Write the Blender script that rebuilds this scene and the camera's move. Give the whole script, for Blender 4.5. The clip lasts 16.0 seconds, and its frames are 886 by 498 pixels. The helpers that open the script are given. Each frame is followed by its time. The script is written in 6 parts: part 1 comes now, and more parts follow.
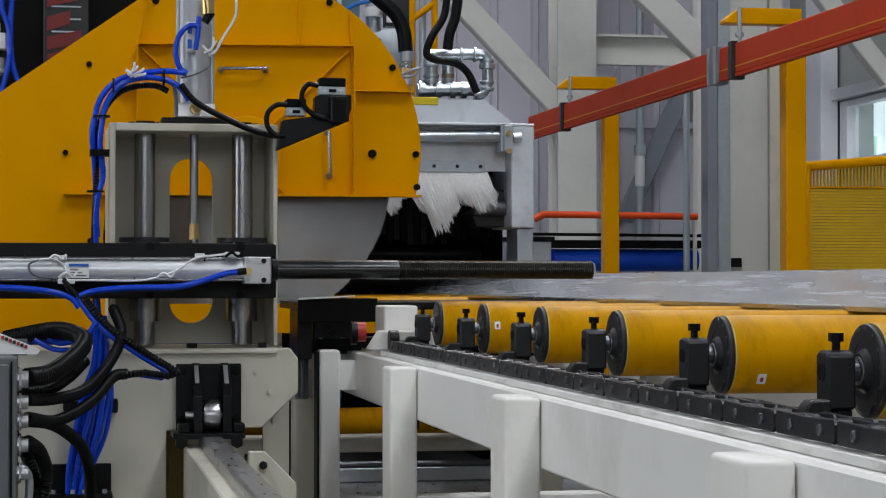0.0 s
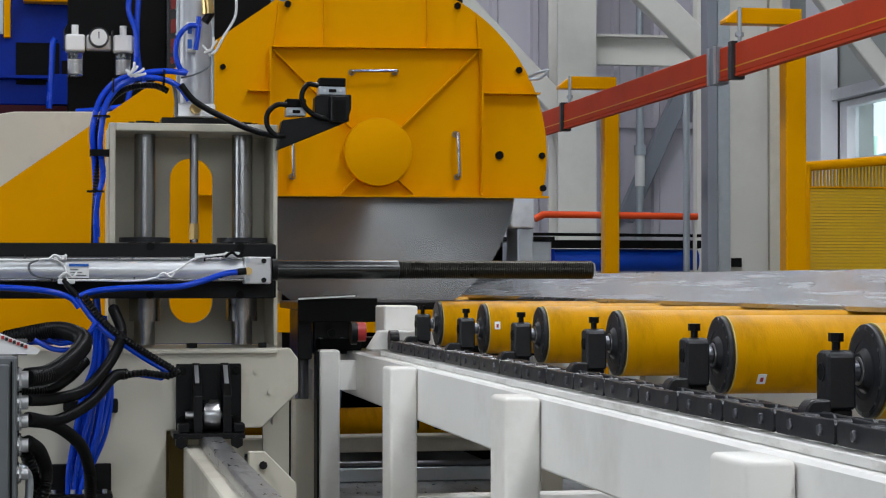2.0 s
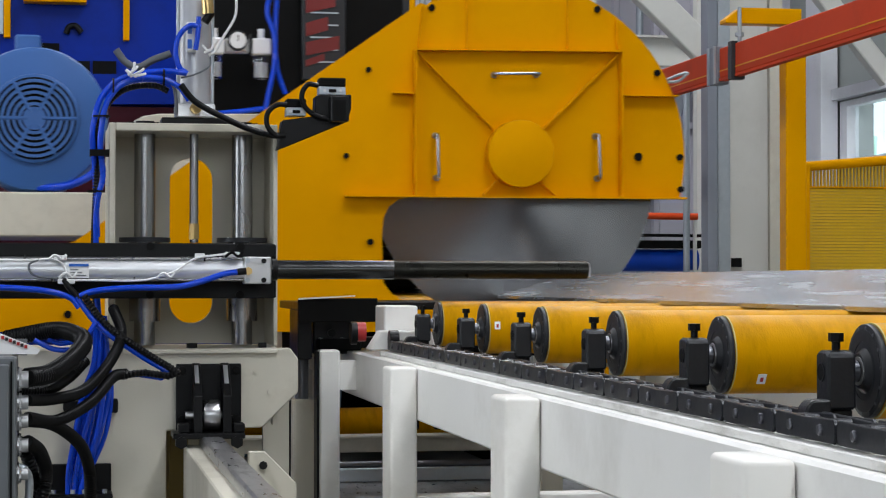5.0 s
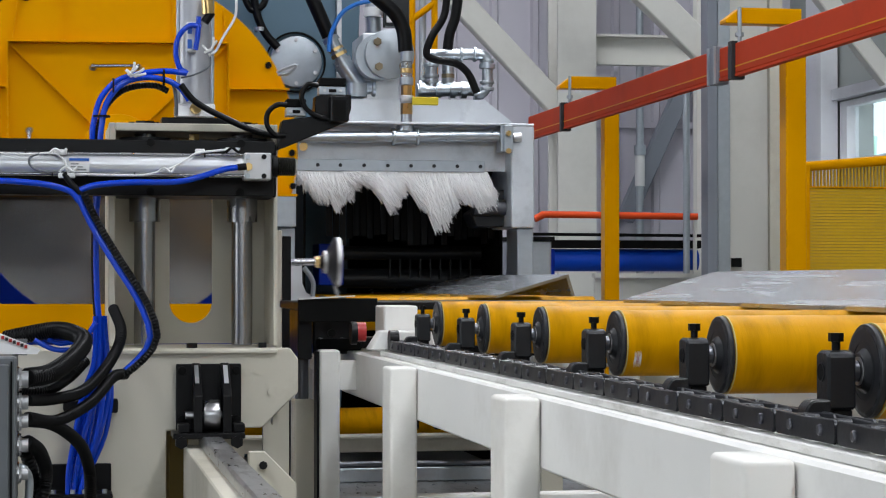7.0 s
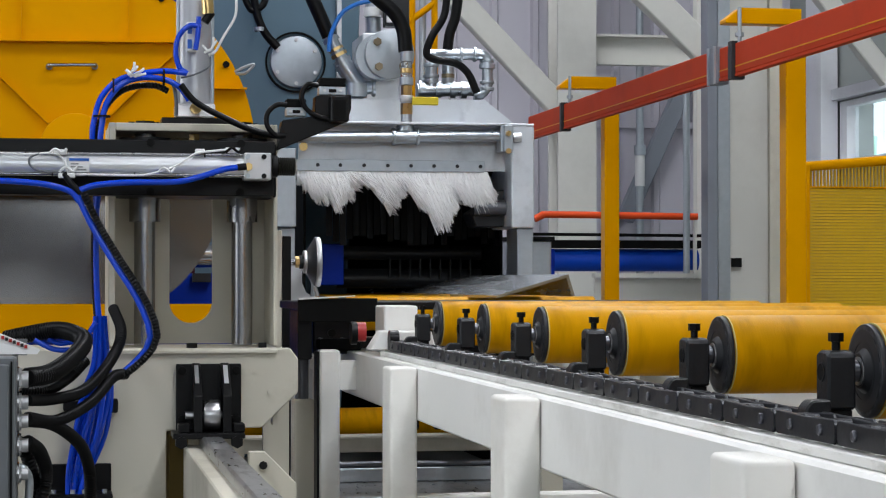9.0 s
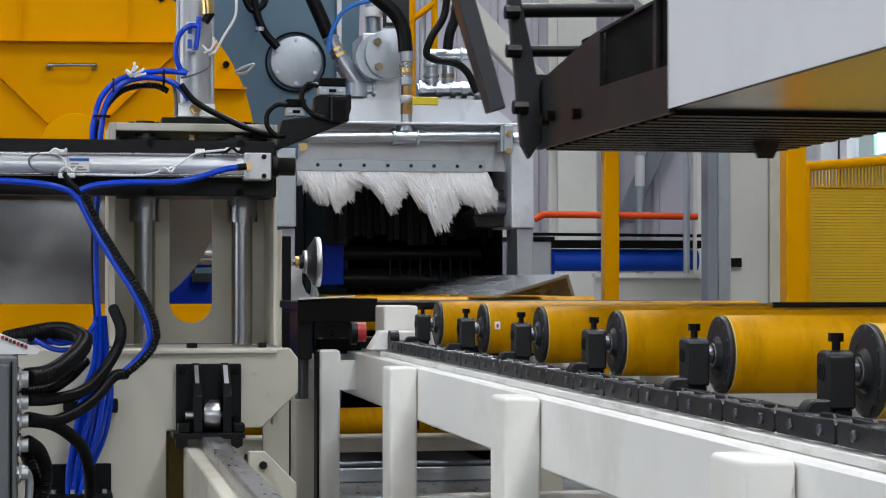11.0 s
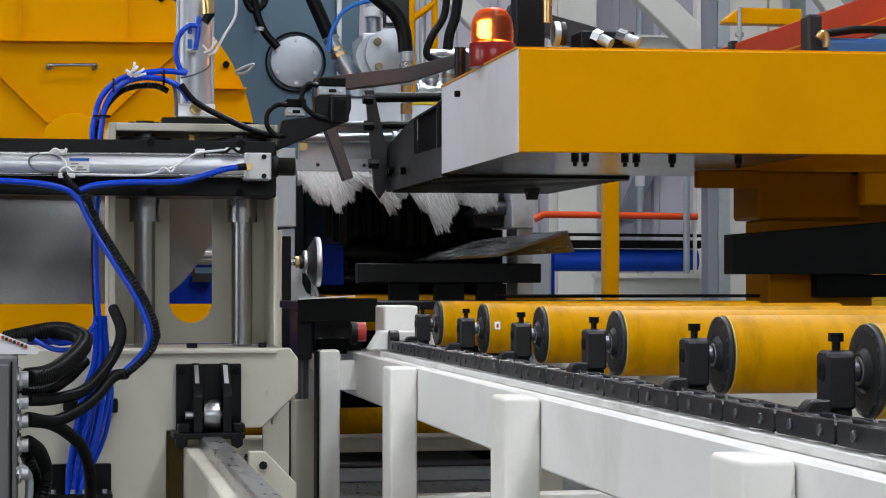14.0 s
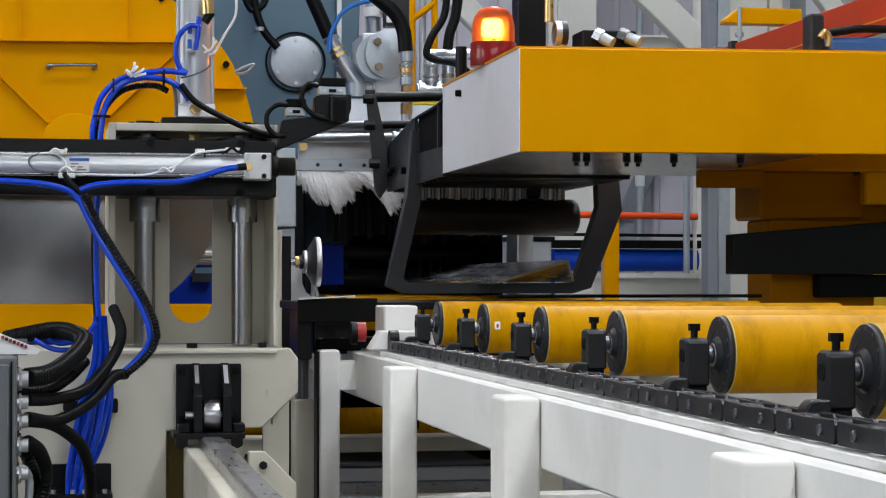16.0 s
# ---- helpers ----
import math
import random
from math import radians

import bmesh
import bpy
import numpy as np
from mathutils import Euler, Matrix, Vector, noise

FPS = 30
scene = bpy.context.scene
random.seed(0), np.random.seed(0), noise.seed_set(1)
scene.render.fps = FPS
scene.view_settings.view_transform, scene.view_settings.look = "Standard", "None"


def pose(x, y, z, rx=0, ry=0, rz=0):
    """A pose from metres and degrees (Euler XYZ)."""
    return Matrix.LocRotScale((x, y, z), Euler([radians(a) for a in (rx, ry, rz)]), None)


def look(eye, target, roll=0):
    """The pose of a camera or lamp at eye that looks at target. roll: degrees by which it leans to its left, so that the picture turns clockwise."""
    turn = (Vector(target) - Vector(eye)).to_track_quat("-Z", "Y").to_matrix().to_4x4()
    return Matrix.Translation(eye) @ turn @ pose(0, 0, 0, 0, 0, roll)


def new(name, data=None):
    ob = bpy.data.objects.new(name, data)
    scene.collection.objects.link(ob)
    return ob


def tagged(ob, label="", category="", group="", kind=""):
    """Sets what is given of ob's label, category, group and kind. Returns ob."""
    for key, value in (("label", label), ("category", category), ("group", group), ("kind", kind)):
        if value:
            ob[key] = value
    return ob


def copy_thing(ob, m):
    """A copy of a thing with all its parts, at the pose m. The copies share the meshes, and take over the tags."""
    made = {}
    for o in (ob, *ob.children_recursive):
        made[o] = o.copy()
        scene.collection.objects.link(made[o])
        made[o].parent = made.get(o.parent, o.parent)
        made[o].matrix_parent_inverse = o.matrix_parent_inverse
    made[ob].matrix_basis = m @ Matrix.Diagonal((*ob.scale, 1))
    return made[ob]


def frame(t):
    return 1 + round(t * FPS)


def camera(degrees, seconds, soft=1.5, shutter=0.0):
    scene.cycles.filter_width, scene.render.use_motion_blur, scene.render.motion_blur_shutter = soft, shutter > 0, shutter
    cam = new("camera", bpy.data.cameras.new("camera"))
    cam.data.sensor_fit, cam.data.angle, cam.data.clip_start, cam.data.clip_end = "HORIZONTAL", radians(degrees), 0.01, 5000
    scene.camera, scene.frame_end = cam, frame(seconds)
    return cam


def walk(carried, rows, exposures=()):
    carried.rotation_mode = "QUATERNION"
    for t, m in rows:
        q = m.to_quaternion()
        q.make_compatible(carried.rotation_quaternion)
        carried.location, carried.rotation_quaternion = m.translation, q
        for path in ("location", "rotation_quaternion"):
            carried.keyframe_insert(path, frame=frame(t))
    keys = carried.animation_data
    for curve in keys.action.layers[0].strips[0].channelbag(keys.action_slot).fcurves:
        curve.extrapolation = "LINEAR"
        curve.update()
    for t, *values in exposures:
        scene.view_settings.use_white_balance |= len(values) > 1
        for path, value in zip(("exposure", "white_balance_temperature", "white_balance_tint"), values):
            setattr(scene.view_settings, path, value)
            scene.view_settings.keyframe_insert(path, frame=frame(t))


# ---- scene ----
cam = camera(24.572, 16.0, soft=1.15, shutter=0.5)
EYE = (0.0, 0.0, 0.91)
HEAD = Matrix.Translation(EYE) @ pose(0, 0, 0, 0, 0, -10.526) @ pose(0, 0, 0, 90.939, 0, 0)
walk(cam, [(0.0, HEAD), (16.0, HEAD)], exposures=[(0.0, -0.42), (1.0, -0.30), (2.5, -0.08), (7.0, 0.02), (16.0, 0.05)])

# ---- light: a hall lit by rows of ceiling luminaires, west window daylight and an added front fill ----
world = bpy.data.worlds.new("world")
scene.world = world
world.use_nodes = True
wn = world.node_tree.nodes
sky = wn.new("ShaderNodeTexSky")
sky.sky_type, sky.sun_disc = "NISHITA", False
sky.sun_elevation, sky.sun_rotation = radians(40), radians(120)
wn["Background"].inputs["Strength"].default_value = 0.12
world.node_tree.links.new(sky.outputs[0], wn["Background"].inputs[0])


def hall_lamp(x, y, z, sx, sy, watts, target=None, color=(0.9, 0.93, 0.98)):
    d = bpy.data.lights.new("hall_lamp", "AREA")
    d.shape, d.size, d.size_y, d.energy, d.color = "RECTANGLE", sx, sy, watts, color
    ob = new("hall_lamp", d)
    ob.matrix_world = look((x, y, z), target or (x, y + 0.001, 0))
    return ob


LAMPS = [(-3.5, 0.8, 150), (3.0, 0.8, 330), (-3.5, 6.8, 58), (3.0, 6.8, 130), (-3.5, 13.0, 180), (3.0, 13.0, 285)]
for lx, ly, watts in LAMPS:
    hall_lamp(lx, ly, 7.75, 1.1, 4.0, watts)
# added front fill, set in an unseen high window band behind the camera
hall_lamp(-0.5, -8.95, 4.6, 9.0, 3.0, 225, (-0.5, 8.0, 4.5), (0.88, 0.94, 1.0))
# daylight through the west window band
hall_lamp(-8.95, 5.0, 2.9, 8.8, 3.0, 220, (0.0, 5.0, 2.8), (0.9, 0.93, 0.98))


# ---- materials ----
def mat(name, color, rough=0.5, metal=0.0, var=0.15, scale=6.0, bump=0.02, grain=60.0, dirt=None, dirt_amount=0.3, coat=0.0, stretch=None, spec=None, tint=None):
    m = bpy.data.materials.new(name)
    m.use_nodes = True
    n, l = m.node_tree.nodes, m.node_tree.links
    b = n["Principled BSDF"]
    tc = n.new("ShaderNodeTexCoord")
    mp = n.new("ShaderNodeMapping")
    l.new(tc.outputs["Object"], mp.inputs[0])
    if stretch:
        mp.inputs["Scale"].default_value = stretch
    big, fine = n.new("ShaderNodeTexNoise"), n.new("ShaderNodeTexNoise")
    big.inputs["Scale"].default_value, big.inputs["Detail"].default_value = scale, 6
    fine.inputs["Scale"].default_value, fine.inputs["Detail"].default_value = grain, 4
    l.new(mp.outputs[0], big.inputs[0])
    l.new(mp.outputs[0], fine.inputs[0])
    ramp = n.new("ShaderNodeMix")
    ramp.data_type = "RGBA"
    lo = [c * (1 - var) for c in color]
    hi = [min(1.0, c * (1 + var)) for c in color]
    ramp.inputs[6].default_value, ramp.inputs[7].default_value = (*lo, 1), (*hi, 1)
    l.new(big.outputs["Fac"], ramp.inputs[0])
    out = ramp.outputs[2]
    if dirt:
        mr = n.new("ShaderNodeMapRange")
        mr.inputs[1].default_value, mr.inputs[2].default_value = 0.5, 0.72
        mr.inputs[3].default_value, mr.inputs[4].default_value = 0.0, dirt_amount
        wide = n.new("ShaderNodeTexNoise")
        wide.inputs["Scale"].default_value, wide.inputs["Detail"].default_value, wide.inputs["Roughness"].default_value = scale * 0.6, 9, 0.68
        l.new(mp.outputs[0], wide.inputs[0])
        l.new(wide.outputs["Fac"], mr.inputs[0])
        mx = n.new("ShaderNodeMix")
        mx.data_type = "RGBA"
        mx.inputs[7].default_value = (*dirt, 1)
        l.new(mr.outputs[0], mx.inputs[0])
        l.new(out, mx.inputs[6])
        out = mx.outputs[2]
    l.new(out, b.inputs["Base Color"])
    rr = n.new("ShaderNodeMapRange")
    rr.inputs[3].default_value, rr.inputs[4].default_value = max(0.03, rough - 0.09), min(1, rough + 0.09)
    l.new(big.outputs["Fac"], rr.inputs[0])
    l.new(rr.outputs[0], b.inputs["Roughness"])
    b.inputs["Metallic"].default_value = metal
    b.inputs["Specular IOR Level"].default_value = spec if spec is not None else 0.32 if metal < 0.3 else 0.5
    b.inputs["Coat Weight"].default_value = coat
    if tint:
        b.inputs["Specular Tint"].default_value = (*tint, 1)
    if bump:
        bp = n.new("ShaderNodeBump")
        bp.inputs["Strength"].default_value, bp.inputs["Distance"].default_value = bump * 8, 0.002
        l.new(fine.outputs["Fac"], bp.inputs["Height"])
        l.new(bp.outputs[0], b.inputs["Normal"])
    return m


def glow(name, color, strength):
    m = bpy.data.materials.new(name)
    m.use_nodes = True
    b = m.node_tree.nodes["Principled BSDF"]
    b.inputs["Base Color"].default_value = (*color, 1)
    b.inputs["Emission Color"].default_value = (*color, 1)
    b.inputs["Emission Strength"].default_value = strength
    return m


def clear(name, color, rough=0.03, ior=1.45):
    m = bpy.data.materials.new(name)
    m.use_nodes = True
    b = m.node_tree.nodes["Principled BSDF"]
    b.inputs["Base Color"].default_value = (*color, 1)
    b.inputs["Transmission Weight"].default_value = 1.0
    b.inputs["Roughness"].default_value, b.inputs["IOR"].default_value = rough, ior
    return m


YELLOW = mat("yellow_paint", (0.74, 0.318, 0.0), 0.36, var=0.07, scale=3, bump=0.012, grain=90, dirt=(0.44, 0.17, 0.0), dirt_amount=0.2, spec=0.3, tint=(1.0, 0.55, 0.03))
ROLLER_Y = mat("yellow_polyurethane", (0.61, 0.280, 0.0), 0.5, var=0.16, scale=5, bump=0.03, grain=110, dirt=(0.15, 0.06, 0.0), dirt_amount=0.6, stretch=(3.2, 1.1, 1.1), spec=0.3, tint=(1.0, 0.7, 0.06))
ROLLER_RIM = mat("pale_worn_rubber_edge", (0.50, 0.42, 0.16), 0.6, var=0.3, scale=30)
BLOCK = mat("blued_cast_steel", (0.0075, 0.0085, 0.011), 0.42, 0.0, var=0.35, scale=22, bump=0.05, grain=140, spec=0.35)
PIN = mat("worn_pin_steel", (0.09, 0.09, 0.105), 0.35, 0.7, var=0.4, scale=50)
LEG = mat("warm_white_paint", (0.86, 0.84, 0.79), 0.42, var=0.06, scale=4, bump=0.015, dirt=(0.42, 0.38, 0.3), dirt_amount=0.35)
CREAM = mat("cream_paint", (0.62, 0.585, 0.49), 0.42, var=0.06, scale=3, bump=0.015, dirt=(0.26, 0.23, 0.16), dirt_amount=0.45)
WHITE_BEAM = mat("off_white_paint", (0.88, 0.87, 0.84), 0.4, var=0.05, scale=4, bump=0.015, dirt=(0.4, 0.37, 0.3), dirt_amount=0.25)
DIRTY_WHITE = mat("grimy_white_paint", (0.72, 0.71, 0.68), 0.5, var=0.1, scale=9, bump=0.03, dirt=(0.22, 0.20, 0.16), dirt_amount=0.75, stretch=(3, 0.8, 3))
BLACK = mat("black_oxide_steel", (0.0045, 0.0045, 0.005), 0.38, 0.0, var=0.3, scale=14, bump=0.03, spec=0.18)
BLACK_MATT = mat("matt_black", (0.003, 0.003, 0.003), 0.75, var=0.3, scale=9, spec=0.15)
CHAIN = mat("chain_steel", (0.016, 0.0175, 0.022), 0.34, 0.25, var=0.3, scale=40, bump=0.02)
RUBBER = mat("black_rubber_hose", (0.0035, 0.0035, 0.004), 0.36, var=0.2, scale=20, spec=0.17)
CHROME = mat("ground_steel", (0.36, 0.36, 0.365), 0.26, 1.0, var=0.03, scale=3, bump=0.0, stretch=(1, 1, 0.3))
STEEL = mat("machined_steel", (0.55, 0.55, 0.56), 0.4, 0.9, var=0.15, scale=14, bump=0.01)
ZINC = mat("galvanised_steel", (0.43, 0.47, 0.51), 0.45, 0.8, var=0.12, scale=30, bump=0.015)
STAINLESS = mat("brushed_stainless", (0.66, 0.69, 0.73), 0.45, 0.6, var=0.2, scale=6, bump=0.012, dirt=(0.24, 0.25, 0.27), dirt_amount=0.5)
OLIVE_MESH = mat("olive_yellow_mesh", (0.60, 0.36, 0.0), 0.5, var=0.1, scale=30)
OLIVE = mat("olive_drab_paint", (0.14, 0.09, 0.01), 0.5, var=0.2)
BLADE = mat("saw_blade_steel", (0.25, 0.245, 0.245), 0.19, 0.95, var=0.05, scale=4, bump=0.0)
n_ = BLADE.node_tree.nodes
tan_ = n_.new("ShaderNodeTangent")
tan_.direction_type, tan_.axis = "RADIAL", "Y"
BLADE.node_tree.links.new(tan_.outputs[0], n_["Principled BSDF"].inputs["Tangent"])
n_["Principled BSDF"].inputs["Anisotropic"].default_value = 0.95
n_["Principled BSDF"].inputs["Anisotropic Rotation"].default_value = 0.25
MILL = mat("mill_scale_steel", (0.47, 0.49, 0.52), 0.26, 0.72, var=0.3, scale=4, bump=0.01, grain=30, stretch=(5, 0.4, 5), dirt=(0.2, 0.2, 0.21), dirt_amount=0.3)
OILED = mat("oiled_dark_steel", (0.045, 0.046, 0.046), 0.2, 0.9, var=0.3, scale=18)
THREAD = mat("oiled_thread_steel", (0.062, 0.06, 0.052), 0.3, 0.9, var=0.4, scale=14)
SHAFT = mat("dull_shaft_steel", (0.12, 0.125, 0.14), 0.35, 0.8, var=0.15)
PRINT_RED = mat("dull_red_print", (0.17, 0.014, 0.012), 0.4, var=0.2)
RUSTY = mat("cut_edge_steel", (0.25, 0.2, 0.13), 0.5, 0.6, var=0.25, scale=8)
BARREL = mat("dull_aluminium_tube", (0.46, 0.47, 0.50), 0.42, 0.45, var=0.08, scale=6, bump=0.004, dirt=(0.16, 0.16, 0.16), dirt_amount=0.3)
PIPE = mat("bright_galvanised_pipe", (0.50, 0.55, 0.60), 0.3, 0.95, var=0.12, scale=9, bump=0.0015, grain=45, dirt=(0.2, 0.2, 0.19), dirt_amount=0.4)
ALU = mat("anodised_aluminium", (0.72, 0.73, 0.75), 0.33, 0.55, var=0.05, scale=8, bump=0.004)
BRASS = mat("brass", (0.6, 0.42, 0.18), 0.3, 1.0, var=0.1, scale=20)
BLUE_HOSE = mat("blue_polyurethane_tube", (0.001, 0.05, 0.56), 0.25, var=0.1, scale=12, bump=0.0, spec=0.4)
LIGHT_HOSE = mat("light_blue_tube", (0.02, 0.16, 0.55), 0.3, var=0.1, scale=12, spec=0.4)
BLUE_PIPE = mat("bright_blue_paint", (0.002, 0.055, 0.46), 0.35, var=0.1, scale=5, dirt=(0.01, 0.04, 0.2), dirt_amount=0.3, spec=0.3)
BLUE_PAINT = mat("blue_paint", (0.001, 0.024, 0.31), 0.42, var=0.1, scale=4, bump=0.012, dirt=(0.004, 0.008, 0.06), dirt_amount=0.4, spec=0.12)
BLUE_MOTOR = mat("light_blue_paint", (0.04, 0.125, 0.36), 0.4, var=0.06, scale=5, bump=0.012)
BLUE_GREY = mat("blue_grey_paint", (0.110, 0.185, 0.245), 0.45, var=0.06, scale=4, bump=0.012)
GREY_BOX = mat("grey_enclosure", (0.13, 0.14, 0.15), 0.45, var=0.06, scale=5)
MAROON = mat("maroon_paint", (0.045, 0.004, 0.010), 0.5, var=0.15, scale=5, spec=0.15)
RED_BEAM = mat("red_paint", (0.56, 0.060, 0.020), 0.6, var=0.08, scale=3, bump=0.01, dirt=(0.2, 0.03, 0.015), dirt_amount=0.3, spec=0.12)
RED_PIPE = mat("orange_red_pipe", (0.7, 0.07, 0.01), 0.4, var=0.08)
WALL = mat("lavender_grey_cladding", (0.50, 0.48, 0.54), 0.55, var=0.05, scale=1.5, bump=0.01)
COLUMN = mat("pale_grey_steelwork", (0.62, 0.61, 0.57), 0.5, var=0.05, scale=2, bump=0.01, dirt=(0.35, 0.33, 0.3), dirt_amount=0.3)
GREY_STEEL = mat("blue_grey_steelwork", (0.23, 0.25, 0.29), 0.5, var=0.08, scale=3)
CONCRETE = mat("painted_concrete_floor", (0.16, 0.165, 0.16), 0.4, var=0.2, scale=1.2, bump=0.03, dirt=(0.14, 0.14, 0.13), dirt_amount=0.5)
EAST_WALL = mat("grey_green_cladding", (0.36, 0.385, 0.37), 0.6, var=0.06, scale=1.5, dirt=(0.28, 0.29, 0.28), dirt_amount=0.3)
# for walls out of view, kept dark to hold back bounced light
DARK_WALL = mat("unseen_low_bounce_wall", (0.22, 0.23, 0.26), 0.6, var=0.1, scale=1.5)
ROOF = mat("roof_sheet", (0.35, 0.35, 0.37), 0.6, var=0.05)
FUR = mat("white_bristle", (0.96, 0.96, 0.97), 0.8, var=0.08, scale=60, bump=0.05, grain=300)
WHITE_PLASTIC = mat("white_plastic", (0.78, 0.78, 0.78), 0.4, var=0.04)
POLISHED = mat("polished_steel_sheet", (0.62, 0.60, 0.55), 0.2, 0.9, var=0.1, scale=3, bump=0.003, dirt=(0.3, 0.27, 0.2), dirt_amount=0.3)
WHITE_PAINT = mat("white_paint", (0.78, 0.79, 0.83), 0.4, var=0.04, scale=3, dirt=(0.5, 0.5, 0.5), dirt_amount=0.3)
# yellow darkened to brown-orange: the shade under the gripper box is in the colour
SHADED_YELLOW = mat("shaded_yellow_paint", (0.31, 0.108, 0.0), 0.5, var=0.15, scale=5, bump=0.012, dirt=(0.2, 0.07, 0.0), dirt_amount=0.4, spec=0.2, tint=(1.0, 0.5, 0.03))
RAIL = mat("worn_rail_steel", (0.42, 0.42, 0.43), 0.3, 0.9, var=0.35, scale=9, bump=0.01, grain=40, stretch=(4, 1.2, 4), dirt=(0.10, 0.10, 0.095), dirt_amount=0.8)
GUNMETAL = mat("dark_grey_paint", (0.022, 0.023, 0.026), 0.4, 0.1, var=0.12, scale=6, spec=0.3)
CLAW = mat("satin_grey_steel", (0.038, 0.04, 0.046), 0.38, 0.4, var=0.25, scale=14, bump=0.02, spec=0.5)
DARK_RED = mat("red_print", (0.40, 0.03, 0.03), 0.4, var=0.1)
INK = mat("black_ink", (0.02, 0.02, 0.02), 0.5, var=0.1)
STICKER_BLUE = mat("blue_print", (0.02, 0.12, 0.5), 0.4, var=0.1)
GLASS = clear("window_glass", (0.9, 0.95, 0.95))
SIGHT_GLASS = clear("clear_plastic", (0.8, 0.82, 0.82), 0.08)
RED_LENS = clear("red_beacon_lens", (1.0, 0.17, 0.04), 0.34, 1.2)
LAMP_GLOW = glow("beacon_lamp", (1.0, 0.34, 0.04), 70.0)
PANEL_GLOW = glow("luminaire_panel", (0.93, 0.96, 1.0), 4.0)
OUTSIDE = glow("bright_overcast_outside", (0.86, 0.95, 1.0), 1.1)
MINT = glow("pale_green_building_outside", (0.5, 0.8, 0.68), 0.9)


# ---- mesh helpers ----
ORIGIN = {}


def thing(name, loc, label, category, group="", kind=""):
    e = new(name)
    e.location = loc
    e.empty_display_size = 0.05
    ORIGIN[e.name] = Vector(loc)
    return tagged(e, label, category, group, kind)


def part(name, bm, material, parent=None, label="", pivot=None, smooth=False):
    """One mesh under a thing or a part; its vertices are given in world metres."""
    base = ORIGIN[parent.name] if parent else Vector((0, 0, 0))
    o = Vector(pivot) if pivot is not None else base
    me = bpy.data.meshes.new(name)
    bmesh.ops.translate(bm, verts=bm.verts, vec=-o)
    bmesh.ops.recalc_face_normals(bm, faces=bm.faces)
    bm.to_mesh(me)
    bm.free()
    for mt in material if isinstance(material, (list, tuple)) else [material]:
        me.materials.append(mt)
    if smooth:
        for p in me.polygons:
            p.use_smooth = True
        me.set_sharp_from_angle(angle=radians(38))
    ob = new(name, me)
    ob.parent = parent
    ob.location = o - base
    ORIGIN[ob.name] = o
    if label:
        ob["label"] = label
    return ob


def solid(name, bm, material, label, category, group="", kind="", smooth=False, pivot=None):
    """A thing of one mesh."""
    return tagged(part(name, bm, material, None, "", pivot, smooth), label, category, group, kind)


def box(x0, x1, y0, y1, z0, z1, bevel=0.0, bm=None, seg=1):
    b = bmesh.new()
    bmesh.ops.create_cube(b, size=1)
    for v in b.verts:
        v.co = Vector((x0 + (v.co.x + 0.5) * (x1 - x0), y0 + (v.co.y + 0.5) * (y1 - y0), z0 + (v.co.z + 0.5) * (z1 - z0)))
    if bevel:
        bmesh.ops.bevel(b, geom=list(b.edges), offset=bevel, segments=seg, affect="EDGES", profile=0.5)
    return join(bm, b)


def join(bm, b):
    if bm is None:
        return b
    me = bpy.data.meshes.new("tmp")
    b.to_mesh(me)
    b.free()
    bm.from_mesh(me)
    bpy.data.meshes.remove(me)
    return bm


def rod(p0, p1, r, bm=None, seg=20, r2=None, bevel=0.0):
    b = bmesh.new()
    p0, p1 = Vector(p0), Vector(p1)
    d = p1 - p0
    bmesh.ops.create_cone(b, cap_ends=True, segments=seg, radius1=r, radius2=r if r2 is None else r2, depth=d.length)
    if bevel:
        rim = [e for e in b.edges if abs(e.verts[0].co.z - e.verts[1].co.z) < 1e-6]
        bmesh.ops.bevel(b, geom=rim, offset=bevel, segments=2, affect="EDGES", profile=0.5)
    bmesh.ops.transform(b, verts=b.verts, matrix=Matrix.Translation((p0 + p1) / 2) @ d.to_track_quat("Z", "Y").to_matrix().to_4x4())
    return join(bm, b)


def prism(pts, axis, a, b_, bm=None, bevel=0.0):
    """A polygon pulled along an axis from a to b_: pts are the two other coordinates, in order."""
    b = bmesh.new()
    def at(p, w):
        return {"x": (w, p[0], p[1]), "y": (p[0], w, p[1]), "z": (p[0], p[1], w)}[axis]
    lo = [b.verts.new(at(p, a)) for p in pts]
    hi = [b.verts.new(at(p, b_)) for p in pts]
    n = len(pts)
    b.faces.new(lo)
    b.faces.new(hi[::-1])
    for i in range(n):
        b.faces.new((lo[i], hi[i], hi[(i + 1) % n], lo[(i + 1) % n]))
    bmesh.ops.recalc_face_normals(b, faces=b.faces)
    if bevel:
        bmesh.ops.bevel(b, geom=list(b.edges), offset=bevel, segments=1, affect="EDGES", profile=0.5)
    return join(bm, b)


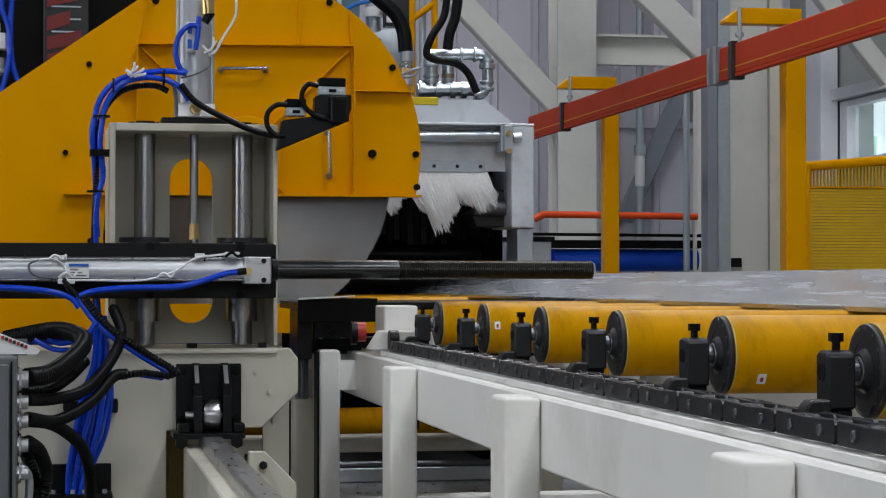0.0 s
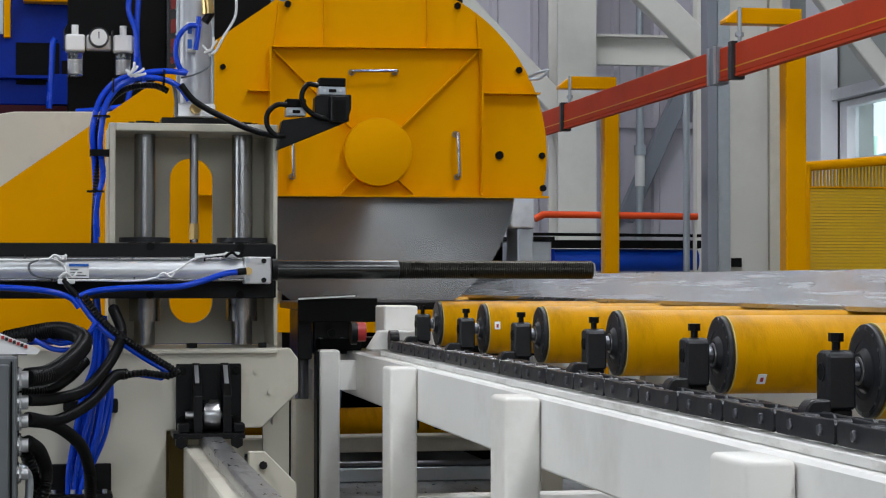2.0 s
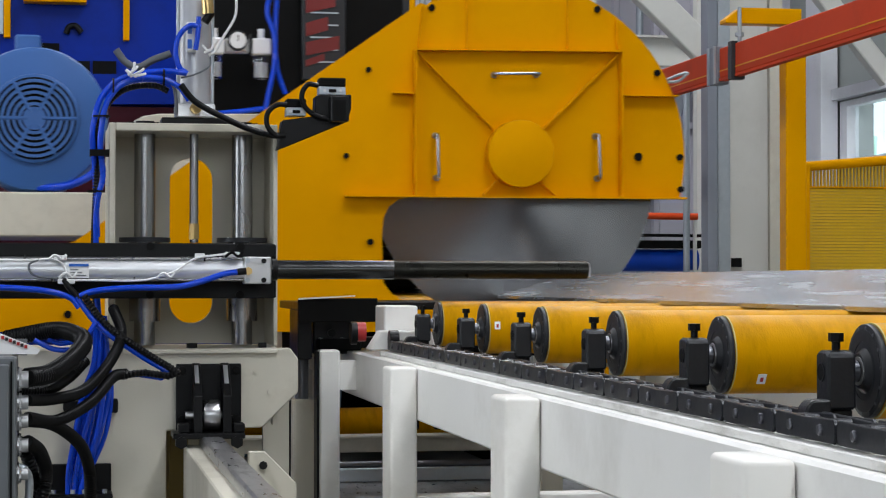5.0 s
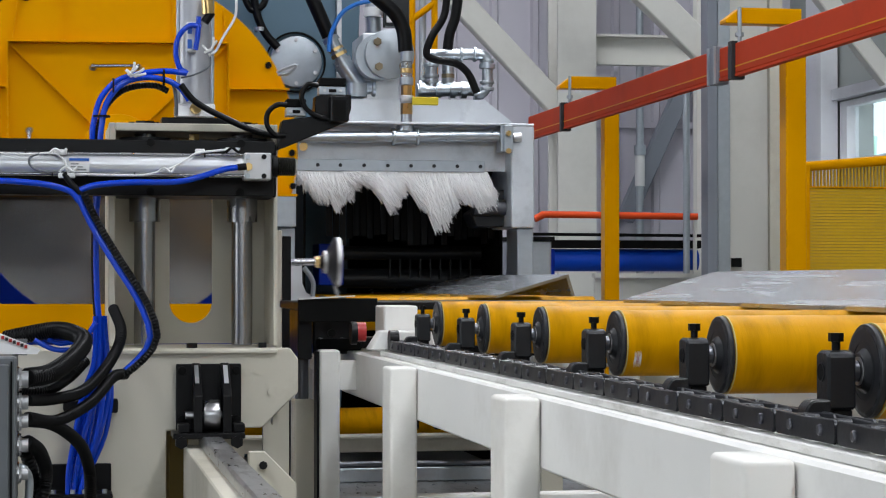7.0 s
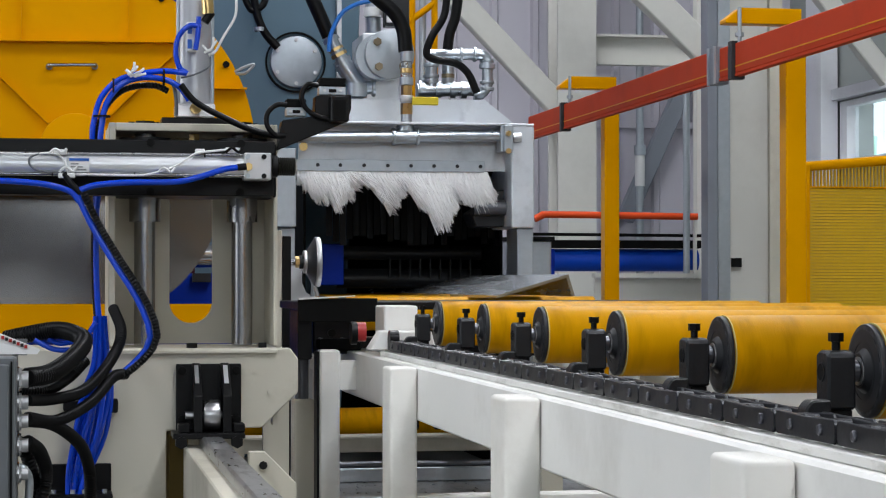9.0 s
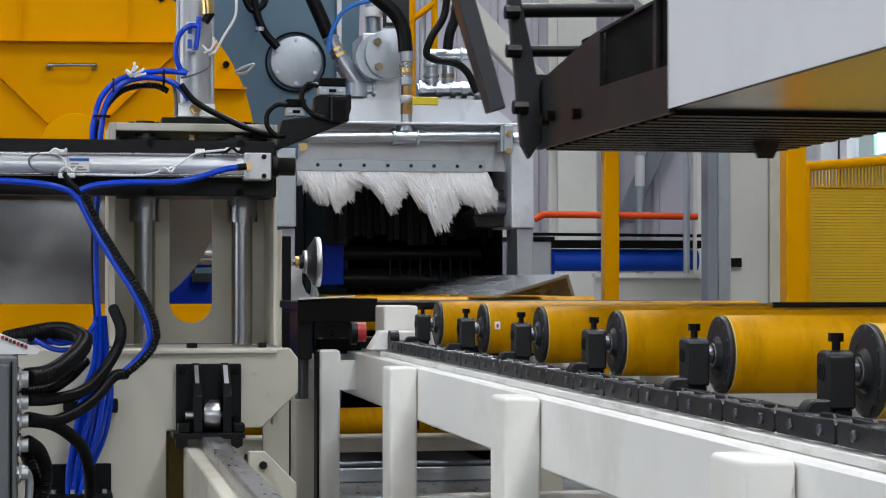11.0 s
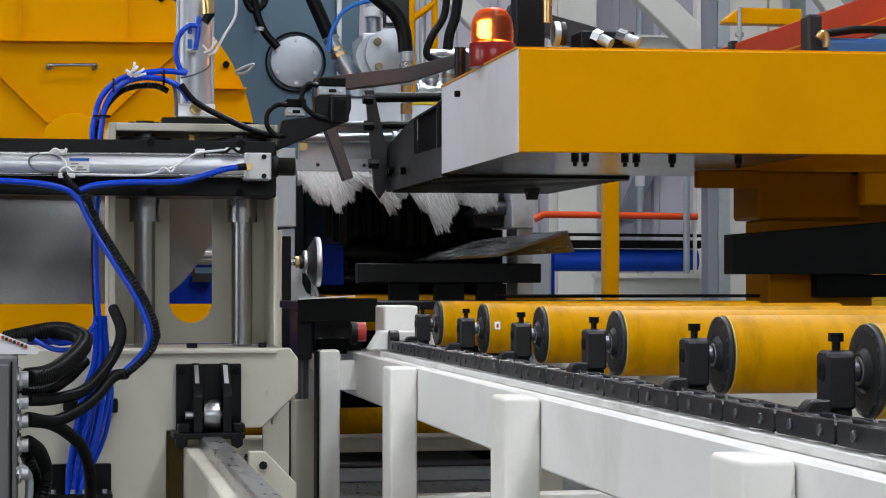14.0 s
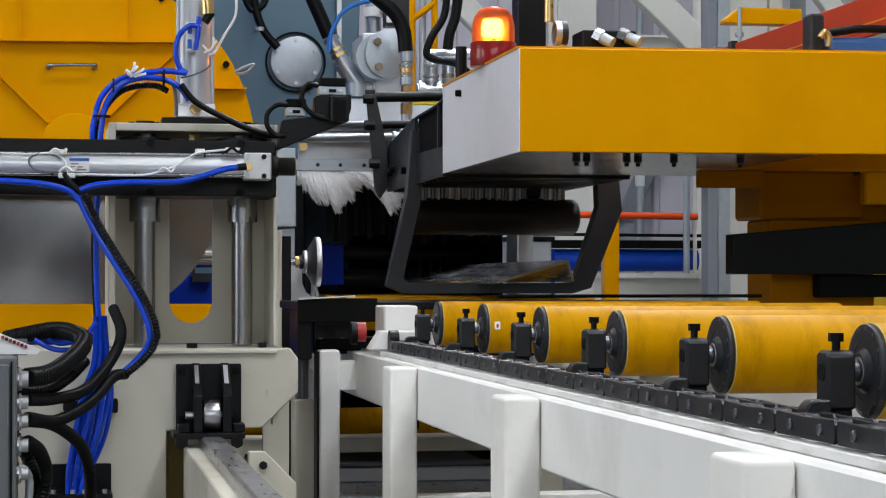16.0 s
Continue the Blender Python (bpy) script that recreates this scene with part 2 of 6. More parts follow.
def ring(c, axis, r0, r1, w, bm=None, seg=40, start=0.0, sweep=360.0):
    """A flat ring or part of one, of width w along the axis."""
    b = bmesh.new()
    ax = {"x": 0, "y": 1, "z": 2}[axis]
    u, v = [i for i in range(3) if i != ax]
    rows = []
    full = sweep >= 359.9
    k = seg if full else seg + 1
    for i in range(k):
        t = radians(start + sweep * i / seg)
        row = []
        for rr, ww in ((r0, -w / 2), (r1, -w / 2), (r1, w / 2), (r0, w / 2)):
            p = [0, 0, 0]
            p[ax], p[u], p[v] = ww, rr * math.cos(t), rr * math.sin(t)
            row.append(b.verts.new(Vector(p) + Vector(c)))
        rows.append(row)
    for i in range(k if full else k - 1):
        p, q = rows[i], rows[(i + 1) % k]
        for j in range(4):
            b.faces.new((p[j], q[j], q[(j + 1) % 4], p[(j + 1) % 4]))
    if not full:
        b.faces.new(rows[0][::-1])
        b.faces.new(rows[-1])
    bmesh.ops.recalc_face_normals(b, faces=b.faces)
    return join(bm, b)


def spline(pts, n=8):
    """A smooth line through points."""
    P = [Vector(p) for p in pts]
    P = [2 * P[0] - P[1]] + P + [2 * P[-1] - P[-2]]
    out = []
    for i in range(1, len(P) - 2):
        for k in range(n):
            t = k / n
            out.append(0.5 * (2 * P[i] + (P[i + 1] - P[i - 1]) * t + (2 * P[i - 1] - 5 * P[i] + 4 * P[i + 1] - P[i + 2]) * t * t
                              + (3 * P[i] - P[i - 1] - 3 * P[i + 1] + P[i + 2]) * t ** 3))
    return out + [P[-2]]


def tube(pts, r, bm=None, seg=10, n=8, ribs=0.0, pitch=0.008):
    """A round hose along a smooth line; ribs: the height of its corrugation."""
    line = spline(pts, n)
    if ribs:
        ends = [0.0]
        for a, c in zip(line, line[1:]):
            ends.append(ends[-1] + (c - a).length)
        k = max(2, int(ends[-1] / (pitch / 2)))
        even, j = [], 0
        for i in range(k + 1):
            w = ends[-1] * i / k
            while j < len(line) - 2 and ends[j + 1] < w:
                j += 1
            even.append(line[j].lerp(line[j + 1], (w - ends[j]) / max(1e-9, ends[j + 1] - ends[j])))
        line = even
    b = bmesh.new()
    rows = []
    nrm = None
    for i, p in enumerate(line):
        d = (line[min(i + 1, len(line) - 1)] - line[max(i - 1, 0)]).normalized()
        if nrm is None:
            nrm = d.orthogonal().normalized()
        nrm = (nrm - d * nrm.dot(d)).normalized()
        bi = d.cross(nrm)
        rr = r + (ribs if ribs and i % 2 else 0)
        rows.append([b.verts.new(p + (nrm * math.cos(2 * math.pi * j / seg) + bi * math.sin(2 * math.pi * j / seg)) * rr) for j in range(seg)])
    for p, q in zip(rows, rows[1:]):
        for j in range(seg):
            b.faces.new((p[j], p[(j + 1) % seg], q[(j + 1) % seg], q[j]))
    b.faces.new(rows[0][::-1])
    b.faces.new(rows[-1])
    return join(bm, b)


def across(bearing, y):
    """The place across the hall, at y, of a bearing from the eye (115 is straight along y)."""
    return y * math.tan(math.atan((bearing - 784) / 3600) + radians(10.526))


def bolt(x, y, z, r=0.008, h=0.008, bm=None, toward=(0, -1, 0)):
    d = Vector(toward)
    return rod((x, y, z), Vector((x, y, z)) + d * h, r, bm, 6 if h < r else 12)


def arc(cx, cz, r, a0, a1, n=24):
    return [(cx + r * math.cos(radians(a0 + (a1 - a0) * i / n)), cz + r * math.sin(radians(a0 + (a1 - a0) * i / n))) for i in range(n + 1)]


# ---- the hall ----
def hall():
    solid("floor", box(-9, 7.3, -9, 19.3, -0.2, 0.0), CONCRETE, "grey painted concrete factory floor", "floor", kind="structure")
    bm = box(-9, 7.3, 19.0, 19.3, 0, 8)
    wall = solid("wall_north", bm, WALL, "lavender grey ribbed cladding wall", "wall", kind="structure")
    for i in range(40):
        x = -8.8 + i * 0.4
        part("cladding_rib", prism([(x, 18.965), (x + 0.05, 18.965), (x + 0.07, 19.0), (x - 0.02, 19.0)], "z", 0, 8), WALL, wall)
    for z in (2.4, 4.6):
        part("cladding_rail", box(-8.9, 7.0, 18.93, 18.964, z, z + 0.06), WALL, wall)
    bm = box(-9.3, -9, -9, 19.3, 0, 1.4)
    box(-9.3, -9, -9, 19.3, 4.4, 8, bm=bm)
    box(-9.3, -9, -9, 0.6, 1.4, 4.4, bm=bm)
    box(-9.3, -9, 9.4, 19.3, 1.4, 4.4, bm=bm)
    solid("wall_west", bm, DARK_WALL, "unseen wall kept dark against bounce, with a window band", "wall", kind="structure")
    bm = box(-9, 7.3, -9.3, -9, 0, 3.1)
    box(-9, 7.3, -9.3, -9, 6.1, 8, bm=bm)
    box(-9, -5.0, -9.3, -9, 3.1, 6.1, bm=bm)
    box(4.0, 7.3, -9.3, -9, 3.1, 6.1, bm=bm)
    solid("wall_south", bm, DARK_WALL, "unseen wall kept dark against bounce, with an added high window band", "wall", kind="structure")
    part("backdrop_west", box(-9.6, -9.5, -2, 12, 0, 6), OUTSIDE)["kind"] = "structure"
    # glowing sheet added behind the fill's unseen opening
    part("fill_backdrop_south", box(-7, 6, -9.6, -9.5, 2, 7.5), OUTSIDE)["kind"] = "structure"
    # east wall with a window band
    zs, zh = 2.018, 2.556
    bm = box(7.0, 7.3, -9, 19.0, 0, zs)
    box(7.0, 7.3, -9, 19.0, zh, 8, bm=bm)
    for y0, y1 in ((-9, 15.2), (17.62, 18.1), (18.95, 19.0)):
        box(7.0, 7.3, y0, y1, zs, zh, bm=bm)
    solid("wall_east", bm, EAST_WALL, "pale grey wall with a window band", "wall", kind="structure")
    for i, (y0, y1) in enumerate(((15.2, 17.62), (18.1, 18.95))):
        w = tagged(thing("window_%d" % (i + 1), (7.05, (y0 + y1) / 2, 2.0), "white framed factory window with bright daylight", "window", kind="structure"))
        for n, b in (("jamb", box(6.97, 7.09, y0, y0 + 0.16, zs, zh)), ("jamb", box(6.97, 7.09, y1 - 0.16, y1, zs, zh)),
                     ("head", box(6.97, 7.09, y0 + 0.16, y1 - 0.16, zh - 0.05, zh)), ("window_sill", box(6.9, 7.09, y0, y1, zs - 0.04, zs - 0.002))):
            part(n, b, WHITE_PAINT, w)
        g = part("pane", box(7.05, 7.056, y0 + 0.16, y1 - 0.16, zs, zh - 0.05), GLASS, w)
        g.visible_shadow = False
    tagged(part("backdrop", box(7.9, 7.92, 12, 24, 0, 5), OUTSIDE), "bright white daylight outside the windows", "backdrop", kind="structure")
    tagged(part("backdrop_building", box(7.85, 7.87, 18.9, 19.3, 1.5, 2.35), MINT), "pale green building outside the windows", "backdrop", kind="structure")
    part("pilaster", box(6.80, 6.965, 17.66, 18.04, 0, 8, 0.004), WHITE_PAINT, bpy.data.objects["wall_east"], "white steel pilaster")
    part("window_rail", box(6.9, 6.999, 12.0, 19.0, zh + 0.02, zh + 0.12), WHITE_PAINT, bpy.data.objects["wall_east"])
    solid("ceiling", box(-9, 7.3, -9, 19.3, 8.0, 8.2), ROOF, "pale corrugated roof sheeting", "ceiling", kind="structure")
    for lx, ly, watts in LAMPS:
        lum = thing("ceiling_luminaire", (lx, ly, 7.8), "long white ceiling luminaire hanging under the roof", "lamp", "ceiling luminaires")
        part("housing", box(lx - 0.6, lx + 0.6, ly - 2.05, ly + 2.05, 7.80, 8.0), WHITE_PAINT, lum)
        part("diffuser", box(lx - 0.56, lx + 0.56, ly - 2.0, ly + 2.0, 7.78, 7.797), PANEL_GLOW, lum)


def steelwork():
    # far column with braces and a tie beam
    x0, x1 = 4.166, 4.506
    col = thing("steel_column", ((x0 + x1) / 2, 17.1, 0), "pale grey steel building column with wide flange", "column", "building columns")
    part("flange", box(x0, x1, 17.0, 17.03, 0, 8), COLUMN, col)
    part("web", box((x0 + x1) / 2 - 0.01, (x0 + x1) / 2 + 0.01, 17.03, 17.35, 0, 8), COLUMN, col)
    part("flange", box(x0, x1, 17.35, 17.38, 0, 8), COLUMN, col)
    def brace(p, q, w, y, name="diagonal_brace", m=COLUMN, lab="pale grey steel diagonal brace between columns"):
        p, q = Vector((p[0], 0, p[1])), Vector((q[0], 0, q[1]))
        d = (q - p).normalized()
        n = Vector((-d.z, 0, d.x)) * w / 2
        pts = [((p + n).x, (p + n).z), ((q + n).x, (q + n).z), ((q - n).x, (q - n).z), ((p - n).x, (p - n).z)]
        return solid(name, prism(pts, "y", y, y + 0.14, bevel=0.012), m, lab, "brace", "hall braces")
    brace((0.516, 6.218), (4.290, 2.349), 0.2, 17.1)
    brace((1.590, 6.148), (5.172, 2.822), 0.23, 15.99)
    brace((1.029, 5.589), (4.247, 2.404), 0.10, 12.06)
    brace((1.019, 5.758), (4.404, 2.613), 0.107, 12.25)
    brace((5.82, 3.997), (6.98, 2.630), 0.16, 16.4)
    brace((5.275, 1.506), (5.884, 2.816), 0.16, 18.79, m=GREY_STEEL, lab="blue grey steel diagonal brace against the wall")
    zt, zb = 3.068, 2.802
    tie = thing("tie_beam", (4.908, 17.15, zb), "pale grey channel tie beam between columns", "beam")
    part("web", box(4.533, 5.503, 17.16, 17.18, zb, zt), COLUMN, tie)
    part("flange", box(4.533, 5.503, 17.08, 17.16, zt - 0.02, zt), COLUMN, tie)
    part("flange", box(4.533, 5.503, 17.08, 17.16, zb, zb + 0.02), COLUMN, tie)
    # near column: channel, flange and web
    y = 12.0
    col = thing("steel_column", (4.130, 12.1, 0), "pale grey steel column with a darker channel along it", "column", "building columns")
    part("channel", box(3.876, 3.941, y - 0.03, y + 0.1, 0, 8, 0.003), GREY_STEEL, col, "dark blue grey channel")
    part("channel_side", box(3.945, 4.025, y - 0.02, y + 0.1, 0, 8, 0.003), ZINC, col, "galvanised channel side")
    part("flange", box(4.028, 4.225, y, y + 0.02, 0, 8), COLUMN, col)
    part("web", box(4.229, 4.291, y + 0.05, y + 0.3, 0, 8), COLUMN, col)
    part("flange", box(4.295, 4.379, y + 0.02, y + 0.3, 0, 8), CREAM, col)
    solid("junction_box", box(4.036, 4.094, y - 0.03, y - 0.001, 1.004, 1.060), BLACK_MATT, "small black junction box on the steel column", "box")
    x0, x1 = 5.091, 5.163
    solid("slim_post", box(x0, x1, 16, 16.1, 0, 8), COLUMN, "slim pale grey steel post", "post")
    for i, (xa, za, zb, r) in enumerate(((5.325, 8, 0, 0.036), (4.531, 2.36, 0.0, 0.025))):
        yy = (18.5, 14.5)[i]
        t = thing("conduit_pipe", (xa, yy, zb), "grey vertical galvanised pipe", "pipe", "vertical pipes")
        part("tube", rod((xa, yy, zb), (xa, yy, za), r, seg=16), ZINC, t, smooth=True)
        if i == 0:
            part("coupling", rod((xa, yy, 2.109), (xa, yy, 2.200), r + 0.02, seg=16), ZINC, t, smooth=True)
            part("lower_sleeve", rod((xa, yy, 1.816), (xa, yy, 2.104), r + 0.01, seg=16), WHITE_PLASTIC, t, smooth=True)
    # pipes and tank low at the back
    yb = 15.0
    tank = thing("blue_pipe", (4.216, yb, 0.988), "large blue pipe with a black rail over it", "pipe")
    part("barrel", rod((3.290, yb, 1.078), (4.764, yb, 1.078), 0.085, seg=32), BLUE_PIPE, tank, smooth=True)
    part("rail", box(3.290, 4.773, yb - 0.1, yb + 0.05, 1.169, 1.229), BLACK_MATT, tank)
    part("cable", rod((3.290, yb - 0.15, 1.272), (4.773, yb - 0.15, 1.264), 0.012), BLACK_MATT, tank)
    for xx in (3.377, 4.732):
        part("saddle_post", box(xx - 0.04, xx + 0.04, yb - 0.05, yb + 0.05, 0, 1.005), COLUMN, tank)
    rp = thing("red_pipe", (4.116, 14.8, 1.382), "orange red painted pipe along the wall", "pipe")
    part("tube", tube([(3.445, 14.800, 1.382), (3.506, 14.800, 1.408), (3.614, 14.800, 1.417), (4.710, 14.800, 1.407)], 0.027), RED_PIPE, rp, smooth=True)
    part("stand", box(4.682, 4.700, 14.78, 14.82, 0, 1.382), COLUMN, rp)
    fr = thing("low_frame", (4.161, 14.2, 0), "pale steel frame standing under the blue pipe", "frame")
    part("top_bar", box(3.739, 4.595, 14.15, 14.25, 0.943, 0.975), COLUMN, fr)
    part("panel", box(3.747, 4.587, 14.2, 14.22, 0, 0.939), COLUMN, fr)
    cab = thing("pump_cabinet", (3.003, 13, 0), "grey steel cabinet with a dark top", "cabinet")
    part("body", box(2.882, 3.140, 13.0, 13.5, 0, 1.184, 0.01), ZINC, cab)
    part("top", box(2.870, 3.155, 12.97, 13.53, 1.188, 1.210), BLACK_MATT, cab)
    part("blue_end", box(3.147, 3.186, 13.1, 13.4, 0, 1.132), BLUE_PAINT, cab)


def red_runway():
    # red trunking on yellow portal posts
    X0, X1 = 3.26, 3.29
    Z0, Z1 = 1.946, 2.095
    r = thing("red_trunking", (3.31, 9.0, Z0), "red enclosed conductor rail with a thin yellow line", "trunking")
    part("duct", box(X0, X1, 3.0, 14.2, Z0, Z1, 0.004), RED_BEAM, r)
    part("flange", box(X0 - 0.003, X1 + 0.003, 3.0, 14.2, Z0 - 0.016, Z0 - 0.002), RED_BEAM, r)
    part("stripe", box(X0 - 0.0025, X0 - 0.0005, 3.0, 14.2, Z0 + 0.030, Z0 + 0.036), YELLOW, r, "thin yellow line")
    for yy, w in ((13.162, 0.05), (9.650, 0.06), (9.926, 0.12)):
        part("clamp", box(X0 - 0.02, X1 + 0.02, yy - w / 2, yy + w / 2, Z0 - 0.03, Z1 + 0.012, 0.003), GREY_STEEL if w > 0.1 else GUNMETAL, r)
        if w > 0.1:
            part("clamp_edge", box(X0 - 0.03, X0 - 0.021, yy - w / 2, yy - w / 2 + 0.02, Z0 - 0.03, Z1 + 0.012), ZINC, r)
            part("clamp_edge", box(X0 - 0.03, X0 - 0.021, yy + w / 2 - 0.02, yy + w / 2, Z0 - 0.03, Z1 + 0.012), ZINC, r)
    for yy, xa, xb, xp0, xp1, zlo, zhi in ((13.1, 3.210, 3.597, 3.515, 3.616, 2.191, 2.273),
                                (9.66, 3.208, 3.602, 3.519, 3.626, 2.192, 2.271)):
        p = thing("yellow_post", ((xp0 + xp1) / 2, yy, 0), "yellow painted steel post with a cantilever bracket", "post", "yellow trunking posts")
        part("pole", box(xp0, xp1, yy - 0.05, yy + 0.05, 0, zlo - 0.001, 0.006), YELLOW, p)
        part("bracket", prism([(xa, zlo), (xb, zlo), (xb, zhi), (xa + 0.08, zhi), (xa, zlo + 0.02)], "y", yy - 0.05, yy + 0.05, bevel=0.003), YELLOW, p)
        part("hanger_bolt", rod((3.275, yy - 0.06, Z1), (3.275, yy - 0.06, zhi), 0.010), ZINC, p)
        part("hanger_nut", rod((3.275, yy - 0.06, Z1 + 0.03), (3.275, yy - 0.06, Z1 + 0.05), 0.022, seg=6), ZINC, p)
        part("foot_plate", box(xp0 - 0.05, xp1 + 0.05, yy - 0.1, yy + 0.1, 0.001, 0.02), YELLOW, p)


def mesh_fence():
    x0, x1, y = 3.741, 4.409, 9.95
    zt = 1.515
    f = thing("mesh_guard", ((x0 + x1) / 2, y, 0), "yellow louvred guard panel beside the yellow post", "guard panel")
    n = 84
    for i in range(n):
        z = 0.05 + (1.395 - 0.05) * i / n
        part("slat", prism([(y - 0.010, z), (y - 0.006, z + 0.014), (y + 0.010, z + 0.017), (y + 0.006, z + 0.003)], "x", x0 + 0.02, x1 - 0.02), OLIVE_MESH, f)
    for a in (x0, x1 - 0.03):
        part("stile", box(a, a + 0.02, y - 0.03, y + 0.03, 0, zt, 0.003), YELLOW, f)
    part("top_roll", rod((x0, y, zt - 0.01), (x1, y, zt + 0.045), 0.026), YELLOW, f, smooth=True)
    for i in range(34):
        x = x0 + 0.03 + i * 0.0185
        part("upright", box(x, x + 0.0085, y - 0.012, y + 0.004, 1.405, zt, 0.0), OLIVE_MESH, f)
    part("mid_bar", box(x0 + 0.02, x1 - 0.02, y - 0.013, y + 0.012, 1.396, 1.4045), YELLOW, f)


# ---- roller conveyor ----
RZ, RR, RX = 0.778, 0.0715, 1.17
ROLLER_Y0, PITCH = 6.416, 0.7145
ROLLERS = []


def conveyor():
    fr = thing("roller_conveyor", (1.05, 3.0, 0), "off-white painted steel frame of the roller conveyor", "conveyor")
    part("side_beam", box(0.99, 1.16, -4.0, 7.38, 0.514, 0.669, 0.006), WHITE_BEAM, fr)
    part("end_post", box(0.861, 0.931, 6.95, 7.04, 0.0, 0.677, 0.006), WHITE_BEAM, fr)
    # black plate added to darken the post's left side
    part("post_dark_side", box(0.852, 0.8605, 6.955, 7.04, 0.0, 0.672), BLACK, fr, "thin black plate added to darken the left side of the post")
    part("end_link", box(0.931 + 0.0005, 0.9895, 6.96, 7.03, 0.54, 0.64), WHITE_BEAM, fr)
    part("far_beam", box(2.12, 2.24, -4.0, 6.95, 0.514, 0.669, 0.006), WHITE_BEAM, fr)
    for i in range(5):
        y = 5.72 - 1.53 * i
        bm = box(0.91, 0.989, y, y + 0.15, 0.0, 0.667)
        up = [e for e in bm.edges if all(v.co.z > 0.6 for v in e.verts) or abs(e.verts[0].co.z - e.verts[1].co.z) > 0.3]
        bmesh.ops.bevel(bm, geom=up, offset=0.010, segments=3, affect="EDGES", profile=0.5)
        part("leg", bm, LEG, fr, smooth=True)
        part("leg", box(2.13, 2.23, y, y + 0.1, 0.0, 0.513, 0.006), WHITE_BEAM, fr)
        part("cross_tie", box(0.988, 2.13, y + 0.01, y + 0.09, 0.20, 0.30, 0.004), WHITE_BEAM, fr)
        part("lower_tie", box(0.92, 0.98, y - 1.37, y - 0.001, 0.06, 0.13, 0.004), WHITE_BEAM, fr)
    part("chain_guide", box(1.015, 1.158, -4.0, 6.6, 0.6695, 0.685, 0.002), DIRTY_WHITE, fr)
    # rollers with end discs, shafts and bearing blocks
    first = None
    for i in range(15):
        y = ROLLER_Y0 - PITCH * i + (0.022 if i > 4 else 0.0)
        if first is None:
            r = thing("conveyor_roller", (1.7, y, RZ), "yellow polyurethane coated conveyor roller with black end disc", "roller", "conveyor rollers")
            part("shell", rod((RX + 0.011, y, RZ), (2.25, y, RZ), RR, seg=40, bevel=0.004), ROLLER_Y, r, smooth=True)
            d = rod((RX, y, RZ), (RX + 0.011, y, RZ), RR * 0.985, seg=40, bevel=0.003)
            ring((RX + 0.001, y, RZ), "x", 0.044, 0.062, 0.004, d)
            part("end_disc", d, GUNMETAL, r, "dark steel end disc", smooth=True)
            part("hub", rod((RX - 0.009, y, RZ), (RX, y, RZ), 0.026, seg=28, r2=0.034), GUNMETAL, r, smooth=True)
            part("wear_ring", ring((RX - 0.0098, y, RZ), "x", 0.0165, 0.0215, 0.0015, seg=28), STEEL, r, "bright worn ring")
            part("rim", ring((RX + 0.0125, y, RZ), "x", RR - 0.002, RR + 0.0004, 0.0022, seg=40), ROLLER_RIM, r, "pale worn coating edge")
            part("shaft", rod((RX - 0.045, y, RZ), (RX - 0.012, y, RZ), 0.016, seg=20), SHAFT, r, smooth=True)
            for k in range(14):
                a = radians(360 / 14 * k + 20)
                part("screw", rod((RX - 0.0013, y + 0.064 * math.cos(a), RZ + 0.064 * math.sin(a)), (RX, y + 0.064 * math.cos(a), RZ + 0.064 * math.sin(a)), 0.0028, seg=6), SHAFT, r)
            first = r
        else:
            r = copy_thing(first, pose(1.7, y, RZ))
        ROLLERS.append(r)
    for k, a, x in ((1, 8, 1.203), (4, -36, 1.234), (2, 200, 1.207), (3, 120, 1.206)):
        y = ROLLER_Y0 - PITCH * k
        # a small label stuck on the coating
        ca, sa = math.cos(radians(a)), math.sin(radians(a))
        m = pose(x, y, RZ, -a, 0, 0)
        b = box(-0.008, 0.008, -RR - 0.0008, -RR + 0.0004, -0.011, 0.011)
        box(-0.003, 0.003, -RR - 0.0012, -RR - 0.0006, -0.006, 0.004, bm=b)
        for f in b.faces[6:]:
            f.material_index = 1
        bmesh.ops.transform(b, verts=b.verts, matrix=m)
        ORIGIN[ROLLERS[k].name] = Vector((1.7, y, RZ))
        part("sticker", b, [WHITE_PLASTIC, DARK_RED], ROLLERS[k], "small white label with red mark")
    first = None
    for i in range(15):
        y = ROLLER_Y0 - PITCH * i + (0.022 if i > 4 else 0.0)
        if first is None:
            t = thing("bearing_block", (1.115, y, 0.684), "black bearing block with an adjusting screw on top", "bearing", "roller bearing blocks")
            bm = prism([(y - 0.025, 0.722), (y + 0.025, 0.722), (y + 0.025, 0.803), (y + 0.016, 0.809), (y - 0.016, 0.809), (y - 0.025, 0.803)], "x", 1.104, 1.148, bevel=0.004)
            part("housing", bm, BLOCK, t)
            part("neck", box(1.114, 1.144, y - 0.020, y + 0.020, 0.7045, 0.7218, 0.002), BLACK, t)
            part("base_lug", box(1.096, 1.155, y - 0.055, y + 0.055, 0.6852, 0.7043, 0.004), BLACK, t)
            # curled strap that holds the chain down
            lug = [(1.080 + 0.019 * math.cos(radians(180 - 12 * k)), 0.710 + 0.028 * math.sin(radians(180 - 12 * k))) for k in range(9)]
            part("chain_strap", prism(lug + [(1.103, 0.738), (1.103, 0.710)], "y", y - 0.042, y - 0.004, bevel=0.003), BLOCK, t, "curled steel strap")
            part("screw_shank", rod((1.126, y, 0.8092), (1.126, y, 0.822), 0.0065, seg=12), BLACK, t)
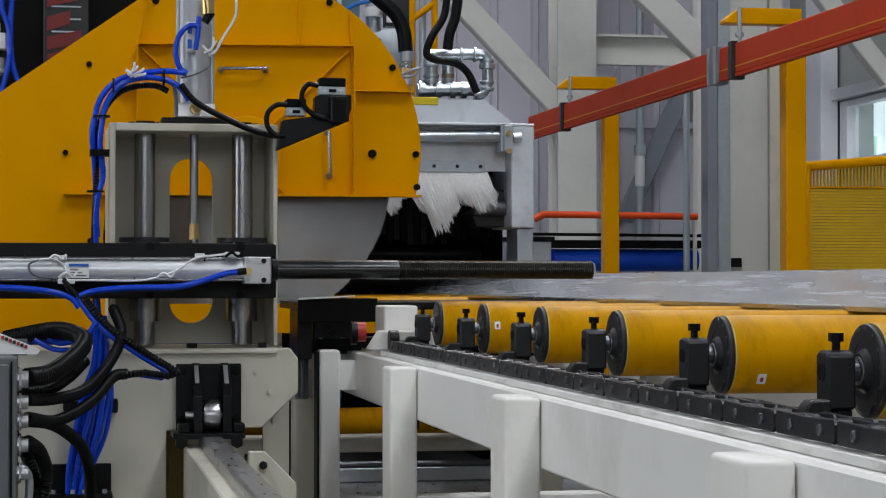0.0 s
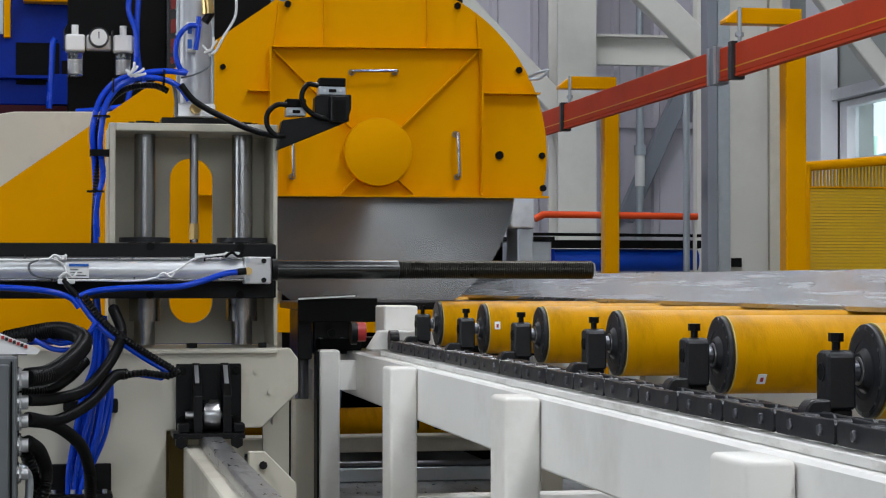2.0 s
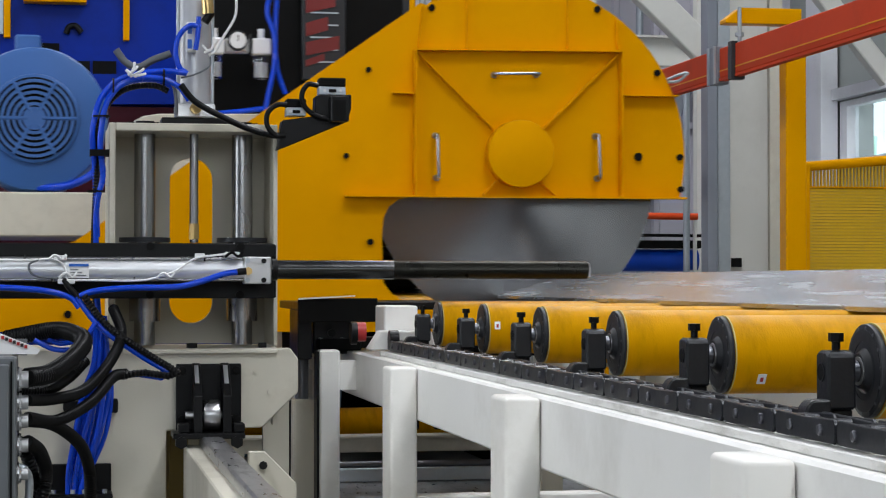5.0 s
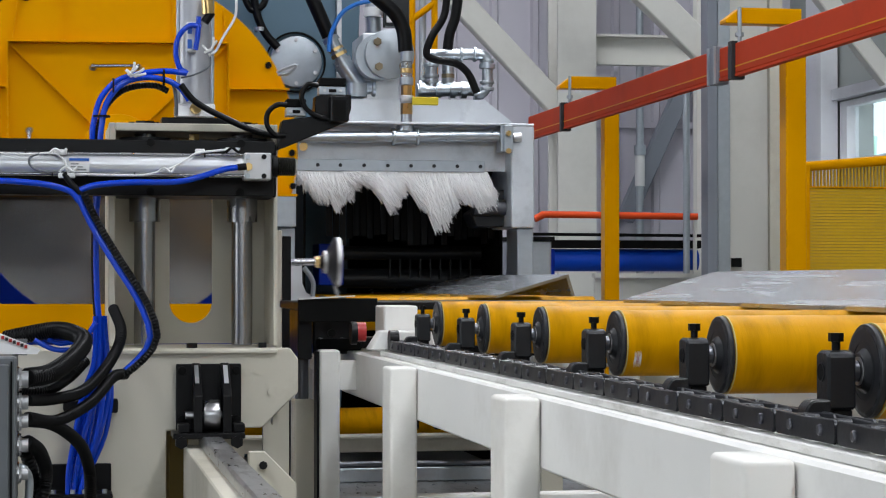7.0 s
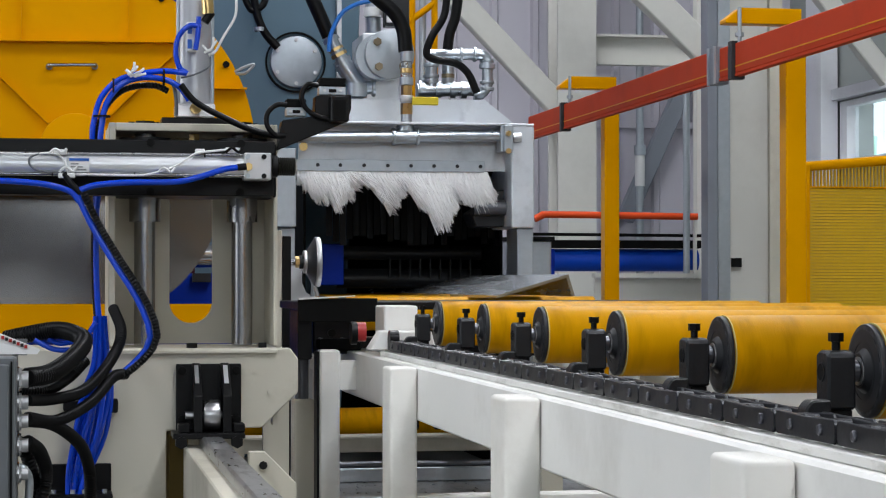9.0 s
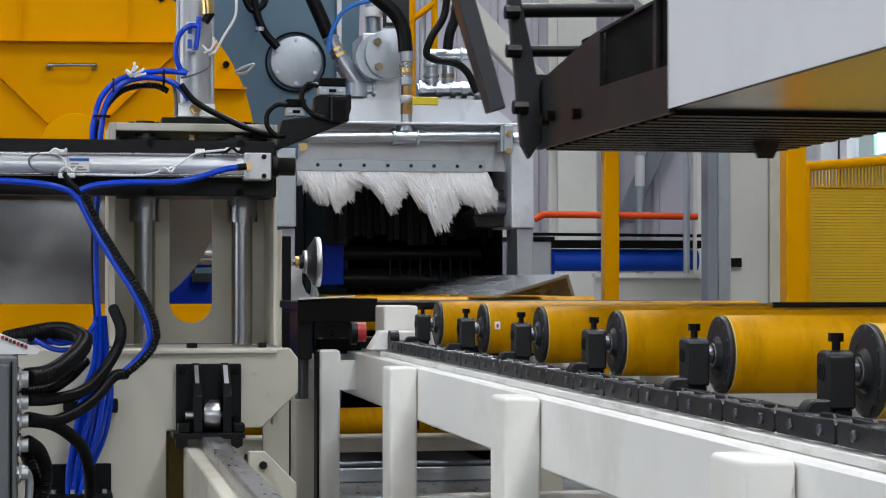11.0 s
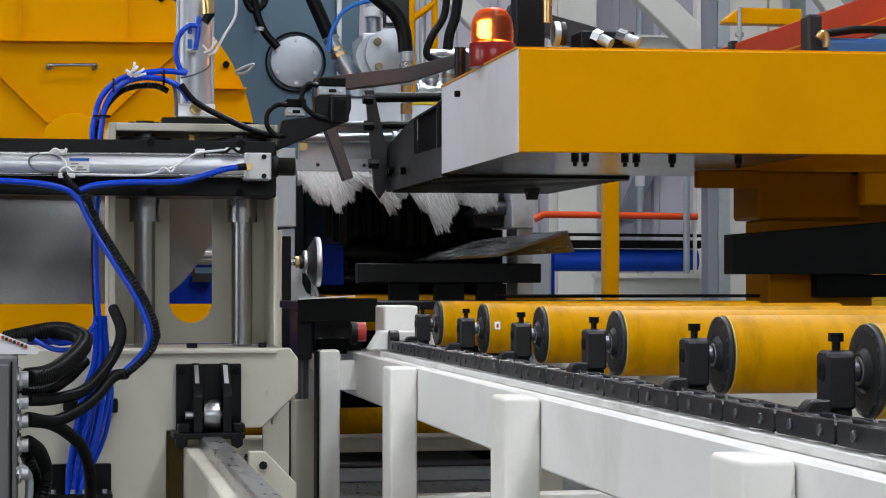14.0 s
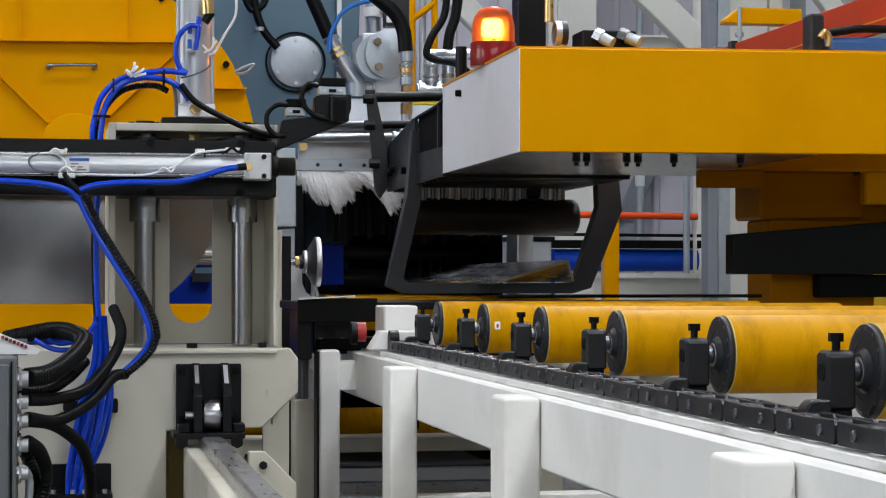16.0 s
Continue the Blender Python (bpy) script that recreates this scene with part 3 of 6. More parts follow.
            part("screw_head", rod((1.126, y, 0.8222), (1.126, y, 0.835), 0.0115, seg=6), BLACK, t)
            # no hole is cut: a black disc on the face paints its dark
            part("slot", rod((1.1025, y + 0.002, 0.777), (1.1038, y + 0.002, 0.777), 0.0125, seg=20), BLACK_MATT, t)
            part("slot_rim", ring((1.1030, y + 0.002, 0.777), "x", 0.0125, 0.0145, 0.002, seg=20), BLOCK, t)
            first = t
        else:
            copy_thing(first, pose(1.115, y, 0.684))
    # drive chain
    ch = thing("drive_chain", (1.045, 3.0, 0.694), "heavy black steel roller chain along the conveyor beam", "chain")
    p = 0.242
    xc, zc = 1.062, 0.7055
    def plates(w, y0, ln, hh):
        bm = bmesh.new()
        c = 0.008
        pts = [(0, -hh + c), (0.004, -hh + 0.004), (c, -hh), (ln - c, -hh), (ln - 0.004, -hh + 0.004), (ln, -hh + c),
               (ln, hh - c), (ln - 0.004, hh - 0.004), (ln - c, hh), (ln * 0.5, hh - 0.0025), (c, hh), (0.004, hh - 0.004), (0, hh - c)]
        pts = [(y0 + q[0], zc + q[1]) for q in pts]
        for s in (-1, 1):
            prism(pts, "x", xc + s * w, xc + s * (w + 0.006), bm, 0.0012)
        return bm
    outer, inner = plates(0.0255, 0, p - 0.006, 0.0172), plates(0.018, 0, p - 0.02, 0.0165)
    for q in (0.062, 0.18):
        k = len(outer.faces)
        rod((xc - 0.0365, q - 0.01, zc), (xc + 0.0365, q - 0.01, zc), 0.0085, outer, 12, bevel=0.003)
        outer.faces.ensure_lookup_table()
        for f in outer.faces[k:]:
            f.material_index = 1
        rod((xc - 0.0175, q, zc), (xc + 0.0175, q, zc), 0.015, inner, 12)
    protos = []
    for i in range(44):
        for kind, src, off in (("link", outer, 0.0), ("inner_link", inner, p / 2 + 0.0075)):
            y0 = 6.5 - (i + 1) * p + off
            if i == 0:
                bmesh.ops.translate(src, verts=src.verts, vec=(0, y0, 0))
                protos.append((part(kind, src, [CHAIN, PIN], ch), y0))
            else:
                s, ys = protos[0 if kind == "link" else 1]
                ob = new(kind, s.data)
                ob.parent = ch
                ob.location = s.location + Vector((0, y0 - ys, 0))
    g = thing("chain_tensioner", (1.05, 6.75, 0.686), "white chain tensioner block with a red cap", "tensioner")
    part("block", box(1.046, 1.159, 6.70, 6.9, 0.686, 0.832, 0.005), WHITE_BEAM, g)
    part("slide", prism([(0.98, 0.688), (1.2, 0.688), (1.185, 0.75), (1.02, 0.75)], "y", 6.58, 6.69, bevel=0.004), WHITE_BEAM, g)
    part("red_cap", rod((0.956, 6.72, 0.745), (0.985, 6.72, 0.745), 0.032, seg=20), DARK_RED, g, smooth=True)
    part("sprocket_hub", rod((0.936, 6.72, 0.741), (0.956, 6.72, 0.741), 0.038, seg=20), BLACK, g, smooth=True)
    part("idler", rod((1.03, 6.5, 0.725), (1.06, 6.5, 0.725), 0.03, seg=20), BLACK, g, smooth=True)


def cut_table():
    # black table in the saw gap and the conveyor that goes on behind
    t = thing("saw_table", (1.4, 7.2, 0), "black steel support table in front of the saw", "table")
    part("top", box(0.792, 2.25, 7.0, 7.62, 0.815, 0.842, 0.003), BLACK, t)
    part("apron", box(0.790, 1.066, 6.98, 6.999, 0.773, 0.855, 0.002), BLACK_MATT, t)
    part("support", box(0.795, 0.845, 7.04, 7.3, 0.642, 0.814, 0.004), BLACK, t)
    part("pump_block", box(0.868, 1.01, 7.2, 7.36, 0.655, 0.813, 0.006), GUNMETAL, t, "dark grey pump block")
    for k in range(3):
        part("pump_port", rod((0.892 + 0.04 * k, 7.199, 0.70 + 0.03 * (k % 2)), (0.892 + 0.04 * k, 7.175, 0.70 + 0.03 * (k % 2)), 0.014, seg=10), (STEEL, BLACK, SHAFT)[k], t, smooth=True)
    part("pump_hose", tube([(0.89, 7.17, 0.70), (0.885, 7.13, 0.67), (0.90, 7.12, 0.63), (0.925, 7.15, 0.58)], 0.012), RUBBER, t, smooth=True)
    part("support_cylinder", rod((0.822, 7.15, 0.5), (0.822, 7.15, 0.641), 0.024, seg=20), SHAFT, t, smooth=True)
    part("support_post", box(0.79, 0.86, 7.1, 7.2, 0.0, 0.499, 0.004), CREAM, t)
    part("valve_block", box(0.892, 0.95, 7.3, 7.4, 0.335, 0.455, 0.004), BLACK, t)
    part("valve_port", rod((0.915, 7.299, 0.40), (0.915, 7.27, 0.40), 0.018, seg=12), STEEL, t, smooth=True)
    part("valve_hose", tube([(0.915, 7.28, 0.33), (0.93, 7.27, 0.22), (0.91, 7.28, 0.10), (0.92, 7.3, 0.012)], 0.014), RUBBER, t, smooth=True)
    part("foot", box(0.877, 1.028, 7.1, 7.36, 0.67, 0.711, 0.004), BLACK_MATT, t)
    part("bright_edge", prism([(0.790, 0.850), (0.987, 0.861), (0.987, 0.865), (0.790, 0.856)], "y", 6.97, 6.979), WHITE_PLASTIC, t)
    part("leg", box(1.75, 1.83, 7.4, 7.48, 0.0, 0.8149), CREAM, t)
    part("leg", box(2.15, 2.23, 7.4, 7.48, 0.0, 0.8149), CREAM, t)
    first = None
    for i in range(5):
        y = 8.55 + 0.683 * i
        if first is None:
            first = thing("infeed_roller", (1.9, y, RZ), "yellow coated roller on the infeed side of the saw", "roller", "infeed rollers")
            part("shell", rod((1.17, y, RZ), (2.25, y, RZ), RR, seg=32, bevel=0.004), ROLLER_Y, first, smooth=True)
            part("end_disc", rod((1.14, y, RZ), (1.169, y, RZ), RR, seg=32, bevel=0.004), GUNMETAL, first, smooth=True)
            part("shaft", rod((1.06, y, RZ), (1.139, y, RZ), 0.019), STEEL, first, smooth=True)
        else:
            copy_thing(first, pose(1.9, y, RZ))
    f = thing("infeed_conveyor", (1.0, 9.6, 0), "off-white steel frame of the infeed conveyor", "conveyor")
    part("side_beam", box(1.0, 1.12, 8.2, 12.0, 0.55, 0.75, 0.005), WHITE_BEAM, f)
    part("side_beam", box(2.27, 2.39, 8.2, 12.0, 0.55, 0.75, 0.005), WHITE_BEAM, f)
    for y in (8.3, 10.0, 11.8):
        for x in (1.01, 2.28):
            part("leg", box(x, x + 0.1, y, y + 0.1, 0, 0.549), WHITE_BEAM, f)
    # things under the tables
    u = thing("under_frame", (1.2, 8.9, 0), "cream machine bed beams under the saw", "machine bed")
    part("cross_beam", box(-1.2, 2.6, 8.7, 8.8, 0.177, 0.250, 0.004), CREAM, u)
    part("cross_beam", box(-1.2, 2.6, 8.75, 8.86, 0.001, 0.062, 0.004), CREAM, u)
    part("beam_lip", box(-1.2, 2.6, 8.66, 8.699, 0.238, 0.250, 0.002), CREAM, u)
    part("pipe", rod((0.9, 8.62, 0.13), (2.6, 8.62, 0.13), 0.016, seg=14), SHAFT, u, smooth=True)
    for x in (-1.1, 2.4):
        part("leg", box(x, x + 0.12, 8.7, 8.86, 0, 0.175, 0.004), CREAM, u)
    solid("yellow_drum", rod((0.6, 9.4, 0.257), (2.2, 9.4, 0.257), 0.07, seg=28), ROLLER_Y, "yellow roller under the conveyor", "roller", smooth=True)
    tr = thing("coolant_tray", (1.6, 8.0, 0.0), "shallow steel coolant tray under the conveyor", "tray")
    part("tray", box(0.9, 2.6, 7.4, 8.6, 0.02, 0.06, 0.005), RAIL, tr)
    for y in (7.4, 8.57):
        part("rim", box(0.9, 2.6, y, y + 0.03, 0.061, 0.12, 0.004), ZINC, tr)


# ---- work piece: an unequal steel angle lying on its two edges ----
def angle_bar(name, y0, y1, label):
    t = 0.011
    # long leg, apex, short leg
    A, B, C = (1.695, 0.853), (1.990, 0.939), (2.016, 0.853)
    d1 = Vector((B[0] - A[0], B[1] - A[1])).normalized()
    n1 = Vector((d1.y, -d1.x))
    d2 = Vector((C[0] - B[0], C[1] - B[1])).normalized()
    n2 = Vector((d2.y, -d2.x))
    A2 = Vector(A) + n1 * t
    C2 = Vector(C) + n2 * t
    B2 = Vector(B) + n1 * t * 1.05 + n2 * t * 1.05
    e = thing(name, (1.85, y1 if y0 < 3 else y0, 0.856), label, "steel angle", "cut bars")
    lift = 0.004
    for nm, pts in (("long_leg", [A, B, tuple(B2), tuple(A2)]), ("short_leg", [B, C, tuple(C2), tuple(B2)])):
        bm = prism([(p[0], p[1] + lift) for p in pts], "y", y0, y1)
        for f in bm.faces:
            if abs(f.normal.y) > 0.9:
                f.material_index = 1
        part(nm, bm, [MILL, RUSTY], e)
    return e


# ---- clamp stand: a cream frame with two guide columns ----
def clamp_stand():
    y0, y1 = 6.6, 6.95
    s = thing("clamp_stand", (0.412, 6.75, 0), "cream painted clamp stand with two ground guide columns", "machine frame")
    xl, xr = 0.137, 0.679
    zt, zb = 1.423, 0.704
    part("side_plate", box(xl, 0.158, y0, y1, zb, zt, 0.003), CREAM, s)
    part("side_plate", box(0.666, xr, y0, y1, zb, zt, 0.003), CREAM, s)
    part("top_plate", box(0.158, 0.666, y0, y1, 1.397, zt, 0.003), CREAM, s)
    # back plate with a long rounded slot
    yb = 6.9
    cx, cz0, cz1, r = 0.418, 1.257, 0.845, 0.07233
    bxl, bxr = 0.158 + 0.0005, 0.666 - 0.0005
    z0, z1 = zb, 1.397
    bm = bmesh.new()
    left = [(bxl, z0), (cx, z0)] + [(cx - r * math.sin(a), cz1 - r * math.cos(a)) for a in [math.pi / 2 * i / 10 for i in range(11)]] \
        + [(cx - r * math.cos(a), cz0 + r * math.sin(a)) for a in [math.pi / 2 * i / 10 for i in range(11)]] + [(cx, z1), (bxl, z1)]
    prism(left, "y", yb, yb + 0.03, bm)
    prism([(2 * cx - p[0] if p[0] != bxl else bxr, p[1]) for p in left], "y", yb, yb + 0.03, bm)
    part("back_plate", bm, CREAM, s)
    part("outer_flange", box(xl - 0.002, xl + 0.01, y1 + 0.001, y1 + 0.12, zb, zt), CREAM, s)
    for cxx in (0.256, 0.574):
        part("guide_column", rod((cxx, 6.72, zb), (cxx, 6.72, 1.395), 0.03427, seg=28), CHROME, s, "ground steel column", smooth=True)
        part("column_nut", rod((cxx, 6.72, zt + 0.0005), (cxx, 6.72, zt + 0.014), 0.034, seg=6), BLACK, s)
    for px in (232, 276, 406, 450):
        part("cap_bolt", rod((across(px, 6.72), 6.72, zt + 0.0005), (across(px, 6.72), 6.72, zt + 0.012), 0.011, seg=8), BLACK, s)
    # vertical air cylinder on top
    c = thing("lift_cylinder", (0.415, 6.72, zt), "vertical aluminium air cylinder standing on the clamp stand", "air cylinder")
    x = 0.416
    part("base_flange", box(0.307, 0.522, 6.66, 6.78, zt + 0.001, zt + 0.024, 0.003), BLACK, c)
    part("end_cap", box(0.353, 0.481, 6.66, 6.78, zt + 0.025, 1.493, 0.004), ALU, c)
    part("barrel", rod((x, 6.72, 1.495), (x, 6.72, 1.877), 0.05712, seg=32), BARREL, c, smooth=True)
    for dx in (-0.056, 0.056):
        part("tie_rod", rod((x + dx, 6.67, 1.493), (x + dx, 6.67, 1.877), 0.006, seg=10), ZINC, c, smooth=True)
    part("top_cap", box(x - 0.065, x + 0.065, 6.66, 6.78, 1.877, 1.952, 0.004), ALU, c)
    part("air_fitting", rod((x, 6.665, 1.476), (x, 6.63, 1.476), 0.01884, seg=12), BRASS, c, smooth=True)
    part("sensor_body", box(0.386, 0.420, 6.62, 6.66, 1.659, 1.755, 0.003), WHITE_PLASTIC, c)
    for za, zb2 in ((62, 48), (88, 72)):
        part("print_bar", box(0.388, 0.402, 6.616, 6.6195, (500 - za) * 6.62 / 3600 + 0.91, (500 - zb2) * 6.62 / 3600 + 0.91), STICKER_BLUE, c)
    part("elbow_fitting", rod((0.443, 6.620, 1.754), (0.465, 6.620, 1.787), 0.014, seg=12), RUBBER, c, smooth=True)
    part("valve", rod((0.454, 6.620, 1.781), (0.450, 6.620, 1.846), 0.02, seg=12), BRASS, c, smooth=True)
    # small valve brackets and cables
    part("cable_tie", tube([(0.188, 6.560, 1.588), (0.206, 6.560, 1.574), (0.223, 6.560, 1.567)], 0.004, seg=6), WHITE_PLASTIC, c)
    part("white_wire", tube([(0.544, 6.600, 1.836), (0.540, 6.600, 1.772), (0.502, 6.600, 1.705), (0.478, 6.600, 1.660), (0.456, 6.600, 1.645)], 0.0045, seg=6), WHITE_PLASTIC, c, smooth=True)
    part("grey_wire", tube([(0.460, 6.600, 1.641), (0.456, 6.600, 1.608), (0.411, 6.600, 1.582), (0.366, 6.600, 1.570)], 0.003, seg=6), GREY_BOX, c, smooth=True)
    part("tie_tails", tube([(0.434, 6.590, 1.676), (0.456, 6.590, 1.659), (0.481, 6.590, 1.692)], 0.004, tube([(0.441, 6.590, 1.651), (0.466, 6.590, 1.670), (0.470, 6.590, 1.703)], 0.004, seg=6), seg=6), WHITE_PLASTIC, c)
    hose = thing("air_hose_set", (0.241, 6.58, 1.564), "blue and black air hoses arching over to the cylinder", "hose")
    part("blue_tube", tube([(0.431, 6.600, 1.736), (0.392, 6.600, 1.739), (0.358, 6.600, 1.702), (0.349, 6.600, 1.648), (0.362, 6.600, 1.603), (0.387, 6.600, 1.585)], 0.0085), BLUE_HOSE, hose, smooth=True)
    part("blue_tube", tube([(0.423, 6.600, 1.769), (0.420, 6.600, 1.714), (0.413, 6.600, 1.662)], 0.0085), BLUE_HOSE, hose, smooth=True)
    part("blue_tube", tube([(0.383, 6.580, 1.583), (0.310, 6.580, 1.589), (0.221, 6.580, 1.576), (0.158, 6.580, 1.552), (0.110, 6.580, 1.497), (0.089, 6.580, 1.424), (0.084, 6.580, 1.370), (0.093, 6.600, 1.272), (0.101, 6.600, 1.055)], 0.0095), BLUE_HOSE, hose, smooth=True)
    part("blue_tube", tube([(0.391, 6.570, 1.495), (0.360, 6.570, 1.536), (0.310, 6.570, 1.561), (0.238, 6.570, 1.565), (0.176, 6.570, 1.542), (0.131, 6.570, 1.487), (0.114, 6.570, 1.415), (0.109, 6.570, 1.342), (0.118, 6.590, 1.253), (0.100, 6.590, 1.163), (0.097, 6.600, 1.046), (0.101, 6.600, 0.874), (0.116, 6.600, 0.693)], 0.0095), BLUE_HOSE, hose, smooth=True)
    part("black_tube", tube([(0.325, 6.590, 1.525), (0.284, 6.590, 1.542), (0.221, 6.590, 1.539), (0.167, 6.590, 1.517), (0.125, 6.590, 1.467), (0.103, 6.590, 1.398), (0.097, 6.600, 1.326), (0.097, 6.600, 1.217), (0.091, 6.620, 1.037), (0.095, 6.620, 0.874), (0.108, 6.620, 0.711)], 0.009, ribs=0.0026, pitch=0.010), RUBBER, hose, smooth=True)
    for p, q in (((0.196, 1.572), (0.226, 1.600)), ((0.204, 1.577), (0.216, 1.612)), ((0.212, 1.572), (0.246, 1.592)), ((0.206, 1.566), (0.190, 1.588)), ((0.216, 1.568), (0.252, 1.576))):
        part("tie_tail", tube([(p[0], 6.555, p[1]), ((p[0] + q[0]) / 2 + 0.004, 6.545, (p[1] + q[1]) / 2), (q[0], 6.55, q[1])], 0.0042, seg=6), WHITE_PLASTIC, hose, "white cable tie", smooth=True)
    for x, z in ((0.113, 1.44), (0.150, 1.535), (0.31, 1.568), (0.095, 1.20)):
        part("black_tie", ring((x, 6.58, z), "z" if z < 1.5 else "x", 0.024, 0.028, 0.006, seg=16), BLACK_MATT, hose)
    part("tube_clip", box(0.076, 0.138, 6.55, 6.62, 1.313, 1.333), BLACK_MATT, hose)
    part("grey_hose", tube([(0.330, 6.620, 1.568), (0.345, 6.620, 1.541), (0.352, 6.620, 1.495), (0.352, 6.620, 1.449)], 0.006), GREY_BOX, hose, smooth=True)
    # sensor bracket that leans out to the saw
    b = thing("sensor_bracket", (0.769, 6.6, 1.370), "black steel bracket arm carrying two limit switches", "bracket")
    p0, p1 = Vector((0.677, 6.600, 1.373)), Vector((0.831, 6.300, 1.445))
    bm = bmesh.new()
    prism([(0.671, 1.336), (0.899, 1.432), (0.914, 1.473), (0.914, 1.521), (0.797, 1.515), (0.793, 1.449), (0.689, 1.434), (0.680, 1.388)], "y", 6.55, 6.62, bm, 0.003)
    part("arm", bm, BLACK, b)
    part("tube_end", box(0.841, 0.900, 6.50, 6.549, 1.429, 1.511, 0.003), BLACK, b)
    # flat black patch painted for the dark of the tube's hollow
    part("bore_dark_patch", box(0.849, 0.888, 6.497, 6.4995, 1.434, 1.498), BLACK_MATT, b)
    for ax, ay in ((563, 139), (506, 178)):
        X = lambda v: {563: 0.810, 610: 0.897, 506: 0.704, 548: 0.767}[v]
        x0 = X(ax)
        x1 = X(610) if ax == 563 else X(548)
        ztp = 1.575 if ax == 563 else 1.505
        sw = part("limit_switch", box(x0, x1, 6.56, 6.62, ztp - 0.056, ztp - 0.028, 0.002), ZINC, b, "metal limit switch")
        part("switch_cap", box(x0, x1, 6.558, 6.62, ztp - 0.027, ztp, 0.003), BLACK_MATT, sw)
        part("plug", box((x0 + x1) / 2 - 0.012, (x0 + x1) / 2 + 0.012, 6.554, 6.5595, ztp - 0.047, ztp - 0.037), BLACK_MATT, sw)
        for k in (0.2, 0.8):
            part("screw", rod((x0 + (x1 - x0) * k, 6.5595, ztp - 0.042), (x0 + (x1 - x0) * k, 6.555, ztp - 0.042), 0.005, seg=8), STEEL, sw)
    part("cable", tube([(0.804, 6.540, 1.547), (0.771, 6.540, 1.550), (0.751, 6.540, 1.516), (0.762, 6.540, 1.476), (0.799, 6.540, 1.448), (0.850, 6.540, 1.437)], 0.0085), RUBBER, b, smooth=True)
    part("cable", tube([(0.703, 6.540, 1.483), (0.670, 6.540, 1.482), (0.641, 6.540, 1.456), (0.639, 6.540, 1.416), (0.667, 6.540, 1.384), (0.698, 6.540, 1.384)], 0.0085), RUBBER, b, smooth=True)
    part("main_cable", tube([(0.363, 6.560, 1.544), (0.409, 6.560, 1.491), (0.490, 6.560, 1.446), (0.581, 6.560, 1.406), (0.663, 6.560, 1.385), (0.709, 6.560, 1.393)], 0.0105), RUBBER, b, smooth=True)


def machine_base():
    b = thing("machine_base", (0.259, 6.8, 0), "cream painted welded machine base plate", "machine base")
    zt = 0.699
    pts = [(-0.9, 0.0), (0.318, 0.0), (0.318, 0.438), (0.622, 0.445), (0.738, 0.556), (0.738, 0.665), (0.712, zt), (-0.9, zt)]
    part("front_plate", prism(pts, "y", 6.52, 6.56, bevel=0.004), CREAM, b)
    part("top_ledge", box(-0.9, 0.673, 6.5605, 7.0, zt - 0.02, zt, 0.003), CREAM, b)
    part("ledge_line", box(0.096, 0.670, 6.505, 6.519, zt - 0.016, zt - 0.004, 0.002), CREAM, b)
    part("right_web", box(0.652, 0.739, 6.8, 6.83, 0, zt - 0.021), CREAM, b)
    part("rear_web", box(-0.9, 0.603, 6.95, 7.0, 0, zt - 0.021), CREAM, b)
    part("brown_core", box(0.332, 0.391, 6.6, 6.9, 0, zt - 0.2), OLIVE, b)
    part("lug", box(0.385, 0.418, 6.56, 6.6, zt + 0.0005, zt + 0.016), BLACK, b)
    part("lug", box(0.615, 0.640, 6.56, 6.6, zt + 0.0005, zt + 0.016), BLACK, b)
    for x, z in ((0.60, 0.625), (0.645, 0.56)):
        part("weld_bolt", rod((x, 6.5195, z), (x, 6.512, z), 0.007, seg=10), CREAM, b)
    part("base_gusset", prism([(6.5605, 0.45), (6.62, 0.45), (6.5605, 0.60)], "x", 0.66, 0.675), CREAM, b)
    # travelling wheel and bracket
    w = thing("wheel_bracket", (0.444, 6.45, 0.443), "black steel bracket holding a bright rail wheel", "wheel bracket")
    x0, x1 = 0.347, 0.553
    part("back_plate", box(x0, x1, 6.49, 6.518, 0.440, 0.651, 0.003), BLACK, w)
    for a, c in ((0.396, 0.422), (0.486, 0.513)):
        part("cheek", prism([(6.489, 0.655), (6.46, 0.645), (6.36, 0.556), (6.36, 0.442), (6.489, 0.442)], "x", a, c, bevel=0.002), BLACK, w)
    for a, c in ((0.401, 0.414), (0.492, 0.506)):
        part("wear_strip", prism([(6.4585, 0.6462), (6.3985, 0.5925), (6.396, 0.5945), (6.4565, 0.6485)], "x", a, c), STEEL, w, "bright worn edge")
    for a in (0.365, 0.536):
        for z in (0.630, 0.475):
            part("bolt", rod((a, 6.4895, z), (a, 6.474, z), 0.014, seg=16, bevel=0.003), BLACK_MATT, w, smooth=True)
        part("spacer", box(a - 0.018, a + 0.018, 6.36, 6.43, 0.4425, 0.470, 0.003), BLACK, w)
    part("shoe", box(0.330, 0.553, 6.34, 6.4889, 0.424, 0.442, 0.003), BLACK, w)
    for a in (0.355, 0.527):
        part("scraper_nut", rod((a, 6.36, 0.414), (a, 6.33, 0.414), 0.02, seg=6), BLACK, w)
    part("axle", rod((0.372, 6.41, 0.494), (0.516, 6.41, 0.494), 0.012, seg=16), STEEL, w)
    part("wheel", rod((0.426, 6.41, 0.494), (0.479, 6.41, 0.494), 0.04896, seg=40, bevel=0.004), CHROME, w, "polished steel wheel", smooth=True)
    # rail towards the viewer
    r = thing("floor_rail", (0.44, 5.0, 0), "machined steel rail on a cream beam running along the floor", "rail")
    xa, xb, zr = 0.418, 0.484, 0.431
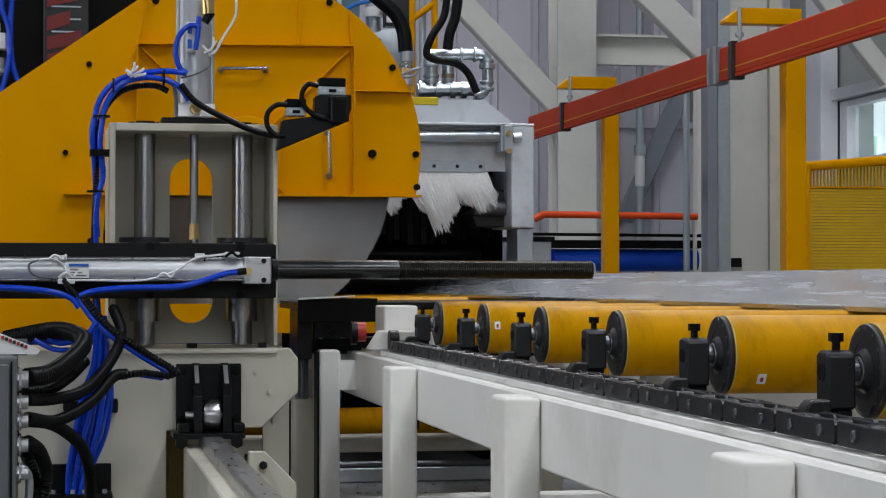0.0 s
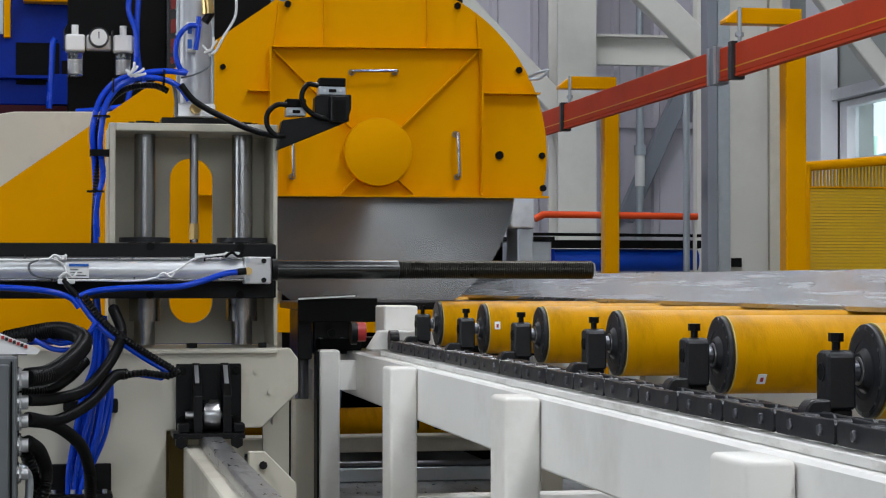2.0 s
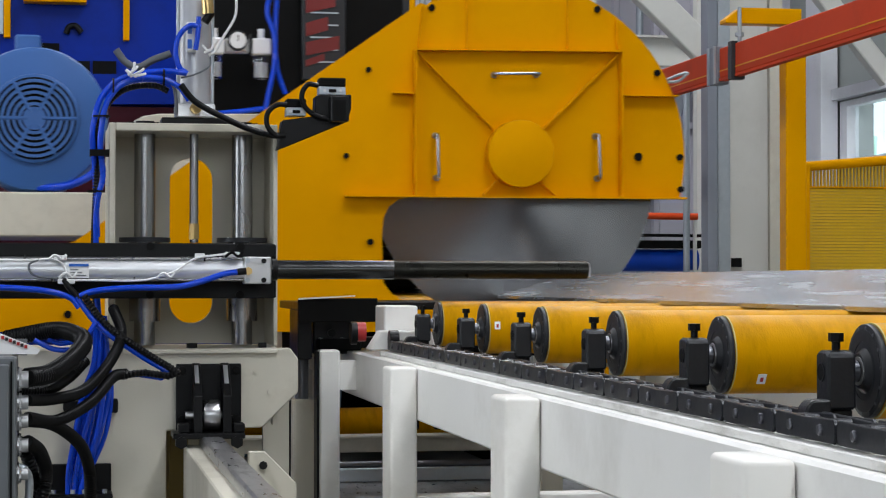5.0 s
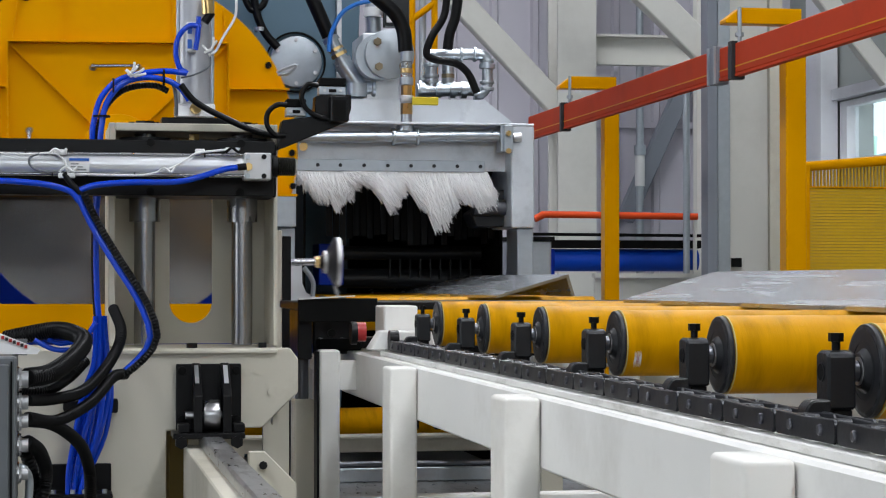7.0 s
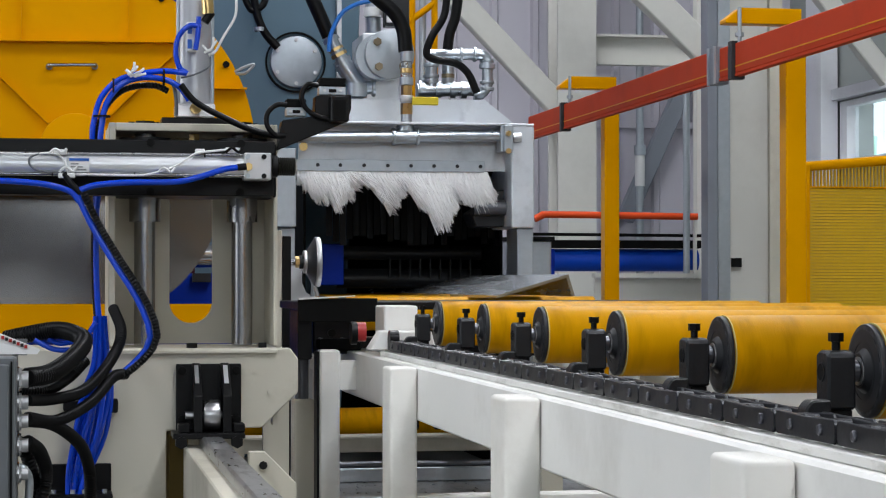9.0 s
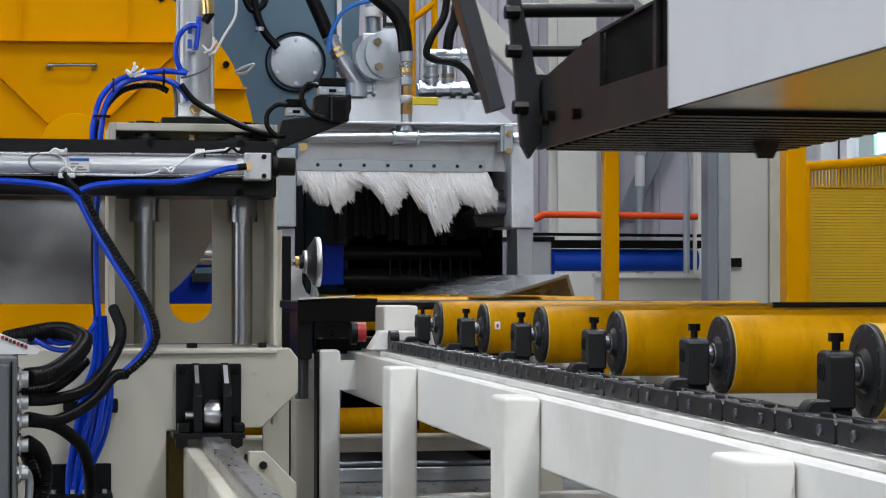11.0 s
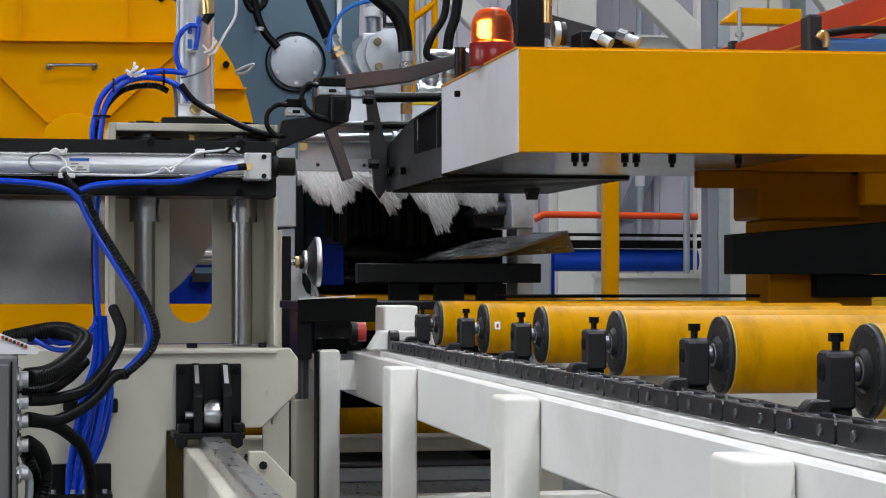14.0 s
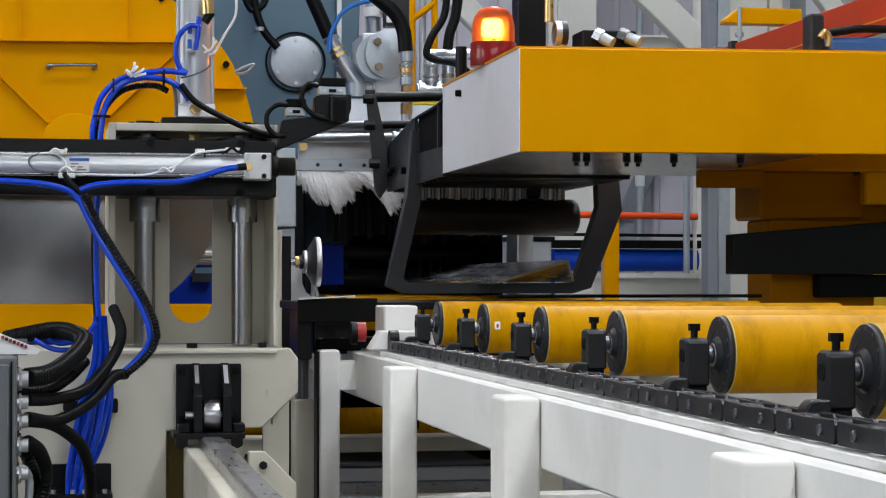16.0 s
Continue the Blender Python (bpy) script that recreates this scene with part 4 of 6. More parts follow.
    part("rail_head", prism([(xa, zr - 0.035), (xb, zr - 0.035), (xb, zr - 0.006), (xb - 0.006, zr), (xa + 0.006, zr), (xa, zr - 0.006)], "y", 0.8, 6.46), RAIL, r)
    part("rail_beam", box(0.371, xb + 0.02, 0.8, 6.5, 0.20, zr - 0.0355, 0.004), CREAM, r)
    part("web", box(0.44, 0.50, 0.8, 6.5, 0.02, 0.199), CREAM, r)
    part("sole", box(0.36, 0.58, 0.8, 6.5, 0.001, 0.0195), CREAM, r)
    part("end_stop", prism([(0.551, 0.394), (0.602, 0.394), (0.697, 0.297), (0.698, 0.117), (0.551, 0.120)], "y", 6.2, 6.24, bevel=0.003), CREAM, r)
    part("stop_bolt", rod((0.595, 6.200, 0.353), (0.590, 6.140, 0.358), 0.013, seg=8), BLACK, r)


def left_clutter():
    # grey enclosure with cable glands
    e = thing("electric_enclosure", (-0.2, 5.6, 0), "grey steel electrical enclosure with a row of cable glands", "enclosure")
    xr = -0.126
    part("body", box(-0.6, xr, 5.5, 5.75, 0.3, 0.713, 0.006), GREY_BOX, e)
    part("door", box(-0.6, -0.145, 5.48, 5.499, 0.31, 0.694, 0.004), GREY_BOX, e)
    part("door_seam", box(-0.141, -0.136, 5.494, 5.4995, 0.31, 0.701), BLACK_MATT, e)
    part("stand", box(-0.5, xr - 0.04, 5.55, 5.7, 0.0, 0.2999), GREY_BOX, e)
    for pz in (668, 708, 740, 782, 830):
        z = 0.91 - (pz - 500) * 5.6 / 3600
        g = part("gland", rod((xr + 0.0005, 5.6, z), (xr + 0.012, 5.6, z), 0.03 if pz == 668 else 0.026, seg=6), STEEL, e, "nickel cable gland")
        part("locknut", ring((xr + 0.0035, 5.6, z), "x", 0.02, 0.034 if pz == 668 else 0.030, 0.005, seg=16), CHROME, g)
        part("dome", rod((xr + 0.0125, 5.6, z), (xr + 0.03, 5.6, z), 0.023 if pz == 668 else 0.019, seg=16), STEEL, g, smooth=True)
    lb = thing("warning_plate", (-0.112, 5.6, 0.724), "small white instruction plate with red bars", "sign")
    bm = prism([(-0.217, 0.791), (-0.064, 0.729), (-0.073, 0.716), (-0.217, 0.717)], "y", 5.60, 5.612)
    part("plate", bm, WHITE_PLASTIC, lb)
    for k in range(7):
        a = Vector((-0.168, 5.595, 0.764)).lerp(Vector((-0.097, 5.595, 0.735)), k / 7)
        part("print_bar", box(a.x, a.x + 0.008, 5.596, 5.599, a.z - 0.007, a.z + 0.002), INK if k % 2 else DARK_RED, lb)
    part("post", box(-0.14, -0.10, 5.613, 5.63, 0.713, 0.757), GREY_BOX, lb)
    h = thing("cable_loom", (-0.008, 5.9, 0.62), "loom of black corrugated conduits from the enclosure", "cables")
    part("conduit", tube([(-0.100, 5.600, 0.654), (-0.037, 5.700, 0.661), (0.024, 5.900, 0.697), (0.055, 6.100, 0.735), (0.025, 6.200, 0.758), (-0.042, 6.300, 0.764), (-0.179, 6.400, 0.736)], 0.024, ribs=0.0032, pitch=0.011, n=10), RUBBER, h, smooth=True)
    part("conduit", tube([(-0.099, 5.600, 0.593), (-0.030, 5.800, 0.584), (0.057, 6.000, 0.598), (0.134, 6.200, 0.672), (0.170, 6.300, 0.754), (0.147, 6.400, 0.831)], 0.015, ribs=0.0026, pitch=0.010), RUBBER, h, smooth=True)
    part("conduit", tube([(-0.099, 5.600, 0.545), (-0.022, 5.800, 0.523), (0.074, 6.000, 0.562), (0.143, 6.200, 0.625), (0.181, 6.250, 0.632)], 0.015, ribs=0.0026, pitch=0.010), RUBBER, h, smooth=True)
    part("conduit", tube([(-0.099, 5.600, 0.539), (-0.030, 5.800, 0.512), (0.042, 6.000, 0.443), (0.073, 6.200, 0.351), (0.078, 6.300, 0.256)], 0.016, ribs=0.0026, pitch=0.010), RUBBER, h, smooth=True)
    part("conduit", tube([(-0.099, 5.600, 0.481), (-0.067, 5.700, 0.445), (-0.050, 5.800, 0.373), (-0.065, 5.800, 0.295), (-0.083, 5.800, 0.185)], 0.017, ribs=0.0032, pitch=0.011), RUBBER, h, smooth=True)
    part("conduit", tube([(-0.145, 5.750, 0.613), (-0.054, 5.850, 0.607), (0.009, 6.100, 0.627), (0.059, 6.200, 0.673)], 0.015, ribs=0.0026, pitch=0.010), RUBBER, h, smooth=True)
    part("conduit", tube([(-0.15, 5.78, 0.50), (-0.10, 5.80, 0.42), (-0.085, 5.82, 0.33), (-0.10, 5.82, 0.2), (-0.10, 5.82, 0.02)], 0.017, ribs=0.0032, pitch=0.011), RUBBER, h, smooth=True)
    part("metal_conduit", tube([(-0.126, 5.600, 0.414), (-0.105, 5.600, 0.405), (-0.093, 5.620, 0.375), (-0.096, 5.620, 0.299)], 0.011), ZINC, h, smooth=True)
    part("blue_tail", tube([(-0.050, 6.300, 0.738), (-0.008, 6.300, 0.724), (0.060, 6.300, 0.745), (0.094, 6.300, 0.789)], 0.008, tube([(-0.092, 6.300, 0.735), (-0.033, 6.300, 0.707), (0.023, 6.300, 0.704)], 0.008)), BLUE_HOSE, h, smooth=True)
    bb = thing("blue_tube_bundle", (0.069, 6.4, 0.4), "bundle of blue air tubes hanging down the machine base", "hose")
    rnd = random.Random(4)
    for k in range(9):
        o = k * 6.5 - 26
        y = 6.40 + 0.02 * (k % 3)
        P = [Vector((0.109, 6.400, 0.805)), Vector((0.113, 6.400, 0.665)), Vector((0.099, 6.400, 0.560)), Vector((0.075, 6.400, 0.438)), Vector((0.048, 6.400, 0.333)), Vector((0.035, 6.400, 0.246)), Vector((0.032, 6.400, 0.107))]
        w = (0.3, 0.5, 0.9, 1.0, 0.8, 0.55, 0.5)
        part("blue_tube", tube([(p.x + o * 0.0018 * ww + rnd.uniform(-0.004, 0.004), y + rnd.uniform(-0.01, 0.01), p.z) for p, ww in zip(P, w)], 0.0075, seg=8), BLUE_HOSE, bb, smooth=True)
    part("clamp_bar", box(-0.005, 0.165, 6.46, 6.519, 0.509, 0.540, 0.003), BLACK, bb)
    part("clamp_ear", box(0.130, 0.163, 6.44, 6.459, 0.502, 0.547, 0.003), BLACK, bb)
    d = thing("terminal_tray", (0.052, 6.42, 0.2), "black tray where the tubes enter the machine", "tray")
    part("back", box(-0.043, 0.145, 6.49, 6.519, 0.1, 0.340, 0.003), BLACK, d)
    part("lip", box(-0.057, 0.147, 6.38, 6.4899, 0.239, 0.256, 0.003), BLACK, d)
    part("post", box(0.009, 0.077, 6.42, 6.48, 0.0, 0.099), BLACK, d)
    for px in (96, 130, 150, 186):
        x = across(px, 6.4)
        part("bolt", rod((x, 6.39, 0.258), (x, 6.39, 0.270), 0.008, seg=8), ZINC, d)


# ---- clamp beam that rides up and down on the columns, with its long air cylinder ----
def clamp_beam():
    Y = 6.4
    o = (0.235, 6.45, 0.945)
    b = thing("clamp_beam", o, "black steel clamp beam carrying a long silver air cylinder", "clamp beam")
    x0, x1 = -1.2, 0.655
    part("beam", box(x0, x1, 6.48, 6.56, 0.859, 1.034, 0.003), BLACK, b)
    part("top_strip", box(x0, x1, 6.44, 6.479, 0.990, 1.032, 0.003), BLACK, b)
    for cx in (0.256, 0.574):
        part("guide_bush", rod((cx, 6.72, 0.783), (cx, 6.72, 1.043), 0.05046, seg=28), CHROME, b, smooth=True)
        part("bush_flange", rod((cx, 6.72, 1.041), (cx, 6.72, 1.056), 0.08378, seg=32), GUNMETAL, b, smooth=True)
    part("carrier", box(0.163, 0.671, 6.565, 6.78, 0.860, 1.032, 0.003), BLACK, b)
    part("lift_rod", rod((0.416, 6.72, 1.040), (0.416, 6.72, 1.862), 0.01428, seg=16), CHROME, b, smooth=True)
    part("rod_clevis", rod((0.416, 6.72, 1.051), (0.416, 6.72, 1.103), 0.01809, seg=6), BRASS, b)
    for px, pz in ((266, 437), (426, 437), (266, 522), (426, 522)):
        part("cap_screw", rod((across(px, 6.44), 6.4395 if pz < 500 else 6.479, 0.91 + (500 - pz) * 6.44 / 3600), (across(px, 6.44), 6.432 if pz < 500 else 6.47, 0.91 + (500 - pz) * 6.44 / 3600), 0.013, seg=14), BLACK_MATT, b)
    zc = 0.950
    part("cylinder_barrel", rod((x0, Y, zc), (0.553, Y, zc), 0.03627, seg=36), ALU, b, "silver anodised barrel", smooth=True)
    for pz in (459, 495):
        z = 0.91 + (500 - pz) * 6.38 / 3600
        part("tie_rod", rod((x0, 6.375, z), (0.566, 6.375, z), 0.0048, seg=10), CHROME, b, smooth=True)
        part("tie_rod", rod((x0, 6.425, z + 0.003), (0.566, 6.425, z + 0.003), 0.0048, seg=10), CHROME, b, smooth=True)
    part("end_block", box(0.550, 0.635, 6.355, 6.439, 0.905, 0.990, 0.004), STEEL, b)
    for px, pz in ((467, 462), (467, 496), (438, 462), (438, 496)):
        part("cap_screw", rod((across(px, 6.35), 6.3549, 0.91 + (500 - pz) * 6.35 / 3600), (across(px, 6.35), 6.345, 0.91 + (500 - pz) * 6.35 / 3600), 0.008, seg=12), BLACK if px > 450 else ZINC, b)
    part("port_fitting", rod((0.563, 6.354, 0.945), (0.561, 6.330, 0.945), 0.013, seg=6), BRASS, b)
    part("port_elbow", rod((0.554, 6.330, 0.945), (0.526, 6.330, 0.942), 0.011, seg=12), RUBBER, b, smooth=True)
    part("rod_seal", rod((0.641, Y, zc), (0.657, Y, zc), 0.03445, seg=28), BLACK, b, smooth=True)
    part("type_label", box(0.009, 0.073, 6.3603, 6.3615, 0.924, 0.967), WHITE_PLASTIC, b, "white type label with a blue bar")
    part("label_bar", box(0.012, 0.072, 6.358, 6.36, 0.959, 0.967), STICKER_BLUE, b)
    part("reed_switch", box(-0.034, 0.005, 6.35, 6.372, 0.978, 0.993, 0.002), WHITE_PLASTIC, b)
    part("reed_switch", box(0.490, 0.536, 6.35, 6.372, 0.988, 1.005, 0.002), WHITE_PLASTIC, b)
    part("reed_switch", box(0.397, 0.427, 6.352, 6.37, 0.987, 1.000, 0.002), WHITE_PLASTIC, b)
    part("wire", tube([(0.493, 6.350, 0.998), (0.458, 6.350, 0.994), (0.397, 6.350, 0.984), (0.336, 6.350, 0.945), (0.266, 6.350, 0.922), (0.206, 6.350, 0.915), (0.060, 6.350, 0.917), (-0.000, 6.350, 0.915)], 0.0035, seg=6), WHITE_PLASTIC, b, smooth=True)
    part("wire", tube([(-0.195, 6.350, 0.979), (-0.111, 6.350, 0.977), (-0.043, 6.350, 0.981), (-0.005, 6.350, 0.962), (0.005, 6.350, 0.920)], 0.0035, seg=6), WHITE_PLASTIC, b, smooth=True)
    part("wire", tube([(-0.077, 6.350, 0.981), (-0.107, 6.350, 0.965), (-0.104, 6.350, 0.941), (-0.073, 6.350, 0.926), (-0.005, 6.350, 0.924)], 0.0035, seg=6), GREY_BOX, b, smooth=True)
    for px in (44, 92, 154, 238, 363):
        x = across(px, 6.35)
        zz = 458 if px in (44, 363) else 496
        part("cable_tie", ring((x, 6.375, 0.91 + (500 - zz) * 6.37 / 3600), "x", 0.007, 0.010, 0.004, seg=12), BLACK_MATT, b)
    part("blue_tube", tube([(0.526, 6.330, 0.942), (0.483, 6.330, 0.935), (0.404, 6.330, 0.910), (0.335, 6.340, 0.896), (0.197, 6.340, 0.893), (0.094, 6.340, 0.884), (0.043, 6.340, 0.868)], 0.0095), BLUE_HOSE, b, smooth=True)
    part("blue_tube", tube([(-0.245, 6.330, 0.896), (-0.127, 6.330, 0.891), (-0.042, 6.330, 0.881), (0.017, 6.340, 0.862), (0.043, 6.340, 0.832)], 0.0095), BLUE_HOSE, b, smooth=True)
    part("black_tube", tube([(-0.005, 6.345, 0.919), (0.017, 6.340, 0.889), (0.046, 6.340, 0.858)], 0.0085, ribs=0.002, pitch=0.011), RUBBER, b, smooth=True)
    for x, z in ((-0.03, 0.985), (0.002, 0.93), (0.30, 0.93), (0.51, 0.995)):
        part("tie_knot", tube([(x - 0.02, 6.345, z - 0.006), (x, 6.338, z + 0.008), (x + 0.02, 6.342, z - 0.004), (x + 0.034, 6.345, z + 0.01)], 0.0045, seg=6), WHITE_PLASTIC if x < 0.4 else BLACK_MATT, b, smooth=True)
    part("plug", box(-0.022, 0.03, 6.338, 6.358, 0.905, 0.921, 0.003), WHITE_PLASTIC, b)
    for k in range(3):
        part("label_line", box(0.016, 0.064 - 0.012 * k, 6.3585, 6.3602, 0.930 + 0.009 * k, 0.933 + 0.009 * k), GREY_BOX, b)
    # push rod with a threaded end
    xe = 1.681
    p = thing("push_rod", (xe, Y, zc), "long dark oiled push rod with a threaded end", "push rod")
    part("rod", rod((0.642, Y, zc), (1.044, Y, zc), 0.02992, seg=32), OILED, p, smooth=True)
    n = 104
    xa = 1.044
    bm = bmesh.new()
    rows = []
    R = 0.02992
    for i in range(2 * n + 1):
        x = xa + (xe - xa) * i / (2 * n)
        r = R if i % 2 else R - 0.0030
        rows.append([bm.verts.new((x, Y + r * math.cos(2 * math.pi * j / 28), zc + r * math.sin(2 * math.pi * j / 28))) for j in range(28)])
    for a, c in zip(rows, rows[1:]):
        for j in range(28):
            bm.faces.new((a[j], a[(j + 1) % 28], c[(j + 1) % 28], c[j]))
    bm.faces.new(rows[0][::-1])
    bm.faces.new(rows[-1])
    part("thread", bm, THREAD, p)
    part("thread_end", rod((xe + 0.0005, Y, zc), (xe + 0.006, Y, zc), 0.0265, seg=28, r2=0.023), STEEL, p, smooth=True)
    return b, p


HOSE = []


def swinging_hose():
    """Two hoses from the clamp beam to the base, in short stiff pieces that follow the beam."""
    low = [(0.039, 6.340, 0.861), (0.077, 6.330, 0.806), (0.128, 6.300, 0.755), (0.229, 6.270, 0.686), (0.300, 6.250, 0.643), (0.317, 6.250, 0.628), (0.288, 6.250, 0.621), (0.212, 6.250, 0.632), (0.152, 6.250, 0.622)]
    high = [(0.038, 6.340, 1.174), (0.076, 6.330, 1.092), (0.136, 6.300, 0.988), (0.212, 6.270, 0.867), (0.252, 6.250, 0.773), (0.249, 6.250, 0.718), (0.212, 6.250, 0.670), (0.181, 6.250, 0.643), (0.152, 6.250, 0.622)]
    n = 16
    def even(pts):
        L = spline(pts, 24)
        s = [0.0]
        for a, b in zip(L, L[1:]):
            s.append(s[-1] + (b - a).length)
        out = []
        for i in range(n + 1):
            w = s[-1] * i / n
            k = max(j for j in range(len(s)) if s[j] <= w + 1e-9)
            k = min(k, len(L) - 2)
            out.append(L[k].lerp(L[k + 1], (w - s[k]) / max(1e-9, s[k + 1] - s[k])))
        return out, s[-1]
    for off, r, m, ribs, name, lab in ((0.0, 0.0095, BLUE_HOSE, 0.0, "blue_air_hose", "bright blue air hose hanging from the clamp beam"), (0.021, 0.0095, RUBBER, 0.0025, "black_conduit", "black corrugated conduit hanging from the clamp beam")):
        A, la = even([(p[0] + off, p[1] - off * 0.6, p[2] + off * 0.2) for p in low])
        B, lb = even([(p[0] + off, p[1] - off * 0.6, p[2] + off * 0.2) for p in high])
        ln = max(la, lb) / n
        for i in range(n):
            b = tube([(0, 0, -ln * 0.54), (0, 0, ln * 0.54)], r, seg=10, n=4, ribs=ribs, pitch=0.011)
            ob = solid(name, b, m, lab, "hose", "swinging hoses", smooth=not ribs)
            rows = []
            for Q in (A, B):
                d = (Q[i + 1] - Q[i]).normalized()
                rows.append(Matrix.Translation((Q[i] + Q[i + 1]) / 2) @ d.to_track_quat("Z", "X").to_matrix().to_4x4())
            ob.matrix_world = rows[0]
            HOSE.append((ob, rows))


# ---- saw carriage ----
HUB = (1.574, 7.850, 1.417)
BASE_X = 2.145


def saw_carriage():
    hx, hy, hz = HUB
    c = thing("saw_carriage", HUB, "yellow painted circular saw carriage with ribbed blade guard", "saw")
    S = 7.85 * 1.02 / 3600
    R = 308 * S
    yf, yb = 7.86, 7.885
    zl = 1.248
    # guard plate: round over the blade, sloping away to the drive side
    up = [p for p in arc(hx, hz, R, -14.2, 122, 44)]
    hood = up + [(1.182, 2.009), (0.090, 1.238)]
    cut = [(1.137, 1.244), (1.097, 1.236), (1.057, 1.207), (1.035, 1.163), (1.029, 1.086), (1.033, 0.910), (1.071, 0.862), (1.138, 0.828)]
    foot = [(-0.148, 1.070), (-0.654, 0.868), (-0.654, 0.724), (2.151, 0.712), (2.151, 0.827)]
    part("guard_plate", prism(hood + foot + cut[::-1], "y", yf, yb), YELLOW, c)
    part("lip", box(0.881, 2.253, 7.80, 7.8595, zl - 0.006, zl + 0.002), YELLOW, c)
    rw = 0.006
    def rib(p, q, d=0.05, name="rib"):
        p, q = Vector(p), Vector(q)
        t = (q - p).normalized()
        n = Vector((-t.y, t.x)) * rw / 2
        part(name, prism([tuple(p + n), tuple(q + n), tuple(q - n), tuple(p - n)], "y", yf - d, yf - 0.0005), YELLOW, c)
    rib((1.157, 1.821), (1.157, 1.249))
    rib((1.991, 1.827), (1.990, 1.255))
    rib((1.162, 1.821), (1.986, 1.830))
    rib((1.168, 1.810), (1.473, 1.513), 0.03)
    rib((1.977, 1.818), (1.672, 1.515), 0.03)
    rib((1.432, 1.255), (1.489, 1.313), 0.03)
    rib((1.720, 1.257), (1.654, 1.315), 0.03)
    rib((1.369, 2.049), (1.369, 1.832), 0.012)
    rib((1.777, 2.060), (1.777, 1.834), 0.012)
    rib((1.193, 2.001), (1.155, 1.651), 0.015)
    rib((1.975, 1.964), (1.993, 1.654), 0.015)
    rib((1.069, 1.650), (1.151, 1.649))
    rib((1.998, 1.655), (2.223, 1.656))
    part("hub_cover", rod((hx, 7.80, hz), (hx, yf - 0.0005, hz), 59.5 * S, seg=56, bevel=0.004), YELLOW, c, smooth=True)
    # handles
    for a, b in (((1.476, 7.845, 1.729), (1.646, 7.845, 1.733)), ((1.240, 7.845, 1.486), (1.244, 7.845, 1.320)), ((1.888, 7.845, 1.492), (1.895, 7.845, 1.324))):
        a, b = Vector(a), Vector(b)
        o = Vector((0, -0.045, 0))
        part("handle", tube([a, a + o * 0.7, a + o + (b - a) * 0.08, b + o - (b - a) * 0.08, b + o * 0.7, b], 0.0065, n=6), CHROME, c, "bright steel pull handle", smooth=True)
        for q in (a, b):
            part("handle_foot", rod(q + Vector((0, 0.012, 0)), q + Vector((0, 0.004, 0)), 0.013, seg=12), RUSTY, c)
    for q, r in (((1.226, 7.859, 1.990), 6), ((1.897, 7.859, 2.000), 6), ((0.975, 7.859, 1.741), 5), ((2.145, 7.859, 1.750), 6), ((0.887, 7.859, 1.403), 5), ((2.238, 7.859, 1.412), 6), ((2.065, 7.859, 1.412), 7.5), ((2.242, 7.859, 1.283), 6), ((0.982, 7.859, 1.068), 5.5), ((-0.178, 7.859, 0.788), 7), ((0.491, 7.859, 0.786), 6.5), ((-0.490, 7.859, 0.789), 7)):
        part("bolt", rod(q, Vector(q) + Vector((0, -0.012, 0)), r * S, seg=10), BLACK_MATT, c)
    part("lock_wire", tube([(2.179, 7.830, 1.721), (2.212, 7.800, 1.736), (2.246, 7.780, 1.744), (2.217, 7.800, 1.714), (2.183, 7.830, 1.712)], 0.006, seg=8), ZINC, c, smooth=True)
    # inner back half of the guard
    part("guard_back", prism(hood, "y", 8.0, 8.02), YELLOW, c)
    part("guard_shell", ring((hx, 7.942, hz), "y", R - 0.012, R - 0.004, 0.112, seg=60, start=-14, sweep=134), YELLOW, c)
    part("arbor", rod((hx, 7.95, 1.315), (hx, 8.45, 1.315), 0.05, seg=28), STEEL, c, smooth=True)
    # blade with fine teeth
    rb = 260 * S
    hub_z, hz = hz, 1.315
    bm = bmesh.new()
    n = 120
    pts = []
    for i in range(n):
        a = 2 * math.pi * i / n
        pts += [(hx + rb * math.cos(a), hz + rb * math.sin(a)), (hx + (rb - 0.006) * math.cos(a + 0.03), hz + (rb - 0.006) * math.sin(a + 0.03))]
    prism(pts, "y", 7.943, 7.949, bm)
    blade = part("blade", bm, BLADE, c, "bright ground steel circular saw blade", pivot=(hx, 7.946, hz))
    part("flange", rod((hx, 7.90, hz), (hx, 7.9425, hz), 0.06, seg=40), STEEL, blade, smooth=True)
    # drive side: gearbox, motor, cabinet, air unit
    g = c
    part("deck", box(-2.3, 0.170, 8.1, 8.9, 1.089, 1.263, 0.006), CREAM, g, "cream painted deck")
    part("deck_hump", prism([(0.028, 1.269), (0.030, 1.450), (0.038, 1.494), (0.058, 1.533), (0.085, 1.560), (0.121, 1.579), (0.177, 1.589), (0.804, 1.598), (0.805, 1.095), (0.028, 1.091)], "y", 8.25, 8.5, bevel=0.004), CREAM, g, "cream painted casting")
    # fan cooled motor seen on its end
    mx, mz = -0.308, 1.551
    mr = 122 * 8.2 * 1.02 / 3600
    m = part("motor", rod((mx, 8.12, mz), (mx, 8.7, mz), mr, seg=64, bevel=0.02), BLUE_MOTOR, g, "light blue electric motor with fan cowl", smooth=True)
    part("cowl_face", rod((mx, 8.10, mz), (mx, 8.1195, mz), mr * 0.62, seg=48, bevel=0.008), BLUE_MOTOR, m, smooth=True)
    # black disc over the solid cowl paints the dark between the grille bars
    part("grille_dark", rod((mx, 8.096, mz), (mx, 8.0995, mz), mr * 0.57, seg=48), BLACK_MATT, m)
